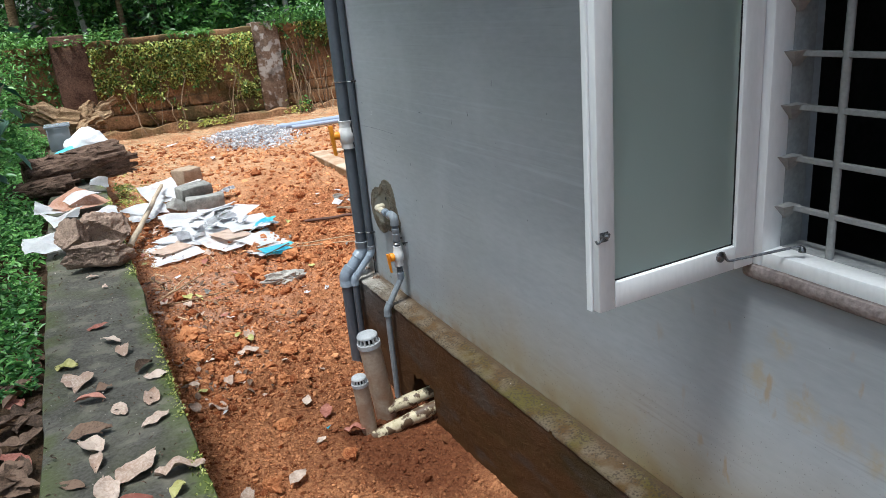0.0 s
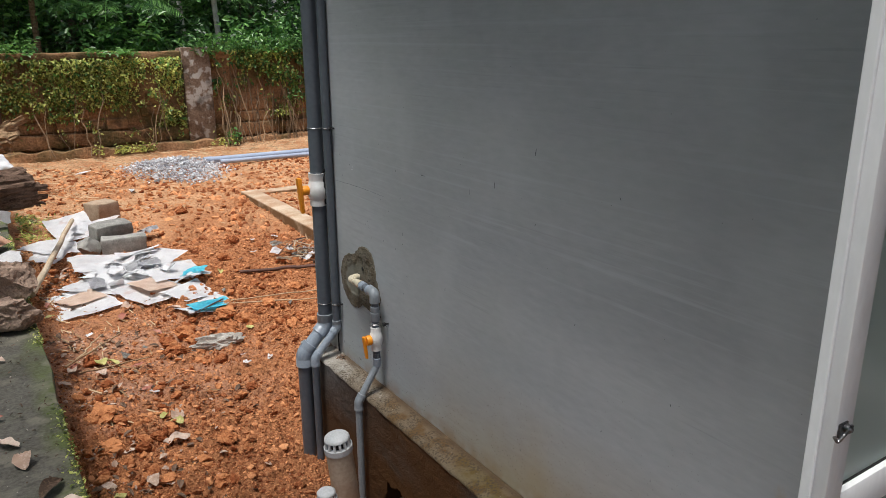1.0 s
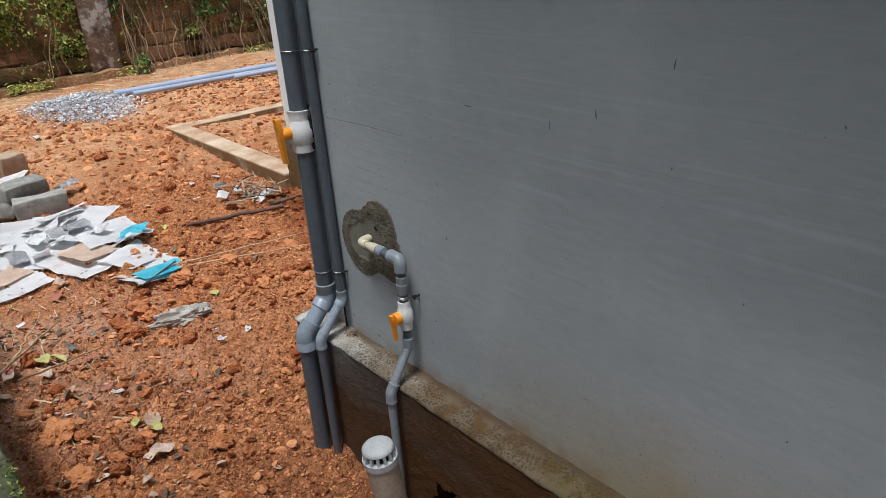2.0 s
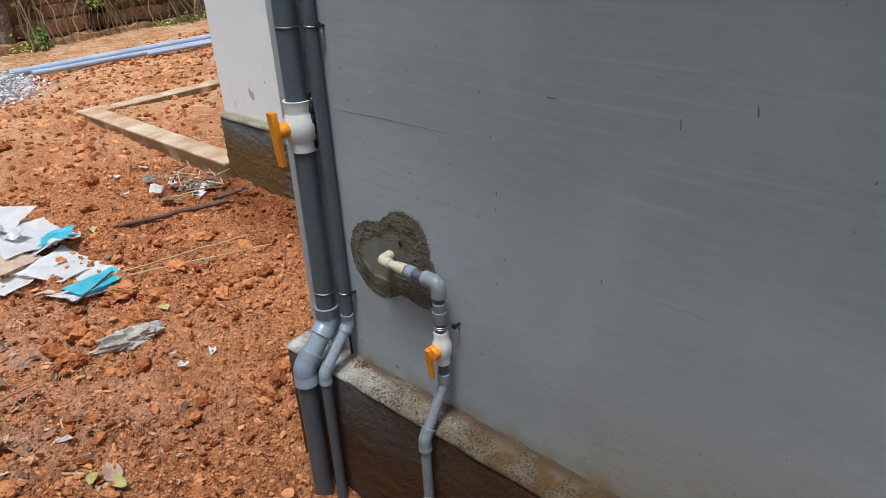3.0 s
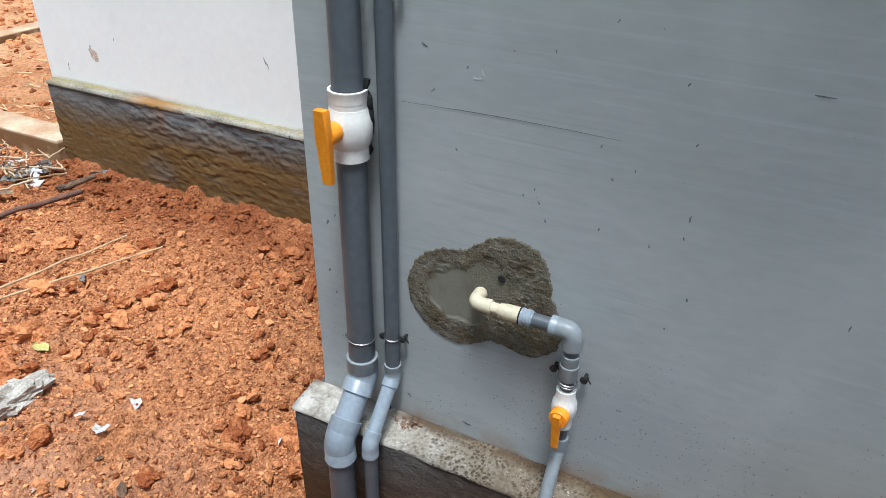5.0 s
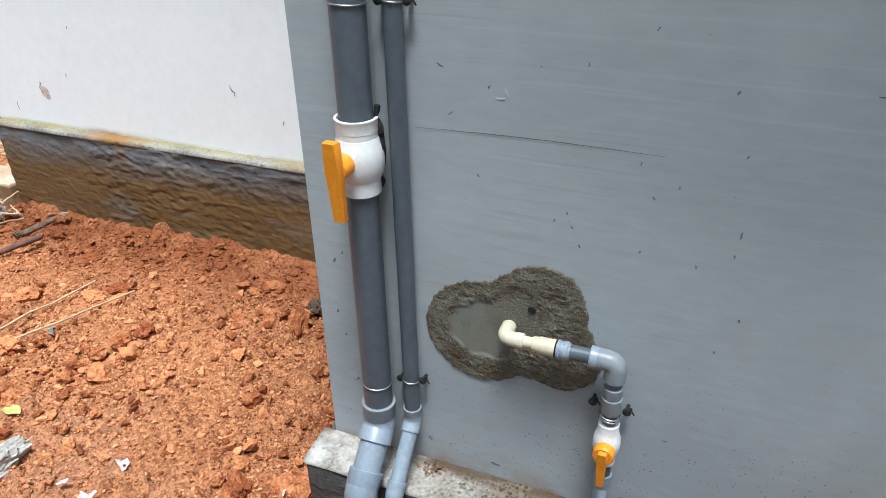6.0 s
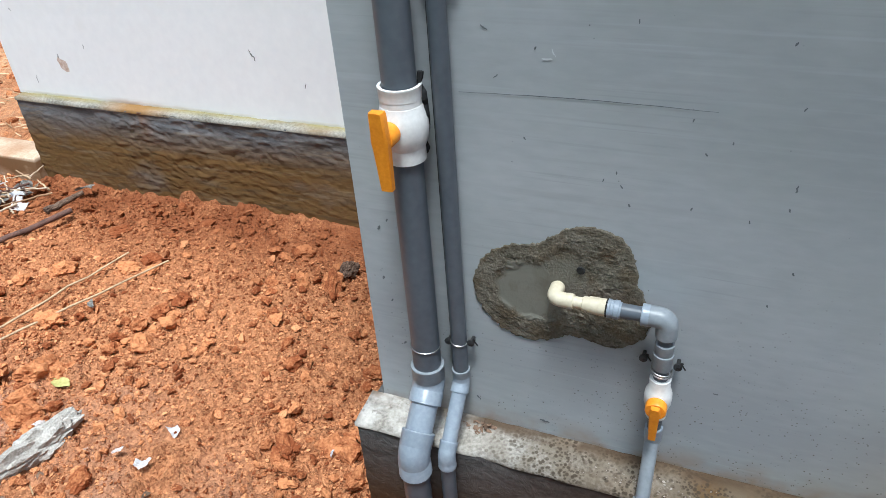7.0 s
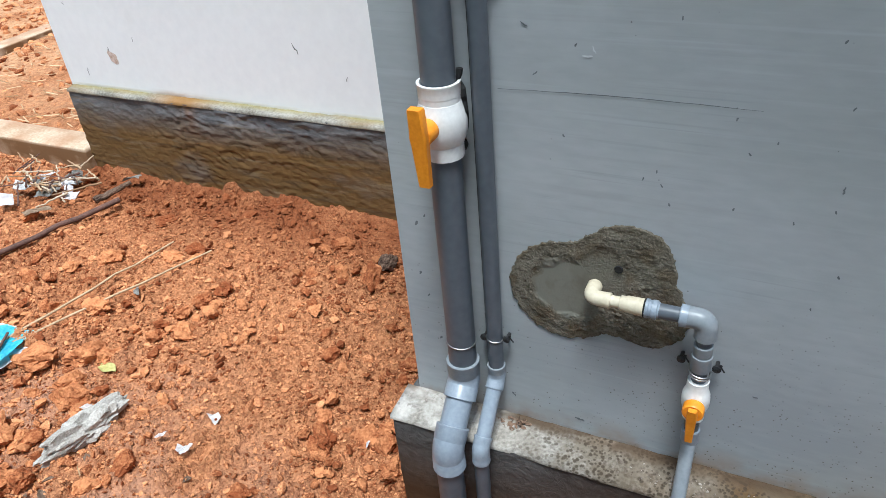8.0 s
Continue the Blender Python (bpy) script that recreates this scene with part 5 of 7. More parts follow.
def vent_pipe(x, y, top, r, label, bottom, lean):
    v = empty("vent_pipe", x, y, bottom)
    v.rotation_euler = (0, -radians(lean), 0)
    tagged(v, label, "vent pipe", "vent pipes beside the plinth")
    h = r * 1.35
    fit_under(v, part("pipe", tube([(x, y, bottom), (x, y, top - h)], r, 32), drain_pvc, smooth=40))
    socket((x, y, bottom + 0.02), (0, 0, 1), r * 2.2, r * 1.1, v, drain_pvc, "pipe_socket")
    cowl = empty("cowl", x, y, top - h)
    fit_under(v, cowl)
    into(cowl, part("collar", lathe([(0, r * 1.0), (0.001, r * 1.08), (h * 0.34, r * 1.08), (h * 0.36, r * 0.95)], (x, y, top - h), (0, 0, 1), 32), cowl_grey, smooth=35))
    # Added black core, painting the shade of the hollow behind the slots.
    into(cowl, part("core", lathe([(0, r * 0.74), (h * 0.5, r * 0.70)], (x, y, top - h + h * 0.34), (0, 0, 1), 24), black_gap, None, "black core standing for the shaded hollow of the slotted cowl", smooth=35))
    for k in range(14):
        q = 6.283185 * k / 14
        bm = bmesh.new()
        c, s = math.cos(q), math.sin(q)
        ring_ = []
        for zz, ro in ((top - h * 0.66, 1.02), (top - h * 0.22, 0.93)):
            for dr, dw in ((0, -1), (0, 1), (-0.18, 1), (-0.18, -1)):
                rr, w = r * (ro + dr), r * 0.085 * dw
                ring_.append(bm.verts.new((x + rr * c - w * s, y + rr * s + w * c, zz)))
        for i in range(4):
            bm.faces.new((ring_[i], ring_[(i + 1) % 4], ring_[4 + (i + 1) % 4], ring_[4 + i]))
        bm.faces.new(ring_[:4]), bm.faces.new(ring_[4:])
        into(cowl, part("rib", bm, cowl_grey))
    into(cowl, part("cap", lathe([(0, r * 0.9), (0.001, r * 0.97), (h * 0.10, r * 0.95), (h * 0.17, r * 0.86), (h * 0.225, r * 0.66), (h * 0.24, r * 0.2)], (x, y, top - h * 0.24), (0, 0, 1), 32), cowl_grey, None, "pale domed cap", smooth=35))
    return v


vent_pipe(-0.242, -0.822, 0.401, 0.0505, "thick beige vent pipe with a pale slotted cowl", -0.25, 6.2)
vent_pipe(-0.378, -0.938, 0.263, 0.0355, "short thin beige vent pipe with a slotted cowl", -0.28, 3.8)
for y0, p1, rr in ((-0.865, (-0.268, -0.850, -0.005), 0.029), (-0.975, (-0.400, -0.975, -0.045), 0.030)):
    st = empty("drain_stub", -0.1, y0, 0.02)
    tagged(st, "soil-stained cream drain pipe coming out of the plinth", "drain pipe", "drain stubs")
    a, b = Vector((0.10, y0 - 0.01, 0.035)), Vector(p1)
    fit_under(st, part("pipe", tube([a, b], rr, 24), stub_pvc, smooth=40))
    d = (b - a).normalized()
    socket(a + d * 0.215, d, 0.075, rr * 1.14, st, stub_pvc, "pipe_socket")

# ---- scuffs and scratches on the walls ----
wall_front, wall_white = bpy.data.objects["wall_front"], bpy.data.objects["wall_white"]


def scuff(wall, x, pts, width, mat, nm="scuff"):
    """A thin irregular mark on a wall that faces -x; pts: pairs of y and z along it."""
    bm = bmesh.new()
    up, lo_ = [], []
    for i, (y, z) in enumerate(pts):
        a, b = pts[max(i - 1, 0)], pts[min(i + 1, len(pts) - 1)]
        d = Vector((b[0] - a[0], b[1] - a[1])).normalized()
        w = width * (0.35 + 0.65 * math.sin(3.14 * (i + 0.5) / len(pts))) * (0.7 + 0.6 * rnd([i], [int(y * 1000)], 5)[0])
        up.append(bm.verts.new((x - 0.0012, y - d[1] * w / 2, z + d[0] * w / 2)))
        lo_.append(bm.verts.new((x - 0.0012, y + d[1] * w / 2, z - d[0] * w / 2)))
    for i in range(len(pts) - 1):
        bm.faces.new((up[i], up[i + 1], lo_[i + 1], lo_[i]))
    return part(nm, bm, mat, wall)


def run(y0, z0, y1, z1, n=8, sag=0.0, wob=0.0):
    return [(y0 + (y1 - y0) * i / n + wob * noise.noise(Vector((i * 0.9, y0 * 9, 1))), z0 + (z1 - z0) * i / n - sag * math.sin(3.14 * i / n) + wob * noise.noise(Vector((i * 0.9, z0 * 9, 7)))) for i in range(n + 1)]


scratch_dark = material("dark_scratch", (0.10, 0.11, 0.12), (0.17, 0.18, 0.19), size=0.05, fine=0.005, rough=0.8, bump=0)
scratch_pale = material("pale_scratch", (0.50, 0.53, 0.55), (0.62, 0.65, 0.66), size=0.05, fine=0.005, rough=0.8, bump=0)
mud = material("dried_mud_smear", (0.40, 0.26, 0.19), (0.72, 0.62, 0.56), size=0.02, fine=0.004, rough=0.9, bump=0.3, depth=0.001)
scuff(wall_front, 0, run(-0.245, 1.242, -0.68, 1.245, 14, -0.004, 0.001), 0.0014, scratch_dark, "hairline_crack")
for y, z, dy, dz, w, m_ in ((-0.395, 1.312, -0.018, 0.0, 0.004, scratch_pale), (-0.412, 1.33, -0.006, -0.014, 0.003, scratch_pale), (-0.29, 1.362, -0.012, -0.008, 0.004, scratch_dark), (-0.31, 1.272, -0.008, 0.008, 0.003, scratch_dark),
                          (-0.40, 0.472, -0.022, -0.004, 0.008, scratch_dark), (-0.05, 0.93, 0.006, -0.01, 0.008, scratch_dark), (-0.045, 0.80, 0.004, -0.008, 0.008, scratch_dark), (-0.06, 0.74, 0.004, -0.006, 0.006, scratch_dark),
                          (-0.07, 0.95, 0.004, -0.006, 0.006, scratch_dark), (-0.08, 0.62, 0.005, -0.006, 0.007, scratch_dark), (-0.815, 1.135, 0.001, -0.014, 0.005, scratch_dark), (-0.25, 0.50, -0.008, -0.01, 0.006, scratch_dark),
                          (-0.95, 1.37, -0.03, 0.0, 0.004, scratch_dark), (-1.1, 1.0, 0.002, -0.012, 0.004, scratch_dark), (-0.75, 0.66, -0.01, 0.0, 0.004, scratch_dark)):
    scuff(wall_front, 0, run(y, z, y + dy, z + dz, 5, 0, 0.002), w * 0.7, m_)
for k, (y, z) in enumerate([(-0.548, 1.383), (-0.386, 1.332), (-0.364, 1.169), (-0.646, 1.231), (-0.71, 1.198), (-0.67, 1.174), (-0.773, 1.361), (-0.81, 1.091), (-0.754, 1.06), (-0.803, 1.264), (-0.555, 1.061), (-0.531, 1.122), (-0.51, 1.105), (-0.539, 1.096), (-0.662, 1.07),
                            (-1.243, 1.371), (-1.373, 1.413), (-0.648, 1.445), (-0.837, 0.97), (-0.809, 0.895), (-1.561, 1.535), (-1.875, 1.454), (-1.566, 1.324), (-1.742, 1.083), (-2.072, 0.992), (-1.861, 0.819), (-2.033, 0.765), (-1.525, 0.591)]):
    scuff(wall_front, 0, run(y, z, y + 0.004 * math.sin(k * 2.3), z - 0.006 - (0.014 if k in (15, 16, 20) else 0.0), 4, 0, 0.001), 0.0028, scratch_dark)
for y, z, dy, dz, w, m_ in ((1.315, 0.755, -0.03, -0.05, 0.008, scratch_dark), (2.50, 0.635, -0.06, -0.055, 0.065, mud), (2.69, 0.535, 0.005, -0.045, 0.007, scratch_dark), (2.29, 0.72, 0.0, -0.02, 0.006, scratch_dark), (2.49, 0.66, -0.01, -0.02, 0.01, scratch_dark),
                          (1.05, 0.62, 0.0, -0.02, 0.006, scratch_dark), (2.2, 0.95, 0.0, -0.015, 0.006, scratch_dark), (2.7, 0.88, 0.0, -0.012, 0.006, scratch_dark)):
    scuff(wall_white, 1.425, run(y, z, y + dy, z + dz, 6, 0, 0.008), w * 0.7, m_)

# ---- yard ----
kerb = part("kerb_beam", worn_box(1.342, 1.545, 2.855, 5.49, -0.3, 0.065, 0.12, 0.006, 2), kerb_concrete, smooth=40)
tagged(kerb, "low buff concrete foundation beam laid in an L", "foundation beam", kind="structure")
part("return_beam", worn_box(1.548, 6.5, 5.29, 5.485, -0.3, 0.061, 0.12, 0.006, 4), kerb_concrete, kerb, smooth=40)


def lying_pipe(a, b, r, label):
    ob = part("plastic_pipe", tube([a, b], r, 20), pvc_blue, smooth=40)
    tagged(ob, label, "pipe", "plastic pipes on the ground")
    bm = tube([Vector(a) - (Vector(b) - Vector(a)).normalized() * 0.001, Vector(a) + (Vector(b) - Vector(a)).normalized() * 0.12], r * 1.12, 20)
    part("bell_end", bm, pvc_blue, ob, smooth=40)
    return ob


lying_pipe((1.60, 8.02, 0.075), (7.4, 7.93, 0.075), 0.05, "long thick blue-grey plastic pipe on the soil")
lying_pipe((1.80, 7.86, 0.06), (7.6, 7.62, 0.06), 0.034, "long thinner blue-grey plastic pipe on the soil")
lying_pipe((3.2, 7.72, 0.055), (7.8, 7.5, 0.055), 0.028, "thin blue-grey plastic pipe on the soil")


def stone_cloud(name, at, size, mat, seed, sub=1, sink=0.3):
    """Many small broken stones as one mesh, one at each place of the array at."""
    g_ = np.random.default_rng(seed)
    n = len(at)
    size_ = size[0] * (size[1] / size[0]) ** (g_.random(n) ** 1.8)
    ang = g_.uniform(0, 6.283, (n, 3))
    c, s = np.cos(ang), np.sin(ang)
    o, z = np.ones(n), np.zeros(n)
    turn = lambda rows_: np.stack([np.stack(q, 1) for q in rows_], 1)  # noqa: E731
    rx = turn([[o, z, z], [z, c[:, 0], -s[:, 0]], [z, s[:, 0], c[:, 0]]])
    rz = turn([[c[:, 2], -s[:, 2], z], [s[:, 2], c[:, 2], z], [z, z, o]])
    m = rz @ rx
    shape = np.stack([o, g_.uniform(0.55, 1, n), g_.uniform(0.4, 0.8, n)], 1)
    vs, fs, count = [], [], 0
    for k in range(8):
        bm = rock_mesh(1, 1, 0.8, seed * 10 + k, sub, 0.35)
        v = np.array([p.co[:] for p in bm.verts])
        f = np.array([[p.index for p in q.verts] for q in bm.faces])
        bm.free()
        mine = np.arange(n) % 8 == k
        p = v[None] * (shape[mine] * size_[mine][:, None])[:, None, :]
        p = np.einsum("nij,nvj->nvi", m[mine], p) + (at[mine] + np.array([0, 0, 1.0]) * (size_[mine] * (0.5 - sink))[:, None])[:, None, :]
        nn = int(mine.sum())
        vs.append(p.reshape(-1, 3))
        fs.append((f[None] + (count + np.arange(nn) * len(v))[:, None, None]).reshape(-1, 3))
        count += nn * len(v)
    return sheet(name, np.concatenate(vs), np.concatenate(fs), mat)


g = np.random.default_rng(50)
q, d = g.uniform(0, 6.283, 4200), np.sqrt(g.random(4200))
hx, hy = 1.10 + 0.50 * d * np.cos(q) + g.normal(0, 0.14, 4200), 7.75 + 1.05 * d * np.sin(q) + g.normal(0, 0.14, 4200)
heap = np.stack([hx, hy, base_height(hx, hy) + 0.17 * np.clip(1 - d, 0, 1) + 0.02], 1)
tagged(stone_cloud("gravel_heap", heap, (0.010, 0.036), gravel_mat, 5), "spread heap of grey crushed stone on the soil", "gravel", kind="stuff")


def strewn(n, x, y, seed, rough):
    """Places on the bare soil, thicker where it is loose."""
    g_ = np.random.default_rng(seed)
    px, py = g_.uniform(*x, n * 2), g_.uniform(*y, n * 2)
    keep = ((px < -0.14) | (py > 0.06)) & (px < 1.33) | (py > 2.9)
    keep &= soft_noise(px, py, 0.75, 21) + 0.6 * soft_noise(px, py, 0.25, 22) > g_.uniform(-1.3, 0.6, n * 2)
    keep &= g_.random(n * 2) > 0.75 * trodden(px, py) * (n < 5000)
    px, py = px[keep][:n], py[keep][:n]
    return np.stack([px, py, (ground_height if rough else base_height)(px, py)], 1)


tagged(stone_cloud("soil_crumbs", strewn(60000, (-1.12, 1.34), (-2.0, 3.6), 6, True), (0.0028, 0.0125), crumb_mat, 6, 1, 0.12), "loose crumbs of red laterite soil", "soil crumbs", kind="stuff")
tagged(stone_cloud("soil_lumps", strewn(9500, (-1.1, 5.0), (3.2, 9.0), 7, False), (0.010, 0.060), crumb_mat, 7), "loose lumps of red laterite in the yard", "soil lumps", kind="stuff")

tagged(stone_cloud("soil_chips", strewn(2800, (-1.12, 1.34), (-2.0, 3.6), 8, True), (0.009, 0.030), crumb_mat, 8, 2, 0.15), "loose chips of red laterite soil", "soil chips", kind="stuff")
g = np.random.default_rng(52)
ly = np.concatenate([g.normal(-0.66, 0.07, 160), g.uniform(-2.6, -0.2, 260)])
lx = np.concatenate([g.uniform(-0.085, -0.006, 160), -0.004 - abs(g.normal(0, 0.02, 260))])
tagged(stone_cloud("ledge_grit", np.stack([np.clip(lx, -0.09, -0.004), ly, np.full(420, LEDGE + 0.008)], 1), (0.0015, 0.005), ledge_grit_mat, 9), "grit and soil crumbs lying on the plinth ledge", "grit", kind="stuff")

g = np.random.default_rng(53)
kx, ky = g.uniform(-1.1, 1.32, 5000), g.uniform(-1.9, 3.8, 5000)
keep = (soft_noise(kx, ky, 0.75, 21) + 0.5 * soft_noise(kx, ky, 0.3, 23) > g.uniform(0.0, 1.3, 5000)) & ((kx < -0.2) | (ky > 0.08))
keep |= ((kx > 0.95) & (ky > 0.2) & (ky < 2.9) & (g.random(5000) < 0.35)) | ((abs(kx - 0.1) < 0.14) & (abs(ky - 0.3) < 0.25)) | ((kx < -0.2) & (kx > -0.5) & (abs(ky - 1.25) < 0.3) & (g.random(5000) < 0.5))
kx, ky = kx[keep][:900], ky[keep][:900]
clod_meshes = []
for k in range(12):
    bm = rock_mesh(1.0, 0.62 + 0.3 * rnd([k], [1], 3)[0], 0.45 + 0.3 * rnd([k], [2], 3)[0], 700 + k, 3, 0.55, 0.0, 0.8)
    bmesh.ops.recalc_face_normals(bm, faces=bm.faces)
    me = bpy.data.meshes.new("soil_clod")
    bm.to_mesh(me)
    bm.free()
    me.materials.append(clod_mat)
    clod_meshes.append(me)
for k, (x, y) in enumerate(zip(kx[:300], ky[:300])):
    ob = new("soil_clod", clod_meshes[k % 12])
    size_ = 0.020 + 0.034 * rnd([k], [7], 9)[0] ** 2.2
    ob.scale = (size_, size_, size_)
    ob.location, ob.rotation_euler = (x, y, on_ground(x, y) + 0.010 + 0.28 * size_), (0.5 * math.sin(k * 3.1), 0.5 * math.cos(k * 5.3), k * 1.7)
    tagged(ob, "small rough red laterite clod lying on the soil", "clod", "small laterite clods")
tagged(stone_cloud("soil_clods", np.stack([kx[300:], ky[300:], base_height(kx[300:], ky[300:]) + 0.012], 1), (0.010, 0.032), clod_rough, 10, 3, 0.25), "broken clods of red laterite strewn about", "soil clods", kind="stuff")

g = np.random.default_rng(54)
dy, dx = np.concatenate([g.normal(-0.262, 0.016, 46), g.normal(-0.10, 0.02, 14)]), np.concatenate([-0.012 - abs(g.normal(0, 0.016, 46)), -0.008 - abs(g.normal(0, 0.01, 14))])
tagged(leaf_sheet("ledge_leaf_bits", np.stack([dx, dy, np.full(60, LEDGE + 0.012)], 1), 0.015, brown_litter, 55, 0.0, 0.6, 0.7), "dark dead leaf bits caught on the ledge behind the pipes", "leaf litter", kind="stuff")

# grit, moss crumbs and bits of twig on the concrete
g = np.random.default_rng(62)
ex, ey = g.uniform(-1.61, -1.18, 700), g.uniform(-2.4, 4.2, 700)
tagged(leaf_sheet("concrete_litter", np.stack([ex, ey, np.full(700, 0.572)], 1), 0.016, brown_litter, 63, 0.0, 0.4, 0.4), "small brown leaf bits on mossy concrete", "leaf litter", kind="stuff")
tagged(stone_cloud("concrete_grit", np.stack([g.uniform(-1.61, -1.18, 600), g.uniform(-2.4, 4.2, 600), np.full(600, 0.566)], 1), (0.002, 0.007), ledge_grit_mat, 64), "grit on mossy concrete", "grit", kind="stuff")

# leaf crumbs and flakes trodden into the soil along the retaining wall
g = np.random.default_rng(57)
fx, fy = -1.1 + abs(g.normal(0, 0.38, 900)), g.uniform(-0.4, 3.4, 900)
keep = (fx < 0.1) & (soft_noise(fx, fy, 0.4, 91) > g.uniform(-0.6, 0.5, 900))
at = np.stack([fx, fy, ground_height(fx, fy) + 0.006], 1)[keep]
tagged(leaf_sheet("leaf_crumbs", at[::2], 0.045, brown_litter, 58, 0.0, 0.6, 0.5), "brown leaf crumbs trodden into the soil", "leaf litter", kind="stuff")
tagged(leaf_sheet("pale_flakes", at[1::2], 0.032, dead_leaf, 59, 0.0, 0.7, 0.5), "pale dry flakes trodden into the soil", "leaf litter", kind="stuff")
g = np.random.default_rng(60)
wx, wy = -1.05 + abs(g.normal(0, 0.16, 1500)), g.uniform(2.6, 6.2, 1500)
keep = soft_noise(wx, wy, 0.45, 93) > g.uniform(-0.1, 0.6, 1500)
tagged(leaf_sheet("low_weeds", np.stack([wx, wy, base_height(wx, wy) + 0.02], 1)[keep], 0.05, leaf_ivy, 61, -0.4, 0.35), "low yellowish weeds beside the retaining wall", "weeds", kind="stuff")

# larger clods, one by one
clod_places = [(0.58, 1.86, 0.065), (0.30, 1.64, 0.06), (0.47, 1.24, 0.05), (0.57, 1.22, 0.045), (-0.10, 1.36, 0.07), (-0.05, 1.42, 0.06), (0.86, 0.70, 0.055), (0.69, 1.62, 0.045), (-0.42, 1.22, 0.05), (-0.36, 1.00, 0.045),
               (-0.30, 1.35, 0.055), (-0.46, 1.36, 0.07), (0.10, 1.40, 0.05), (-0.95, 0.55, 0.08), (-0.98, 0.20, 0.06), (-0.60, -0.25, 0.045), (-0.95, -0.35, 0.06), (-0.75, 0.25, 0.04), (0.45, 0.30, 0.04), (0.20, 0.20, 0.05),
               (0.06, 0.42, 0.055), (0.12, 0.30, 0.045), (0.05, 0.16, 0.05), (1.05, 0.95, 0.05), (0.95, 1.9, 0.05), (0.75, 2.6, 0.06), (0.35, 2.9, 0.06), (0.6, 3.4, 0.07), (0.2, 3.9, 0.07), (0.9, 4.2, 0.08), (-0.9, 1.3, 0.06), (-0.55, 0.75, 0.05),
               (-0.2, 0.55, 0.04), (-0.48, 0.1, 0.05), (-0.72, -0.7, 0.05), (-0.55, -1.1, 0.045), (-0.9, -1.2, 0.05), (0.5, 4.9, 0.08), (1.1, 3.2, 0.06), (-0.25, 0.95, 0.05), (-0.02, 1.63, 0.085), (0.08, 1.46, 0.075), (-0.33, 1.45, 0.085), (-0.44, 1.26, 0.055), (-0.13, 1.28, 0.04), (0.78, 1.55, 0.05), (0.72, 1.50, 0.04)]
for k, (x, y, s) in enumerate(clod_places):
    s *= 1.15
    bm = rock_mesh(s, s * 0.75, s * 0.6, 100 + k, 4, 0.6, 0.0, 0.7)
    ob = part("soil_clod", bm, clod_mat, smooth=25)
    ob.location = (x, y, on_ground(x, y) + s * 0.33)
    ob.rotation_euler = (0.2 * math.sin(k * 3), 0.25 * math.cos(k * 5), k * 1.3)
    tagged(ob, "rough red laterite clod lying on the soil", "clod", "laterite clods")

ob = part("dark_stone", rock_mesh(0.062, 0.045, 0.04, 611, 4, 0.6, 0.0, 0.7), bark, smooth=25)
ob.location = (0.955, 0.68, on_ground(0.955, 0.68) + 0.035)
tagged(ob, "small rough dark brown stone on red soil", "stone")
ob = part("soil_clod", rock_mesh(0.115, 0.04, 0.035, 612, 4, 0.6, 0.0, 0.7), clod_mat, smooth=25)
ob.location, ob.rotation_euler = (0.85, 0.69, on_ground(0.85, 0.69) + 0.035), (0, 0.1, 0.55)
tagged(ob, "long rough red laterite clod lying on the soil", "clod", "laterite clods")

# slab of broken mortar
bm = rock_mesh(0.175, 0.062, 0.055, 317, 4, 0.75, 0.0, 0.6)
ob = part("mortar_rubble", bm, rubble_mat, smooth=20)
ob.location, ob.rotation_euler = (-0.205, 1.165, on_ground(-0.205, 1.165) + 0.04), (0.15, -0.10, -0.30)
tagged(ob, "long broken piece of grey mortar on soil", "rubble")
bm = rock_mesh(0.07, 0.04, 0.02, 318, 3, 0.4)
ob = part("rubble_chip", bm, clod_mat, smooth=25)
ob.location, ob.rotation_euler = (-0.20, 1.23, on_ground(-0.2, 1.23) + 0.03), (0, 0.1, 0.3)
tagged(ob, "flat reddish chip of broken brick on soil", "rubble")


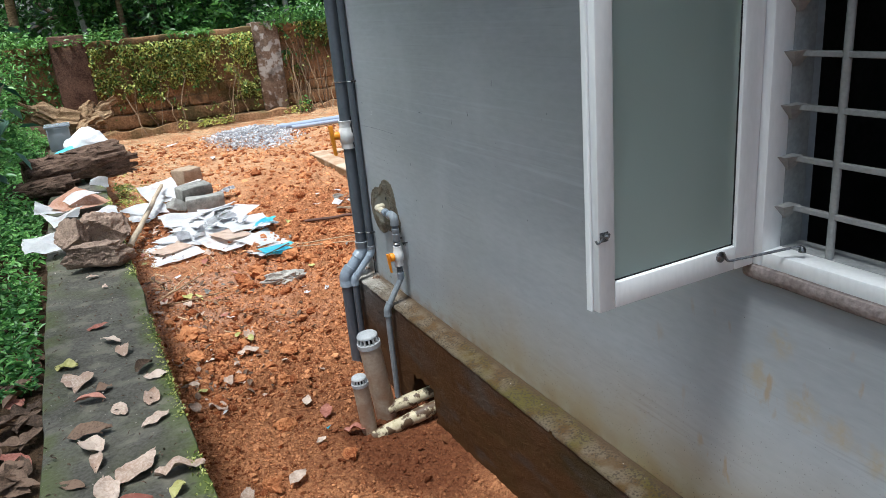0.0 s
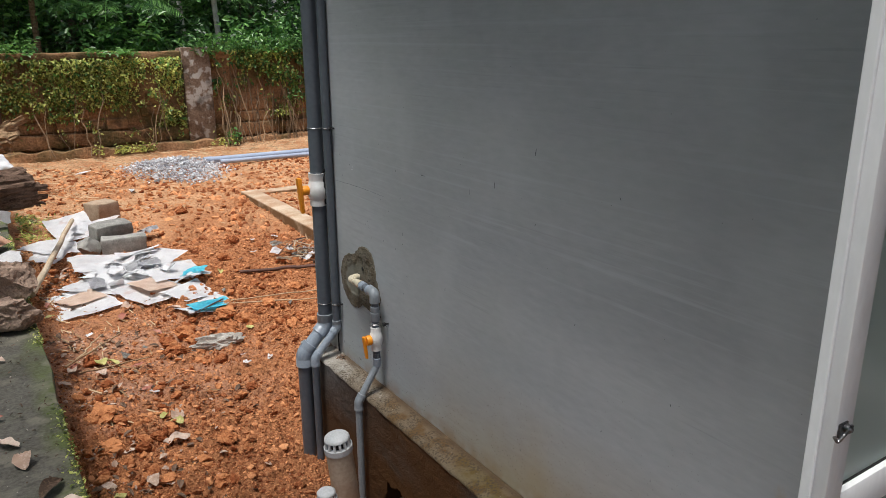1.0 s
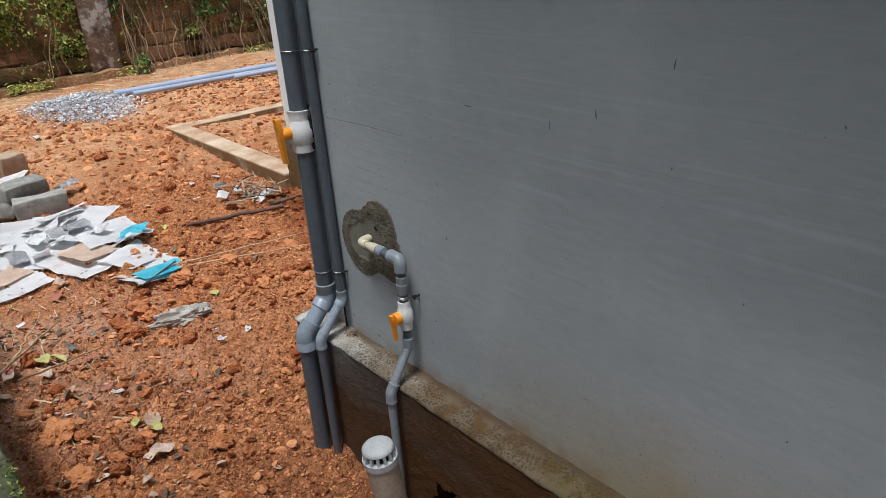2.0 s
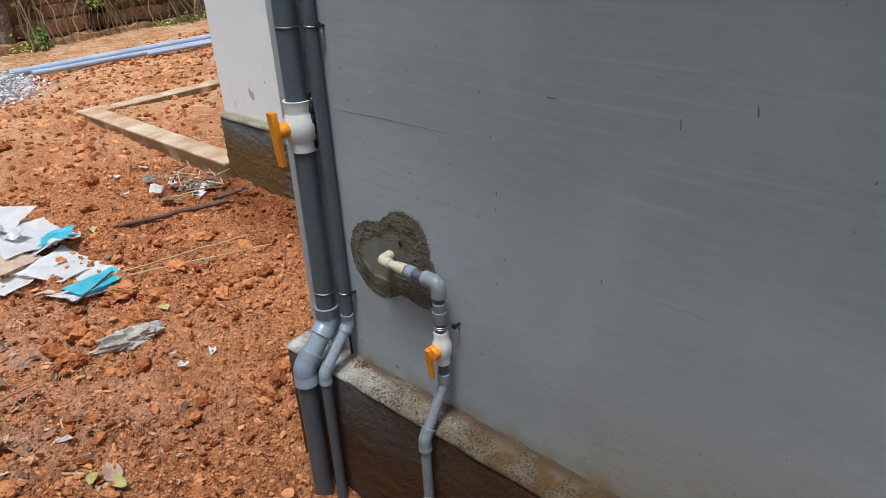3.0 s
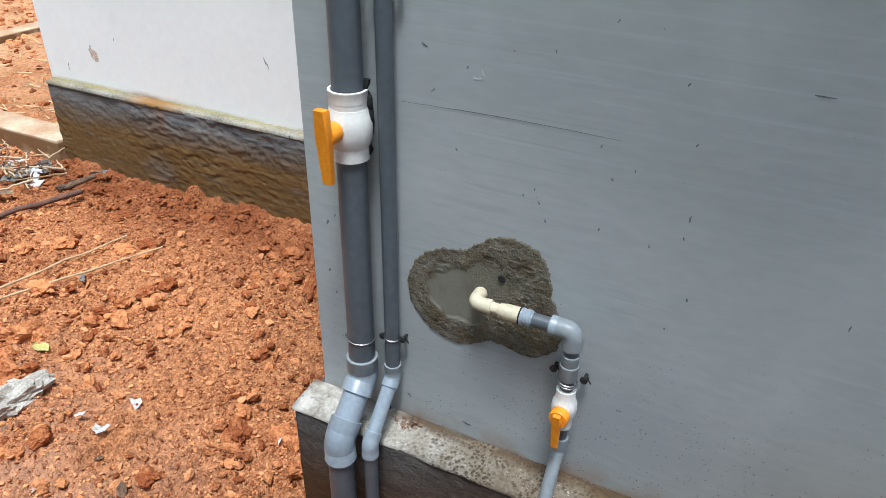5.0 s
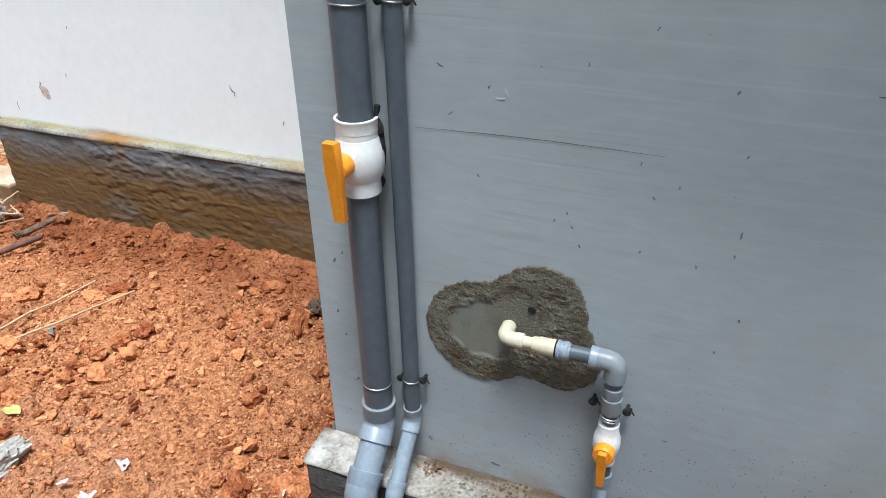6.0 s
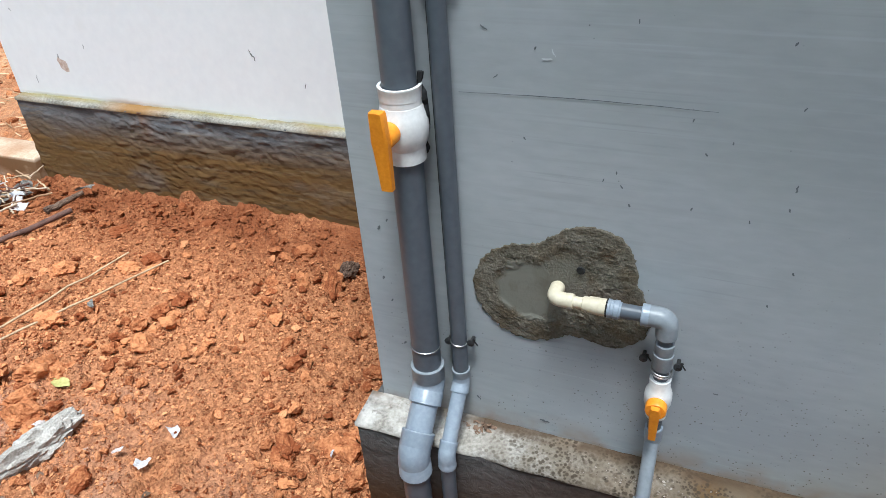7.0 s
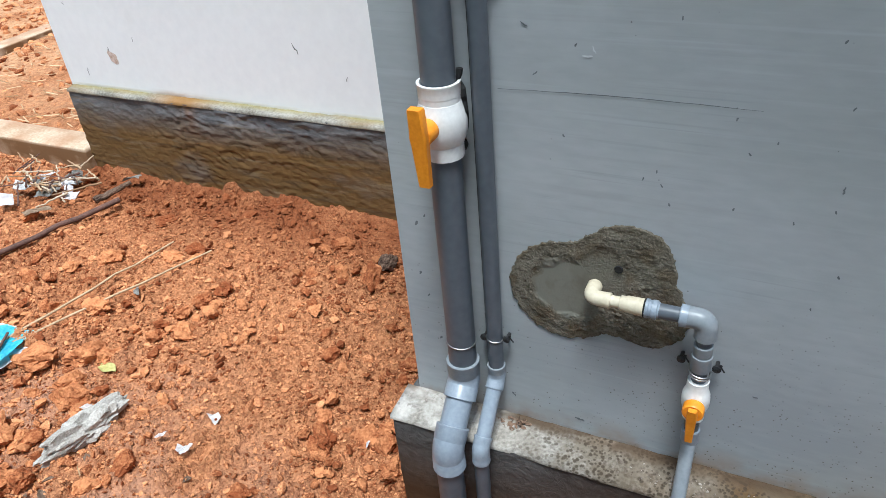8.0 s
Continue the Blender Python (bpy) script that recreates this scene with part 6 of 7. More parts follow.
def crumpled(w, d, seed, lift=0.04, ragged=0.3, n=24):
    """A torn sheet with sharp creases, lying on the ground."""
    bm = bmesh.new()
    rr = random.Random(seed * 7 + 1)
    jut = [(1 - ragged * rr.random(), 1 - ragged * rr.random()) for _ in range(4)]
    folds = [(rr.uniform(0, 3.14), rr.uniform(-0.8, 0.8), rr.uniform(-1, 1)) for _ in range(7)]
    grid, raw = {}, {}
    for i in range(n + 1):
        for j in range(n + 1):
            u, v = 2 * i / n - 1, 2 * j / n - 1
            k = [(1 - u) * (1 - v) / 4, (1 + u) * (1 - v) / 4, (1 + u) * (1 + v) / 4, (1 - u) * (1 + v) / 4]
            x, y = u * sum(q * c[0] for q, c in zip(k, jut)), v * sum(q * c[1] for q, c in zip(k, jut))
            tear = 1 + (0.05 + 0.12 * ragged) * noise.noise(Vector((u * 2.6 + seed, v * 2.6, 0))) + 0.05 * noise.noise(Vector((u * 8 + seed, v * 8, 3)))
            x, y = x * tear, y * tear
            raw[i, j] = sum(m * abs(x * math.cos(q) + y * math.sin(q) - o) for q, o, m in folds) + 0.25 * noise.noise(Vector((x * 2.2, y * 2.2, seed)))
            grid[i, j] = (x * w / 2, y * d / 2)
    lo, hi = min(raw.values()), max(raw.values())
    made = {q: bm.verts.new((x, y, lift * 1.7 * (raw[q] - lo) / (hi - lo) + 0.004)) for q, (x, y) in grid.items()}
    for i in range(n):
        for j in range(n):
            bm.faces.new((made[i, j], made[i + 1, j], made[i + 1, j + 1], made[i, j + 1]))
    bmesh.ops.solidify(bm, geom=bm.faces[:], thickness=0.0015)
    return bm


def litter_sheet(x, y, w, d, turn, seed, mat, label, lift=0.04, up=0.0, name="torn_sheet", category="litter", z=None, ragged=0.3):
    ob = part(name, crumpled(w, d, seed, lift, ragged), mat, smooth=10)
    ob.location = (x, y, (on_ground(x, y) if z is None else z) + 0.012 + up)
    ob.rotation_euler = (0, 0, turn)
    return tagged(ob, label, category, "torn sheets")


white_label = "torn dirty white plastic sheet crumpled on soil"
for k, (x, y, w, d, turn, lift, up) in enumerate([(-0.84, 2.42, 0.52, 0.52, 0.3, 0.02, 0.0), (-0.62, 2.75, 0.50, 0.52, 1.0, 0.04, 0.01), (-0.45, 2.85, 0.60, 0.50, 2.0, 0.05, 0.02), (-0.25, 2.95, 0.52, 0.46, 0.7, 0.05, 0.03),
                                                  (-0.36, 2.40, 0.42, 0.66, 0.4, 0.03, 0.01), (-0.12, 2.62, 0.48, 0.46, 1.7, 0.04, 0.01), (-0.55, 3.10, 0.52, 0.40, 0.1, 0.06, 0.02), (-0.80, 4.05, 0.52, 0.60, 0.5, 0.05, 0.0),
                                                  (-0.62, 4.60, 0.42, 0.80, 0.1, 0.07, 0.02), (-0.92, 3.80, 0.36, 0.4, 0.9, 0.03, 0.0), (-0.42, 4.45, 0.40, 0.40, 0.9, 0.07, 0.02), (-0.12, 2.14, 0.34, 0.36, 0.4, 0.03, 0.0)]):
    litter_sheet(x, y, w, d, turn, 20 + k, paper, white_label, lift, up, ragged=0.22)
for k in range(4):
    ob = litter_sheet(-0.42 + 0.05 * k, 2.98 + 0.03 * k, 0.42, 0.10, 0.15 + 0.1 * k, 50 + k, paper, "folded strip of white packaging in the heap", 0.02, 0.06 + 0.018 * k, "packaging_strip")
bag = litter_sheet(-0.11, 1.84, 0.40, 0.34, 0.25, 60, paper, "white and turquoise plastic bag flattened on soil", 0.03, 0.0, "plastic_bag", "bag", ragged=0.15)
blue = part("printed_panel", crumpled(0.31, 0.16, 61, 0.02, 0.12), blue_print, bag, "turquoise printed panel", smooth=35)
blue.location = (0.02, -0.07, 0.024)
bag2 = litter_sheet(-0.04, 2.36, 0.26, 0.30, 0.9, 62, paper, "white and turquoise plastic bag in the heap", 0.06, 0.02, "plastic_bag", "bag")
blue = part("printed_panel", crumpled(0.18, 0.22, 63, 0.04, 0.4), blue_print, bag2, "turquoise printed panel", smooth=35)
blue.location = (0.0, 0.0, 0.035)
litter_sheet(-0.04, 3.95, 0.18, 0.20, 0.3, 64, grey_film, "crumpled pale grey plastic film beside blocks", 0.06, 0.02, "plastic_film")
litter_sheet(-0.80, 2.48, 0.34, 0.24, 0.5, 66, peach_card, "stained peach card lying on white sheet", 0.012, 0.025, "card")

litter_sheet(-0.34, 2.40, 0.26, 0.40, 0.4, 67, peach_card, "stained peach card on white sheets", 0.02, 0.045, "card")
r = random.Random(71)
for k in range(15):
    x, y = -0.42 + r.uniform(-0.30, 0.36), 2.78 + r.uniform(-0.34, 0.30)
    litter_sheet(x, y, r.uniform(0.14, 0.28), r.uniform(0.10, 0.20), r.uniform(0, 3.1), 900 + k, (paper, paper, grey_film, paper)[k % 4], ("crumpled scrap of white packaging in the heap", "crumpled scrap of white packaging in the heap", "crumpled grey plastic film in the heap", "crumpled scrap of white packaging in the heap")[k % 4], r.uniform(0.02, 0.045), 0.035 + 0.004 * k, "crumpled_scrap", ragged=0.5)
# blocks on the heap


def block(x, y, sx, sy, sz, turn, mat, label, seed, up=0.0, tilt=0.0, name="concrete_block"):
    bm = box(-sx / 2, sx / 2, -sy / 2, sy / 2, 0, sz, 0.012)
    bmesh.ops.subdivide_edges(bm, edges=bm.edges[:], cuts=3, use_grid_fill=True)
    for v in bm.verts:
        v.co += 0.010 * Vector([noise.noise(v.co * 14 + Vector((seed, k_, 0))) for k_ in (0, 5, 9)]) + 0.014 * Vector([noise.noise(v.co * 5 + Vector((seed, k_, 3))) for k_ in (0, 5, 9)])
    ob = part(name, bm, mat, smooth=35)
    ob.location, ob.rotation_euler = (x, y, on_ground(x, y) + up), (tilt, 0, turn)
    return tagged(ob, label, "block")


block(-0.32, 3.52, 0.36, 0.17, 0.15, -0.10, block_mat, "grey concrete block on white plastic sheets", 1, 0.03)
block(-0.38, 3.75, 0.34, 0.16, 0.13, 0.35, block_mat, "grey broken concrete block leaning on another", 2, 0.14, 0.15)
ob = part("broken_stone", rock_mesh(0.12, 0.12, 0.11, 402, 4, 0.2), block_mat, smooth=25)
ob.location = (-0.58, 3.62, on_ground(-0.58, 3.62) + 0.10)
tagged(ob, "rounded grey stone beside concrete blocks", "stone")
block(-0.26, 5.05, 0.26, 0.22, 0.22, 0.5, brick_mat, "dusty buff laterite brick standing on soil", 3, 0.0, 0.0, "laterite_brick")


def stick(name, pts, r0, r1, mat, label, category="stick"):
    n = len(pts)
    bm = tube(pts, [r0 + (r1 - r0) * i / (n - 1) for i in range(n)], 8)
    return tagged(part(name, bm, mat, smooth=60), label, category)


def wobbly(a, b, amp, seed, n=9):
    a, b = Vector(a), Vector(b)
    return [a.lerp(b, i / (n - 1)) + amp * math.sin(3.14 * i / (n - 1)) * Vector((noise.noise(Vector((seed, i * 0.7, 0))), noise.noise(Vector((seed, i * 0.7, 5))), 0.4 * noise.noise(Vector((seed, i * 0.7, 9))))) for i in range(n)]


stick("pole", wobbly((-1.11, 2.35, 0.17), (-0.60, 4.55, 0.17), 0.03, 3), 0.024, 0.020, pole_mat, "pale barked stick leaning on the retaining wall")
stick("metal_rod", wobbly((0.19, 2.48, 0.045), (0.98, 2.22, 0.05), 0.03, 5), 0.012, 0.015, rod_mat, "rusty dark rod lying on red soil", "rod")
stick("stick", wobbly((-0.02, 1.80, 0.06), (0.76, 1.66, 0.05), 0.02, 7), 0.0055, 0.004, stick_mat, "long thin dry stalk on red soil")
stick("stick", wobbly((0.0, 1.76, 0.055), (0.76, 1.44, 0.05), 0.02, 9), 0.0055, 0.004, stick_mat, "long thin dry stalk on red soil")
stick("stick", wobbly((-0.24, 1.63, 0.07), (0.02, 1.80, 0.075), 0.01, 11), 0.005, 0.005, rod_mat, "dark thin stick across a plastic bag")
stick("stick", wobbly((-1.05, 1.15, 0.09), (-0.70, 1.55, 0.07), 0.02, 13), 0.007, 0.004, stick_mat, "bent brown twig on red soil")
stick("stick", wobbly((-1.00, 1.02, 0.09), (-0.62, 1.10, 0.06), 0.03, 15), 0.006, 0.004, stick_mat, "bent brown twig on red soil")
stick("stick", wobbly((-0.98, 1.25, 0.08), (-0.80, 1.62, 0.06), 0.03, 17), 0.006, 0.003, stick_mat, "bent brown twig on red soil")

# debris by the foundation beam
r = random.Random(12)
for k in range(44):
    x, y, q, L = 1.02 + r.gauss(0, 0.11), 2.82 + r.gauss(0, 0.16), r.uniform(0, 3.14), r.uniform(0.06, 0.26)
    z = 0.03 + 0.05 * r.random()
    a, b = (x - L * math.cos(q) / 2, y - L * math.sin(q) / 2, z), (x + L * math.cos(q) / 2, y + L * math.sin(q) / 2, z + r.uniform(-0.02, 0.03))
    stick("twig", wobbly(a, b, 0.015, 20 + k), r.uniform(0.003, 0.007), 0.003, (stick_mat, pole_mat, rod_mat)[k % 3], "short dry twig in a debris heap", "twig")["group"] = "debris twigs"
for k in range(18):
    x, y = 1.0 + r.gauss(0, 0.13), 2.80 + r.gauss(0, 0.16)
    litter_sheet(x, y, r.uniform(0.07, 0.15), r.uniform(0.04, 0.10), r.uniform(0, 3), 80 + k, (paper, block_mat, paper, brick_mat, block_mat)[k % 5], "scrap of torn packaging in a debris heap", 0.02, 0.02 + 0.02 * r.random(), "scrap")
stick("debris_bark", wobbly((0.92, 2.32, 0.06), (1.10, 2.25, 0.08), 0.03, 45), 0.02, 0.012, bark, "dark frayed bark piece on red soil", "bark")

# small pale scraps on the soil
for k, (x, y, w, d, mat_, what) in enumerate([(-0.15, 0.80, 0.085, 0.065, paper, "small torn white paper scrap on soil"), (-0.01, 0.78, 0.05, 0.075, paper, "small torn white paper scrap on soil"), (-0.13, 0.90, 0.045, 0.035, paper, "small pale scrap on soil"),
                                              (0.09, 0.27, 0.025, 0.02, paper, "tiny white scrap on soil"), (-0.13, 1.25, 0.03, 0.04, paper, "tiny white scrap on soil"), (-0.68, 0.72, 0.10, 0.07, paper, "crumpled white paper scrap on soil"),
                                              (0.24, 5.25, 0.12, 0.08, paper, "white scrap on red soil"), (0.27, 6.32, 0.07, 0.24, paper, "white strip on red soil"), (-0.02, 8.4, 0.30, 0.14, paper, "white plastic scrap near the wall"),
                                              (0.76, 3.36, 0.16, 0.06, paper, "white strip on red soil"), (1.02, 3.5, 0.09, 0.07, paper, "white scrap on red soil"), (0.62, 2.95, 0.12, 0.05, paper, "white strip on red soil"),
                                              (-0.56, -0.86, 0.075, 0.03, blue_print, "dull green-blue scrap on soil"), (-0.95, -0.49, 0.06, 0.03, paper, "small white scrap on soil"), (-0.86, 1.75, 0.07, 0.05, paper, "small white scrap on soil"),
                                              (-0.55, 1.62, 0.08, 0.05, pink_sheet, "small pinkish scrap on soil"), (-0.72, 1.30, 0.08, 0.06, block_mat, "small grey scrap on soil"), (-0.6, 1.35, 0.06, 0.05, block_mat, "small grey scrap on soil"),
                                              (0.42, 1.55, 0.06, 0.04, block_mat, "small grey plastic scrap on soil"), (0.10, 2.05, 0.07, 0.04, block_mat, "small grey plastic scrap on soil"), (0.45, 2.75, 0.06, 0.05, block_mat, "small grey scrap on soil")]):
    litter_sheet(x, y, w, d, k * 0.9, 120 + k, mat_, what, 0.012, 0.010, "scrap", ragged=0.75)

# ---- on the retaining wall ----
STRIP = 0.566


def fallen_leaf(w, L, seed, curl):
    bm = bmesh.new()
    n = 10
    rows_ = []
    for i in range(n + 1):
        s = i / n
        half = w * 0.5 * math.sin(math.pi * min(1, 0.03 + 0.955 * s ** 0.85)) ** 0.85
        z0 = curl * L * (0.5 - 2 * (s - 0.5) ** 2) * 0.4 + 0.006
        row_ = []
        for t in (-1, -0.6, -0.2, 0.2, 0.6, 1):
            rag = 1 + 0.30 * noise.noise(Vector((s * 4, t, seed * 3.3)))
            z = z0 + abs(t) ** 1.5 * half * curl * (1.5 if t > 0 else 0.5) + (0.010 + 0.008 * (seed % 3)) * noise.noise(Vector((s * 4.5, t * 1.8, seed + 0.5)))
            row_.append(bm.verts.new((L * (s - 0.5) + 0.012 * noise.noise(Vector((t * 2, s, seed))), half * t * rag, max(z, 0.001))))
        rows_.append(row_)
    for r0, r1 in zip(rows_, rows_[1:]):
        for i in range(5):
            bm.faces.new((r0[i], r0[i + 1], r1[i + 1], r1[i]))
    return bm


leaf_kinds = []
for k in range(6):
    leaf_kinds.append([fallen_leaf(0.066 + 0.016 * (k % 3), 0.135 + 0.03 * (k % 2), k, 0.10 + 0.14 * (k % 4)), None])
leaf_meshes = []
for k, (bm, _) in enumerate(leaf_kinds):
    bmesh.ops.recalc_face_normals(bm, faces=bm.faces)
    for f in bm.faces:
        f.smooth = True
    for j, m in enumerate((dead_leaf, red_leaf, yellow_leaf, brown_litter)):
        me = bpy.data.meshes.new("fallen_leaf")
        bm.to_mesh(me)
        me.materials.append(m)
        leaf_meshes.append((k, j, me))
    bm.free()


def drop_leaf(x, y, z, turn, k, j, scale=1.0):
    me = next(m for a, b, m in leaf_meshes if (a, b) == (k % 6, j))
    ob = new("fallen_leaf", me)
    ob.location, ob.rotation_euler, ob.scale = (x, y, z), (0.15 * math.sin(k * 7 + x * 9), 0.15 * math.cos(k * 3 + y * 9), turn), (scale, scale, scale)
    what = ("curled dry brown leaf fallen on mossy concrete", "reddish fallen leaf lying on mossy concrete", "yellowish fallen leaf lying on mossy concrete", "dark brown dead leaf in the litter")[j] if z > 0.3 else ("dry brown leaf fallen on red soil", "reddish fallen leaf on red soil", "yellow leaf fallen on red soil")[j]
    return tagged(ob, what, "leaf", "fallen leaves")


for k, (x, y, j, s) in enumerate([(-1.39, -0.35, 1, 1.0), (-1.35, -0.55, 0, 0.9), (-1.31, -0.70, 0, 0.9), (-1.25, -0.91, 0, 1.0), (-1.22, -1.01, 0, 1.0), (-1.52, -0.71, 2, 0.9), (-1.51, -0.86, 0, 1.4), (-1.47, -0.90, 0, 1.2), (-1.40, -1.01, 1, 0.7),
                                  (-1.45, -1.07, 1, 1.0), (-1.36, -1.21, 0, 0.9), (-1.25, -1.18, 0, 0.9), (-1.26, -1.35, 0, 1.2), (-1.46, -1.31, 0, 1.3), (-1.46, -1.41, 0, 1.2), (-1.45, -1.52, 0, 0.9), (-1.34, -1.62, 0, 1.7), (-1.23, -1.70, 0, 1.3),
                                  (-1.52, -1.60, 1, 1.1), (-1.43, -1.69, 0, 1.3), (-1.25, -1.80, 2, 0.7), (-1.38, -1.82, 1, 1.2), (-1.50, -1.9, 0, 1.2), (-1.3, -2.1, 0, 1.2), (-1.45, -2.2, 1, 1.1), (-1.38, 0.42, 0, 0.6), (-1.33, 0.2, 0, 0.4)]):
    drop_leaf(x, y, STRIP, k * 2.4, k, 3 if k % 5 == 3 else j, s * 0.66)
r = random.Random(31)
for k in range(46):
    x, y = (r.uniform(-1.1, -0.45), r.uniform(-1.7, 2.2)) if k % 3 else (r.uniform(-1.1, 0.4), r.uniform(0.6, 3.5))
    drop_leaf(x, y, on_ground(x, y) + 0.025, r.uniform(0, 6), k, (0, 0, 1, 0, 2)[k % 5], r.uniform(0.4, 0.75))
for k in range(150):
    x, y = r.uniform(-2.1, -1.65), r.uniform(-2.0, 0.4)
    drop_leaf(x, y, on_ground(x, y) + 0.03, r.uniform(0, 6), k, 3 if k % 4 else 1, r.uniform(0.45, 0.95))


def slab_stone(x, y, sx, sy, sz, turn, seed, label, tilt=0.0):
    """A split stone: broken along flat faces, roughened."""
    bm = rock_mesh(sx * 0.74, sy * 0.74, sz * 0.74, seed, 5, 0.32, 0.62)
    low = min(v.co.z for v in bm.verts)
    ob = part("field_stone", bm, stone_mat, smooth=22)
    ob.location, ob.rotation_euler = (x, y, STRIP - 0.006 - low), (tilt, 0, turn)
    return tagged(ob, label, "stone", "stones on the retaining wall")


slab_stone(-1.335, 0.60, 0.33, 0.19, 0.16, 0.34, 33, "long flat brown stone on the mossy concrete")
slab_stone(-1.43, 0.90, 0.17, 0.17, 0.21, 0.6, 35, "angular brown stone on the mossy concrete")
slab_stone(-1.27, 0.98, 0.22, 0.19, 0.20, 0.3, 39, "reddish brown stone on the mossy concrete")
for x, y, w, d, m_, what, up in ((-1.56, 1.02, 0.22, 0.30, paper, "crumpled white plastic under stones", 0.0), (-1.30, 1.40, 0.34, 0.30, paper, "crumpled white plastic behind stones", 0.03), (-1.37, 2.10, 0.30, 0.36, pink_sheet, "white and orange printed packet", 0.02),
                                (-1.50, 1.74, 0.24, 0.26, paper, "grey-white crumpled plastic sheet", 0.0), (-1.54, 2.05, 0.20, 0.30, paper, "grey-white crumpled plastic sheet", 0.0), (-1.22, 2.75, 0.16, 0.12, paper, "small white scrap of plastic", 0.0)):
    litter_sheet(x, y, w, d, x * 5, int(y * 100), m_, what + " on the retaining wall", 0.07, up, "packet" if m_ is pink_sheet else "torn_sheet", "litter", STRIP)
litter_sheet(-1.37, 2.10, 0.24, 0.22, 0.4, 777, paper, "white torn top of a packet on the retaining wall", 0.03, 0.075, "torn_sheet", "litter", STRIP)


def log_mesh(a, b, r0, r1, seed, n=60, seg=48, flake=0.16):
    a, b = Vector(a), Vector(b)
    t = (b - a).normalized()
    s = t.orthogonal().normalized()
    u = t.cross(s)
    bm = bmesh.new()
    rings = []
    for i in range(n + 1):
        f = i / n
        c = a.lerp(b, f) + 0.03 * Vector((noise.noise(Vector((f * 3, seed, 0))), noise.noise(Vector((f * 3, seed, 4))), 0))
        ring = []
        for k in range(seg):
            q = 6.283185 * k / seg
            rr = r0 + (r1 - r0) * f
            p = Vector((math.cos(q) * 3.2, math.sin(q) * 3.2, f * 3.0 + seed))
            rr *= 1 + flake * 1.4 * noise.noise(p * 0.5) + flake * abs(noise.noise(Vector((p.x * 2, p.y * 2, f * 2.2 + seed)))) + flake * 0.5 * noise.noise(Vector((p.x * 4, p.y * 4, f * 8)))
            if i in (0, n):
                rr *= 0.75
            ring.append(bm.verts.new(c + rr * (math.cos(q) * s + math.sin(q) * u)))
        rings.append(ring)
    for r0_, r1_ in zip(rings, rings[1:]):
        for k in range(seg):
            bm.faces.new((r0_[k], r0_[(k + 1) % seg], r1_[(k + 1) % seg], r1_[k]))
    bm.faces.new(rings[0]), bm.faces.new(rings[-1])
    return bm


def flaky_log(a, b, r0, r1, seed, flakes, label):
    """A rotten log: a ragged core wrapped in splintered strips of bark."""
    a, b = Vector(a), Vector(b)
    ob = part("rotten_log", log_mesh(a, b, r0, r1, seed, 70, 48, 0.3), bark, smooth=40)
    tagged(ob, label, "log")
    rr = random.Random(seed)
    t = (b - a).normalized()
    s = t.orthogonal().normalized()
    u = t.cross(s)
    for k in range(flakes):
        bm = bmesh.new()
        q, f0 = rr.uniform(0, 6.283), rr.uniform(-0.06, 0.75)
        f1 = min(f0 + rr.uniform(0.2, 0.5), 1.07)
        w, twist, lift = rr.uniform(0.012, 0.035), rr.uniform(-0.5, 0.5), rr.uniform(0.0, 0.035)
        prev = None
        n = 9
        for i in range(n + 1):
            e = i / n
            f = f0 + (f1 - f0) * e
            qq = q + twist * e
            rad = (r0 + (r1 - r0) * f) * (1.02 + 0.08 * noise.noise(Vector((k, i * 0.8, 2)))) + lift * (2 * e - 1) ** 2
            out = math.cos(qq) * s + math.sin(qq) * u
            side = -math.sin(qq) * s + math.cos(qq) * u
            ww = w * (0.25 + math.sin(3.14 * min(max(e, 0.04), 0.96)) ** 0.5) * (1 + 0.4 * noise.noise(Vector((k * 3, i, 5))))
            c = a.lerp(b, f) + out * rad
            ring = [bm.verts.new(c + side * ww), bm.verts.new(c + out * 0.010), bm.verts.new(c - side * ww), bm.verts.new(c - out * 0.012)]
            if prev:
                for m in range(4):
                    bm.faces.new((prev[m], prev[(m + 1) % 4], ring[(m + 1) % 4], ring[m]))
            else:
                bm.faces.new(ring)
            prev = ring
        bm.faces.new(prev)
        part("bark_strip", bm, bark, ob, smooth=40)
    return ob


flaky_log((-1.75, 3.20, STRIP + 0.13), (-0.95, 3.46, STRIP + 0.15), 0.11, 0.125, 2, 70, "dark rotten log with flaking bark across the retaining wall")
flaky_log((-2.05, 2.92, STRIP + 0.05), (-1.40, 3.00, STRIP + 0.06), 0.06, 0.075, 7, 30, "short dark rotten log beside a larger one")

# root wood, box and sack behind the log
root = empty("root_wood", -1.22, 6.6, STRIP)
tagged(root, "bleached brown root stump with forked limbs", "root stump")
r = random.Random(4)
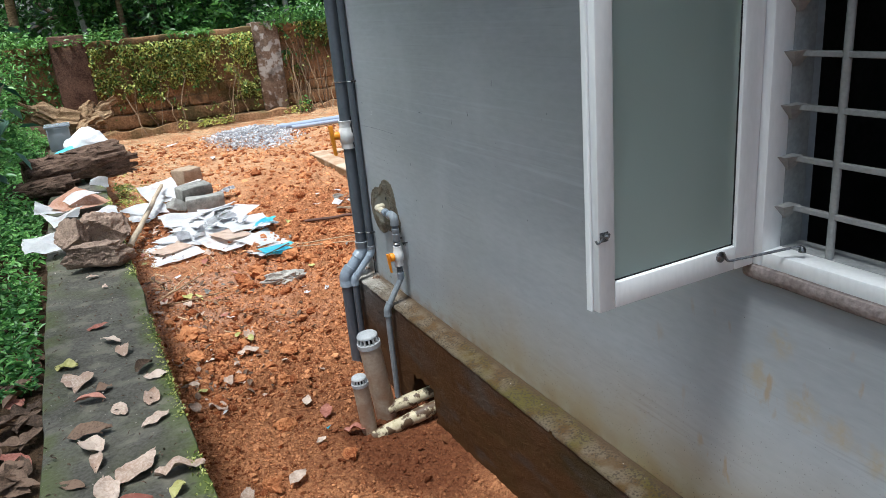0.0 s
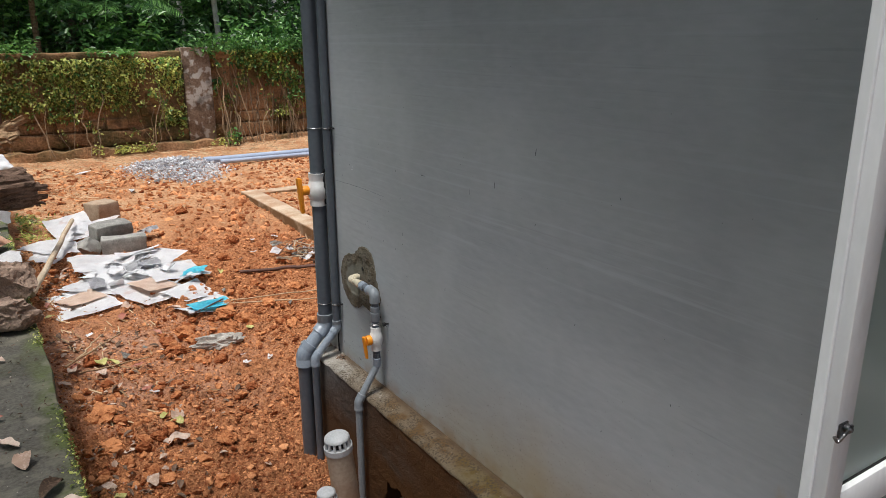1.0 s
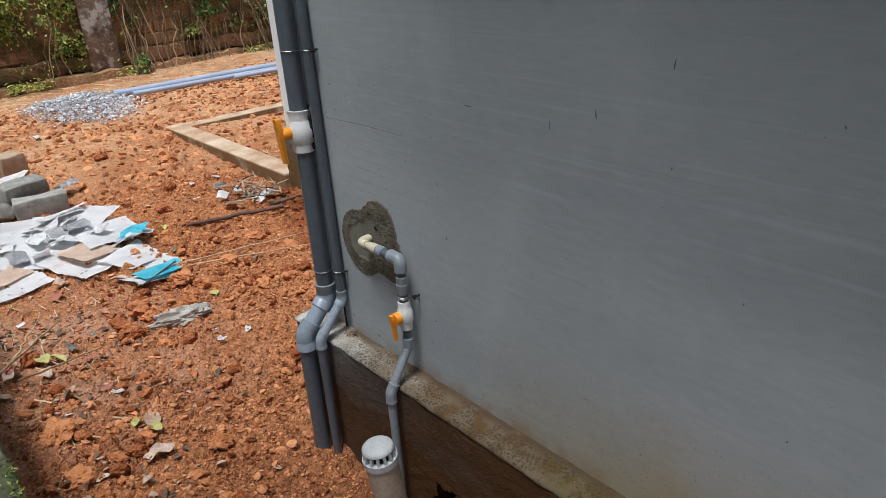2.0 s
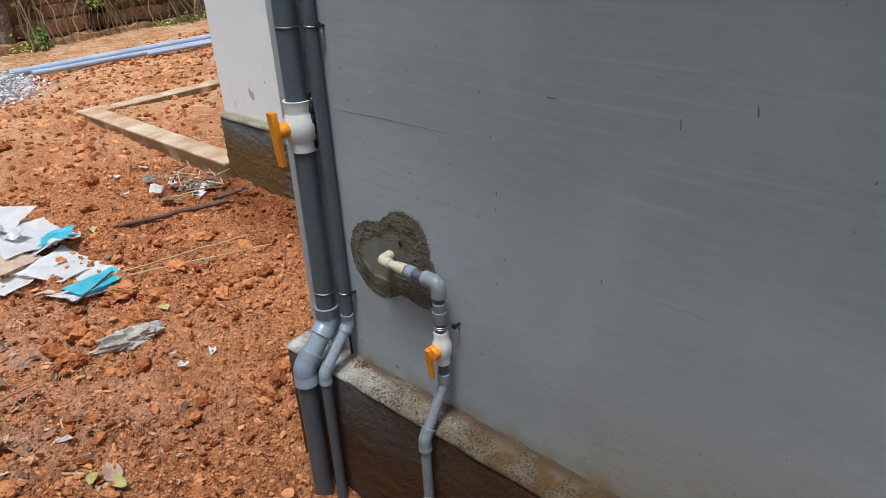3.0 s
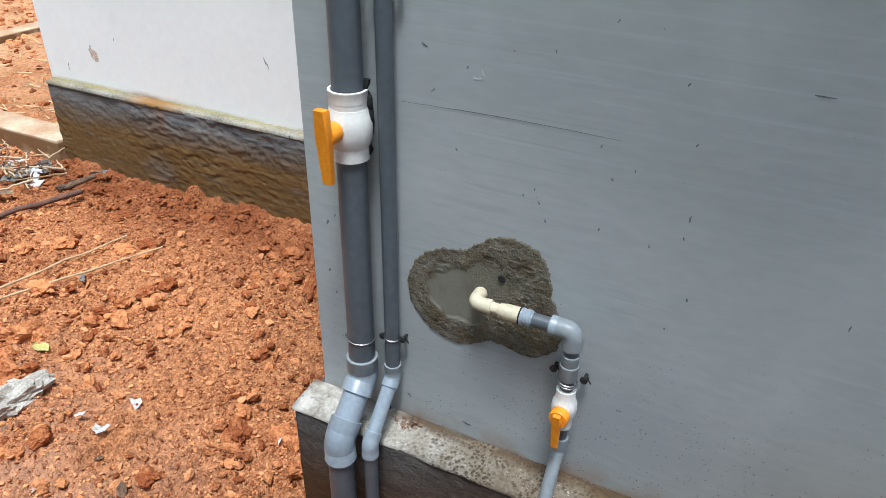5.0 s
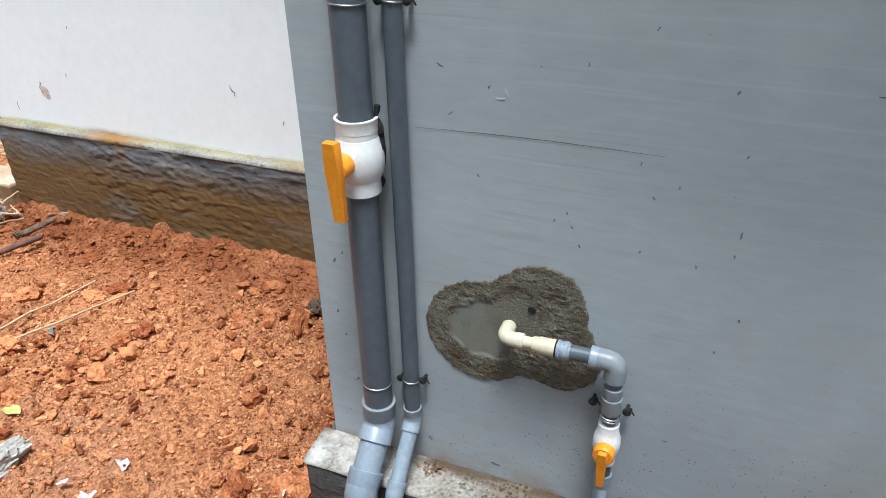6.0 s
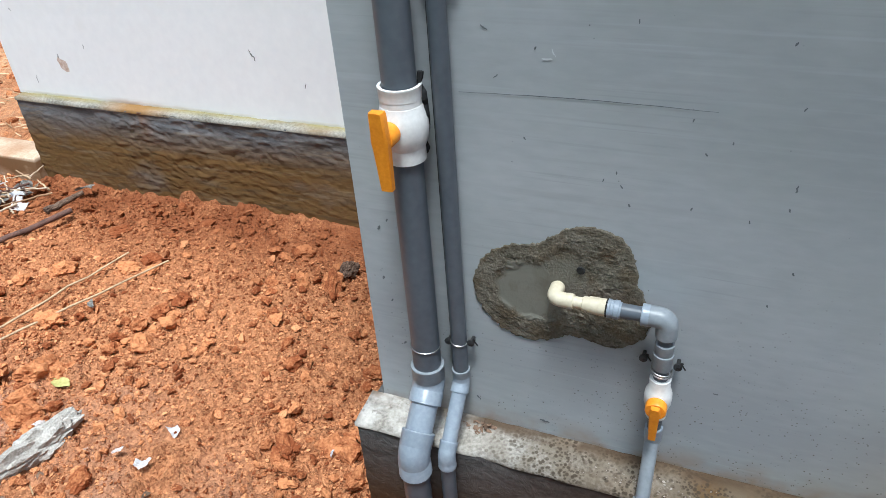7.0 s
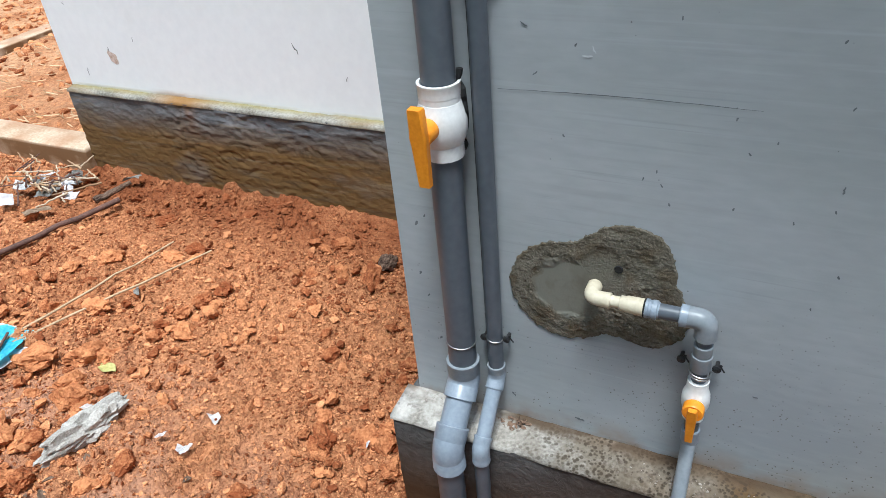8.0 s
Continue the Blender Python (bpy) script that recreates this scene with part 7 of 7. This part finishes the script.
for k, (dx, dy, dz, r0) in enumerate([(-0.62, 0.1, 0.30, 0.16), (-0.50, 0.25, 0.14, 0.13), (0.20, 0.05, 0.26, 0.12), (0.50, 0.1, 0.26, 0.11), (0.40, -0.1, 0.10, 0.12), (0.08, -0.55, -0.10, 0.07), (0.30, -0.1, -0.05, 0.11)]):
    a = Vector((-1.23, 6.6, STRIP + 0.14))
    pts = [a, a + Vector((dx * 0.4, dy * 0.5, dz * 0.22)), a + Vector((dx * 0.75, dy * 0.8, dz * 0.75)), a + Vector((dx, dy, dz))]
    pts = rounded(pts, 0.3, 6)
    n = len(pts)
    bm = tube(pts, [r0 * (1.15 - 0.8 * (i / (n - 1)) ** 1.6) for i in range(n)], 28)
    bm.verts.ensure_lookup_table()
    for i, v in enumerate(bm.verts):
        c = pts[min(i // 28, n - 1)]
        v.co = c + (v.co - c) * (0.72 + 0.75 * abs(noise.noise(Vector(((i % 28) * 0.42 if i % 28 < 14 else (28 - i % 28) * 0.42 + 9, k * 5, (i // 28) * 0.10)))) + 0.2 * noise.noise(Vector(((i % 28) * 0.9, k, (i // 28) * 0.2))))
    bmesh.ops.subdivide_edges(bm, edges=bm.edges[:], cuts=1, use_grid_fill=True)
    for v in bm.verts:
        v.co += 0.022 * Vector([noise.noise(v.co * 7 + Vector((0, q, k))) for q in (0, 4, 8)]) + 0.014 * Vector([noise.noise(v.co * 26 + Vector((0, q, k))) for q in (0, 4, 8)])
    fit_under(root, part("limb", bm, drift, smooth=50))
bm = box(-1.59, -1.35, 5.55, 5.80, STRIP, STRIP + 0.26, 0.02)
tub = tagged(part("plastic_tub", bm, clear_plastic, smooth=30), "translucent grey plastic tub on the retaining wall", "tub")
part("rim", box(-1.605, -1.335, 5.535, 5.815, STRIP + 0.255, STRIP + 0.28, 0.008), clear_plastic, tub)
bm = rock_mesh(0.27, 0.19, 0.18, 606, 4, 0.35, 0.0, 0.5)
sack = part("plastic_sack", bm, paper, smooth=60)
sack.location = (-1.22, 4.80, STRIP + 0.12)
tagged(sack, "bulging white plastic sack with a turquoise end", "sack")
bm = rock_mesh(0.19, 0.12, 0.075, 607, 3, 0.25)
pn = part("printed_end", bm, blue_print, sack, "turquoise printed end", smooth=60)
pn.location = (-0.16, -0.16, -0.03)

# ---- compound wall ----
CW = 10.35
compound = part("compound_wall", worn_box(-9.0, 14.0, CW, CW + 0.25, -0.3, 1.51, 0.2, 0.025, 6), old_wall, smooth=50)
tagged(compound, "old laterite compound wall grown over with creeper", "wall", kind="structure")
part("coping", worn_box(-9.0, 14.0, CW - 0.06, CW + 0.31, 1.512, 1.64, 0.15, 0.02, 9), old_wall, compound, "mossy projecting coping", smooth=50)
part("footing", worn_box(-9.0, 14.0, CW - 0.28, CW - 0.002, -0.3, 0.11, 0.12, 0.06, 12), old_wall, compound, "rough projecting footing", smooth=50)
part("footing", worn_box(-9.0, 14.0, CW - 0.10, CW - 0.003, 0.132, 0.36, 0.12, 0.05, 15), old_wall, compound, "rough projecting footing", smooth=50)
for x, w, h in ((2.21, 0.47, 1.70), (-1.12, 0.54, 1.77), (5.6, 0.47, 1.70), (9.0, 0.47, 1.7), (-4.6, 0.5, 1.8)):
    pl = part("pillar", worn_box(x - w / 2, x + w / 2, CW - 0.16, CW + 0.32, -0.2, h, 0.1, 0.02, x), dark_pillar if x < 0 else pillar_mat, compound, "lichen-spotted plastered pillar", smooth=50)
r = random.Random(9)
for row in range(2):
    for k in range(22):
        x = -0.7 + 0.38 * k + 0.19 * (row % 2)
        if 1.9 < x < 2.55 or r.random() < 0.35:
            continue
        bm = box(x - 0.18, x + 0.18, CW - 0.035 - 0.02 * r.random(), CW + 0.02, 0.375 + 0.2 * row, 0.54 + 0.2 * row + 0.03 * r.random(), 0.02, None, 1)
        part("laterite_block", bm, old_wall, compound)

# creeper on the wall
g = np.random.default_rng(76)
bx = g.uniform(-0.9, 9.0, 2600)
bz = abs(g.normal(0, 0.07, 2600))
keep = soft_noise(bx, bx * 0, 0.5, 83) + 0.4 * soft_noise(bx, bx * 0, 0.2, 84) > 0.1
tagged(leaf_sheet("wall_foot_weeds", np.stack([bx, CW - 0.3 - abs(g.normal(0, 0.12, 2600)), 0.03 + bz], 1)[keep], 0.06, leaf_ivy, 5, 0.0, 0.5), "sparse weeds at the foot of the old wall", "weeds", kind="stuff")
g = np.random.default_rng(77)


def creeper(n, x0, x1, z0, z1, dense, high=0.75):
    """Places of leaves on the wall: matted in clumps, thinning out at their edges and towards the ground."""
    x, z = g.uniform(x0, x1, n * 4), g.uniform(z0, z1, n * 4)
    thick = soft_noise(x, z, 0.45, 71) + 0.7 * soft_noise(x, z, 0.16, 72) + 0.4 * soft_noise(x, z, 0.07, 73) + (z - high) * 0.9 + g.normal(0, 0.38, n * 4)
    keep = (thick > dense) & ~((x > 1.95) & (x < 2.48) & (z < 1.30 + 0.2 * soft_noise(x, z, 0.1, 74))) & ~((x > -1.40) & (x < -0.84))
    x, z = x[keep][:n], z[keep][:n]
    return np.stack([x, CW - 0.06 - g.uniform(0, 0.12, len(x)) * (1 + 0.6 * soft_noise(x, z, 0.2, 75)), z], 1)


ivy_label = "yellow-green creeper leaves covering the old wall"
tagged(leaf_sheet("creeper", creeper(5200, -0.85, 1.95, 0.15, 1.54, 0.30), 0.052, leaf_ivy, 1, 0.6, 0.6, 1.0, None, (0, -0.6, 1.0)), ivy_label, "creeper", kind="stuff")
tagged(leaf_sheet("creeper", creeper(1300, -0.85, 1.95, 0.15, 1.54, 0.30), 0.055, leaf_mid, 6, 0.6, 0.6, 1.0, None, (0, -0.6, 1.0)), "green creeper leaves among the yellow ones", "creeper", kind="stuff")
tagged(leaf_sheet("creeper", creeper(5200, 2.4, 9.5, 0.45, 1.66, 0.35, 1.0), 0.058, leaf_ivy, 2, 0.6, 0.6, 1.0, None, (0, -0.6, 1.0)), "creeper leaves hanging over the old wall", "creeper", kind="stuff")
tagged(leaf_sheet("creeper", creeper(4200, 2.3, 9.5, 0.75, 1.85, 0.25, 1.1), 0.075, leaf_mid, 7, 0.6, 0.6, 1.0, None, (0, -0.6, 1.0)), "green leaves spilling over the wall top", "creeper", kind="stuff")
tagged(leaf_sheet("creeper", creeper(3600, -7.0, -1.3, 0.2, 1.75, -0.3), 0.07, leaf_mid, 3, 0.6, 0.6, 1.0, None, (0, -0.6, 1.0)), "green creeper leaves covering the old wall", "creeper", kind="stuff")
xx = g.uniform(-6, 10, 7000)
edge = np.stack([xx, CW + g.uniform(-0.25, 0.5, 7000), 1.61 + abs(g.normal(0, 0.13, 7000)) * (1 + 0.9 * soft_noise(xx, xx * 0, 0.7, 81))], 1)
edge = edge[(soft_noise(xx, xx * 0, 0.9, 82) > 0.08) | (xx > 2.3) | (xx < -1.5)]
tagged(leaf_sheet("wall_top_weeds", edge, 0.085, leaf_mid, 4, 0.1, 0.55), "leafy weeds growing along the wall top", "weeds", kind="stuff")
bm = bmesh.new()
for k in range(180):
    x = r.uniform(2.5, 9.0) if k % 14 else r.uniform(-0.7, 1.9)
    z0 = r.uniform(0.7, 1.6)
    pts = wobbly((x, CW - 0.06, z0), (x + r.uniform(-0.35, 0.35), CW - r.uniform(0.2, 0.5), 0.02), 0.12, k, 7)
    tube(pts, r.uniform(0.003, 0.010), 5, True, bm)
tagged(part("hanging_roots", bm, root_mat), "thin brown roots hanging down the old wall", "roots", kind="stuff")

# straw and dry litter at the wall foot and inside the beam
g = np.random.default_rng(5)
n = 1500
sx = np.concatenate([g.uniform(-0.9, 7.0, n), g.uniform(1.6, 5.0, 420), -1.0 + abs(g.normal(0, 0.6, 420)), -1.05 + abs(g.normal(0, 0.3, 160))])
sy = np.concatenate([CW - 0.3 - abs(g.normal(0, 0.9, n)), g.uniform(2.9, 5.25, 420), g.uniform(4.0, 9.0, 420), g.uniform(0.4, 3.2, 160)])
sz = base_height(sx, sy) + 0.012
q, L = g.uniform(0, 3.14, len(sx)), g.uniform(0.012, 0.02 + 0.05 * (sy > 5.4) + 0.03, len(sx))
ux, uy, w = np.cos(q), np.sin(q), 0.0026
v = np.stack([np.stack([sx - ux * L - uy * w, sy - uy * L + ux * w, sz], 1), np.stack([sx - ux * L + uy * w, sy - uy * L - ux * w, sz + 0.004], 1),
              np.stack([sx + ux * L + uy * w, sy + uy * L - ux * w, sz + 0.02], 1), np.stack([sx + ux * L - uy * w, sy + uy * L + ux * w, sz + 0.016], 1)], 1).reshape(-1, 3)
tagged(sheet("straw_litter", v, np.arange(len(sx) * 4).reshape(-1, 4), litter_mat), "dry straw and twigs scattered on the soil", "straw", kind="stuff")

# ---- plants ----


def tree(x, y, h, r0, crown_r, n, leaf, mat, seed, label, z0=0.0, bark_mat=None, low=0.35):
    t = empty("tree", x, y, z0)
    tagged(t, label, "tree", "trees round the yard")
    rr = random.Random(seed)
    bm = bmesh.new()
    lean = Vector((rr.uniform(-0.3, 0.3), rr.uniform(-0.3, 0.3), 0))
    base = Vector((x, y, z0 - 0.2))
    pts = [base + lean * s * s + Vector((0.06 * math.sin(s * 5 + seed), 0.06 * math.cos(s * 4 + seed), h * s)) for s in [i / 8 for i in range(9)]]
    tube(pts, [r0 * (1.25 - 0.95 * i / 8) for i in range(9)], 12, True, bm)
    fit_under(t, part("trunk", bm, bark_mat or trunk_mat, smooth=60))
    tips = []
    for k in range(9):
        s = low + (1 - low) * (k + 0.5) / 9
        o = pts[0].lerp(pts[-1], s)
        q = k * 2.4 + seed
        reach = crown_r * rr.uniform(0.5, 0.95)
        e = o + Vector((reach * math.cos(q), reach * math.sin(q), reach * rr.uniform(0.15, 0.6)))
        mid = o.lerp(e, 0.5) + Vector((0, 0, 0.12 * reach))
        fit_under(t, part("limb", tube([o, mid, e], [r0 * 0.45 * (1.1 - s), r0 * 0.3 * (1.1 - s), 0.01], 7), bark_mat or trunk_mat, smooth=60))
        tips += [e, mid, o.lerp(e, 0.75)]
    tips.append(pts[-1])
    g_ = np.random.default_rng(seed)
    c = np.array([p[:] for p in tips])
    c = np.concatenate([c, c + g_.normal(0, crown_r * 0.25, c.shape), c + g_.normal(0, crown_r * 0.3, c.shape)])
    pick = c[g_.integers(0, len(c), n)] + g_.normal(0, crown_r * 0.11, (n, 3))
    fit_under(t, leaf_sheet("crown", pick, leaf, mat, seed, 0.35, 0.45))
    return t


forest = "broadleaf tree with dark green crown behind the wall"
for k, (x, y, h, r0, cr, n) in enumerate([(-3.6, 13.2, 7, 0.16, 2.3, 5200), (-0.9, 13.8, 7.5, 0.15, 2.4, 5600), (0.9, 12.9, 6.0, 0.10, 2.0, 5000), (2.9, 14.2, 8, 0.16, 2.6, 5600), (5.0, 13.0, 6.5, 0.13, 2.2, 4600), (7.5, 14, 7.5, 0.15, 2.5, 4600), (-6.5, 14.5, 8, 0.18, 2.8, 4600),
                                          (-2.2, 17, 9, 0.2, 3.0, 5200), (1.8, 17.5, 9, 0.2, 3.0, 5200), (6.0, 18, 9, 0.2, 3.2, 4600), (10.5, 16, 8, 0.18, 3.0, 3600)]):
    tree(x, y + 2.2, h, r0, cr, n, 0.17, leaf_dark if k % 3 else leaf_mid, 200 + k, forest, 0.1, None, 0.15)
for k, (x, y, h) in enumerate([(3.35, 12.6, 9.0), (4.55, 15.5, 9.0), (0.2, 15.2, 9.0), (-1.9, 12.2, 8.0), (-0.1, 12.1, 7.0)]):
    tree(x, y, h, 0.055 + 0.03 * (k % 2), 1.3, 900, 0.35, leaf_dark, 260 + k, "slender pale-trunked tree behind the wall" if k < 3 else "slender brown-trunked tree behind the wall", 0.1, pale_trunk if k < 3 else drift, 0.8)


def shrub(x, y, z0, rad, h, n, leaf, mat, seed, label, wide=0.5, stems=7):
    s = empty("shrub", x, y, z0)
    tagged(s, label, "shrub", "shrubs")
    rr = random.Random(seed)
    pts = []
    for k in range(stems):
        q = 6.283 * k / stems + rr.uniform(-0.4, 0.4)
        e = Vector((x + rad * rr.uniform(0.4, 0.9) * math.cos(q), y + rad * rr.uniform(0.4, 0.9) * math.sin(q), z0 + h * rr.uniform(0.6, 1.0)))
        o = Vector((x + 0.1 * math.cos(q), y + 0.1 * math.sin(q), z0 - 0.08))
        mid = o.lerp(e, 0.55) + Vector((0, 0, 0.15 * h))
        fit_under(s, part("stem", tube([o, mid, e], [0.014, 0.010, 0.004], 6), trunk_mat, smooth=60))
        pts += [o.lerp(mid, 0.6), mid, mid.lerp(e, 0.5), e]
    g_ = np.random.default_rng(seed)
    c = np.array([p[:] for p in pts])
    pick = c[g_.integers(0, len(c), n)] + g_.normal(0, rad * 0.2, (n, 3))
    pick[:, 2] = np.maximum(pick[:, 2], z0 + 0.02)
    fit_under(s, leaf_sheet("foliage", pick, leaf, mat, seed, 0.3, wide))
    return s


for k, (x, y, rad, h) in enumerate([(-4.5, 11.9, 1.0, 2.6), (-2.4, 12.8, 0.9, 2.4), (-1.6, 11.5, 0.6, 1.7), (0.9, 11.9, 0.8, 2.3), (1.5, 11.5, 0.7, 2.0), (2.9, 11.5, 0.7, 2.1), (3.9, 11.6, 0.9, 2.2), (5.3, 11.7, 0.9, 2.4), (6.9, 11.8, 1.0, 2.6), (8.6, 11.8, 1.0, 2.6),
                                    (-0.6, 12.9, 1.1, 3.2), (2.0, 13.0, 1.1, 3.0), (4.4, 14.2, 1.2, 3.2), (-3.4, 15.5, 1.4, 3.4), (0.4, 16.4, 1.4, 3.6), (3.4, 16.6, 1.4, 3.6), (7.0, 16.2, 1.4, 3.6)]):
    shrub(x, y, 0.1, rad, h, 2400, 0.14, (leaf_mid, leaf_dark)[k % 2], 300 + k, "dense green shrub behind the old wall")
shrub(2.68, 9.95, 0.05, 0.13, 0.26, 90, 0.07, leaf_weed, 470, "small bright green plant at the foot of the old wall", 0.55, 4)
g = np.random.default_rng(91)
belt = np.stack([g.uniform(-30, 34, 16000), g.uniform(20, 27, 16000), g.uniform(0, 9, 16000) ** 1.0], 1)
tagged(leaf_sheet("far_woods", belt, 0.55, leaf_dark, 92, 0.3, 0.5), "dark far woodland behind the yard", "woods", kind="stuff")
belt = np.stack([g.uniform(-26, -9, 9000), g.uniform(-8, 22, 9000), g.uniform(0.3, 6.5, 9000)], 1)
tagged(leaf_sheet("far_woods", belt, 0.5, leaf_dark, 93, 0.3, 0.5), "dark woodland beyond the garden", "woods", kind="stuff")



def palm(x, y, h, fronds, reach, seed, label):
    """A small palm: a ringed stem and arching fronds of narrow leaflets."""
    p = empty("palm", x, y, 0.1)
    tagged(p, label, "palm", "palms behind the wall")
    rr = random.Random(seed)
    fit_under(p, part("stem", tube([(x, y, -0.1), (x + 0.05, y, h * 0.6), (x, y, h)], [0.07, 0.06, 0.05], 10), pale_trunk, smooth=60))
    for k in range(fronds):
        q = 6.283 * k / fronds + rr.uniform(-0.3, 0.3)
        rise, L = rr.uniform(0.4, 1.1), reach * rr.uniform(0.8, 1.15)
        rib = [Vector((x + L * s * math.cos(q), y + L * s * math.sin(q), h + rise * L * (s - 1.15 * s * s))) for s in [i / 10 for i in range(11)]]
        f = empty("frond", x, y, h)
        fit_under(p, f)
        into(f, part("rib", tube(rib, [0.014 * (1.1 - i / 10) + 0.002 for i in range(11)], 5), leaf_mid))
        vs_, fs_ = [], []
        for i in range(2, 44):
            s = i / 44
            a = rib[int(s * 10)].lerp(rib[min(int(s * 10) + 1, 10)], s * 10 - int(s * 10))
            along = (rib[min(int(s * 10) + 1, 10)] - rib[int(s * 10)]).normalized()
            side = along.cross(Vector((0, 0, 1))).normalized()
            ll = reach * 0.33 * math.sin(3.14 * min(s + 0.12, 1)) ** 0.6 * rr.uniform(0.8, 1.1)
            for sg in (-1, 1):
                d = (side * sg + along * 0.7 + Vector((0, 0, -0.35))).normalized()
                m0 = len(vs_)
                vs_ += [a, a + d * ll * 0.5 + along * 0.016, a + d * ll + Vector((0, 0, -0.12 * ll)), a + d * ll * 0.5 - along * 0.016]
                fs_.append((m0, m0 + 1, m0 + 2, m0 + 3))
        into(f, sheet("frond_blade", [v_[:] for v_ in vs_], fs_, leaf_mid))["kind"] = "stuff"
    return p


palm(1.35, 12.5, 2.3, 9, 1.6, 71, "small green palm with arching fronds behind the wall")
palm(-0.75, 12.3, 2.5, 8, 1.5, 72, "small green palm with arching fronds behind the wall")
palm(2.75, 13.2, 2.6, 9, 1.7, 73, "small green palm with arching fronds behind the wall")

# left of the retaining wall
g = np.random.default_rng(88)
ux, uy = g.uniform(-9.0, -2.25, 16000), g.uniform(-8.0, 9.8, 16000)
keep = soft_noise(ux, uy, 0.9, 95) + 0.5 * soft_noise(ux, uy, 0.35, 96) > g.uniform(-0.7, 0.4, 16000)
tagged(leaf_sheet("undergrowth", np.stack([ux, uy, base_height(ux, uy) + abs(g.normal(0, 0.10, 16000))], 1)[keep], 0.11, leaf_mid, 89, -0.2, 0.45), "low green undergrowth beyond the retaining wall", "undergrowth", kind="stuff")
# Out-of-view trees, added to hold back light from the path and house front.
for k, (x, y, h, cr) in enumerate([(-6.6, 4.6, 5.5, 2.0), (-5.6, 0.2, 6.5, 2.3), (-6.4, 9.2, 6.0, 2.0), (-3.3, -2.0, 7.0, 2.3)]):
    tree(x, y, h, 0.13, cr, 4200 if k < 3 else 1600, 0.15, leaf_mid, 400 + k, "unseen leafy tree added to shade the path and house front", 0.4, None, 0.5)
for k, (x, y, rad, h, mat_) in enumerate([(-2.35, 1.35, 0.45, 0.7, leaf_weed), (-2.25, 2.25, 0.42, 0.75, leaf_weed), (-2.4, 3.1, 0.5, 0.8, leaf_weed), (-2.35, 4.1, 0.55, 1.0, leaf_weed), (-2.2, 5.2, 0.5, 1.0, leaf_weed), (-2.3, 6.3, 0.6, 1.2, leaf_weed), (-2.6, 7.6, 0.7, 1.5, leaf_mid),
                                          (-2.5, 8.8, 0.8, 1.7, leaf_mid), (-2.9, 5.6, 0.6, 1.7, leaf_mid), (-2.2, 0.45, 0.38, 0.5, leaf_weed)]):
    shrub(x, y, 0.42, rad, h, 2600, 0.062, mat_, 430 + k, "bright green leafy weeds beside the retaining wall" if mat_ is leaf_weed else "green leafy shrub beside the retaining wall", 0.5)
shrub(-2.55, 4.4, 0.42, 0.75, 1.75, 420, 0.22, leaf_bluish, 460, "broad-leaved bluish green shrub beside the retaining wall", 0.5, 9)
shrub(-2.35, 2.9, 0.42, 0.6, 1.15, 160, 0.22, leaf_bluish, 461, "broad-leaved bluish green shrub over the weeds", 0.5, 6)
g = np.random.default_rng(95)
wx = -1.66 - abs(g.normal(0, 0.35, 15000))
wy = g.uniform(-0.6, 7.5, 15000)
wz = 0.45 + g.uniform(0, 0.30, 15000) * np.clip((wy + 0.6) / 1.6, 0.15, 1) * np.clip((-1.60 - wx) / 0.25, 0.25, 1)
keep = soft_noise(wx, wy, 0.35, 96) > -0.45
tagged(leaf_sheet("weeds", np.stack([wx, wy, wz], 1)[keep], 0.042, leaf_weed, 97, 0.0, 0.5), "low bright green weeds along the retaining wall", "weeds", kind="stuff")
mx = -1.165 - abs(g.normal(0, 0.02, 5200))
my = g.uniform(-3, 5, 5200)
keep = soft_noise(mx * 0, my, 0.22, 98) > -0.15
tagged(leaf_sheet("moss", np.stack([mx, my, 0.562 + g.uniform(-0.03, 0.008, 5200)], 1)[keep], 0.012, leaf_ivy, 99, -0.4, 0.5), "yellow-green moss along the concrete edge", "moss", kind="stuff")
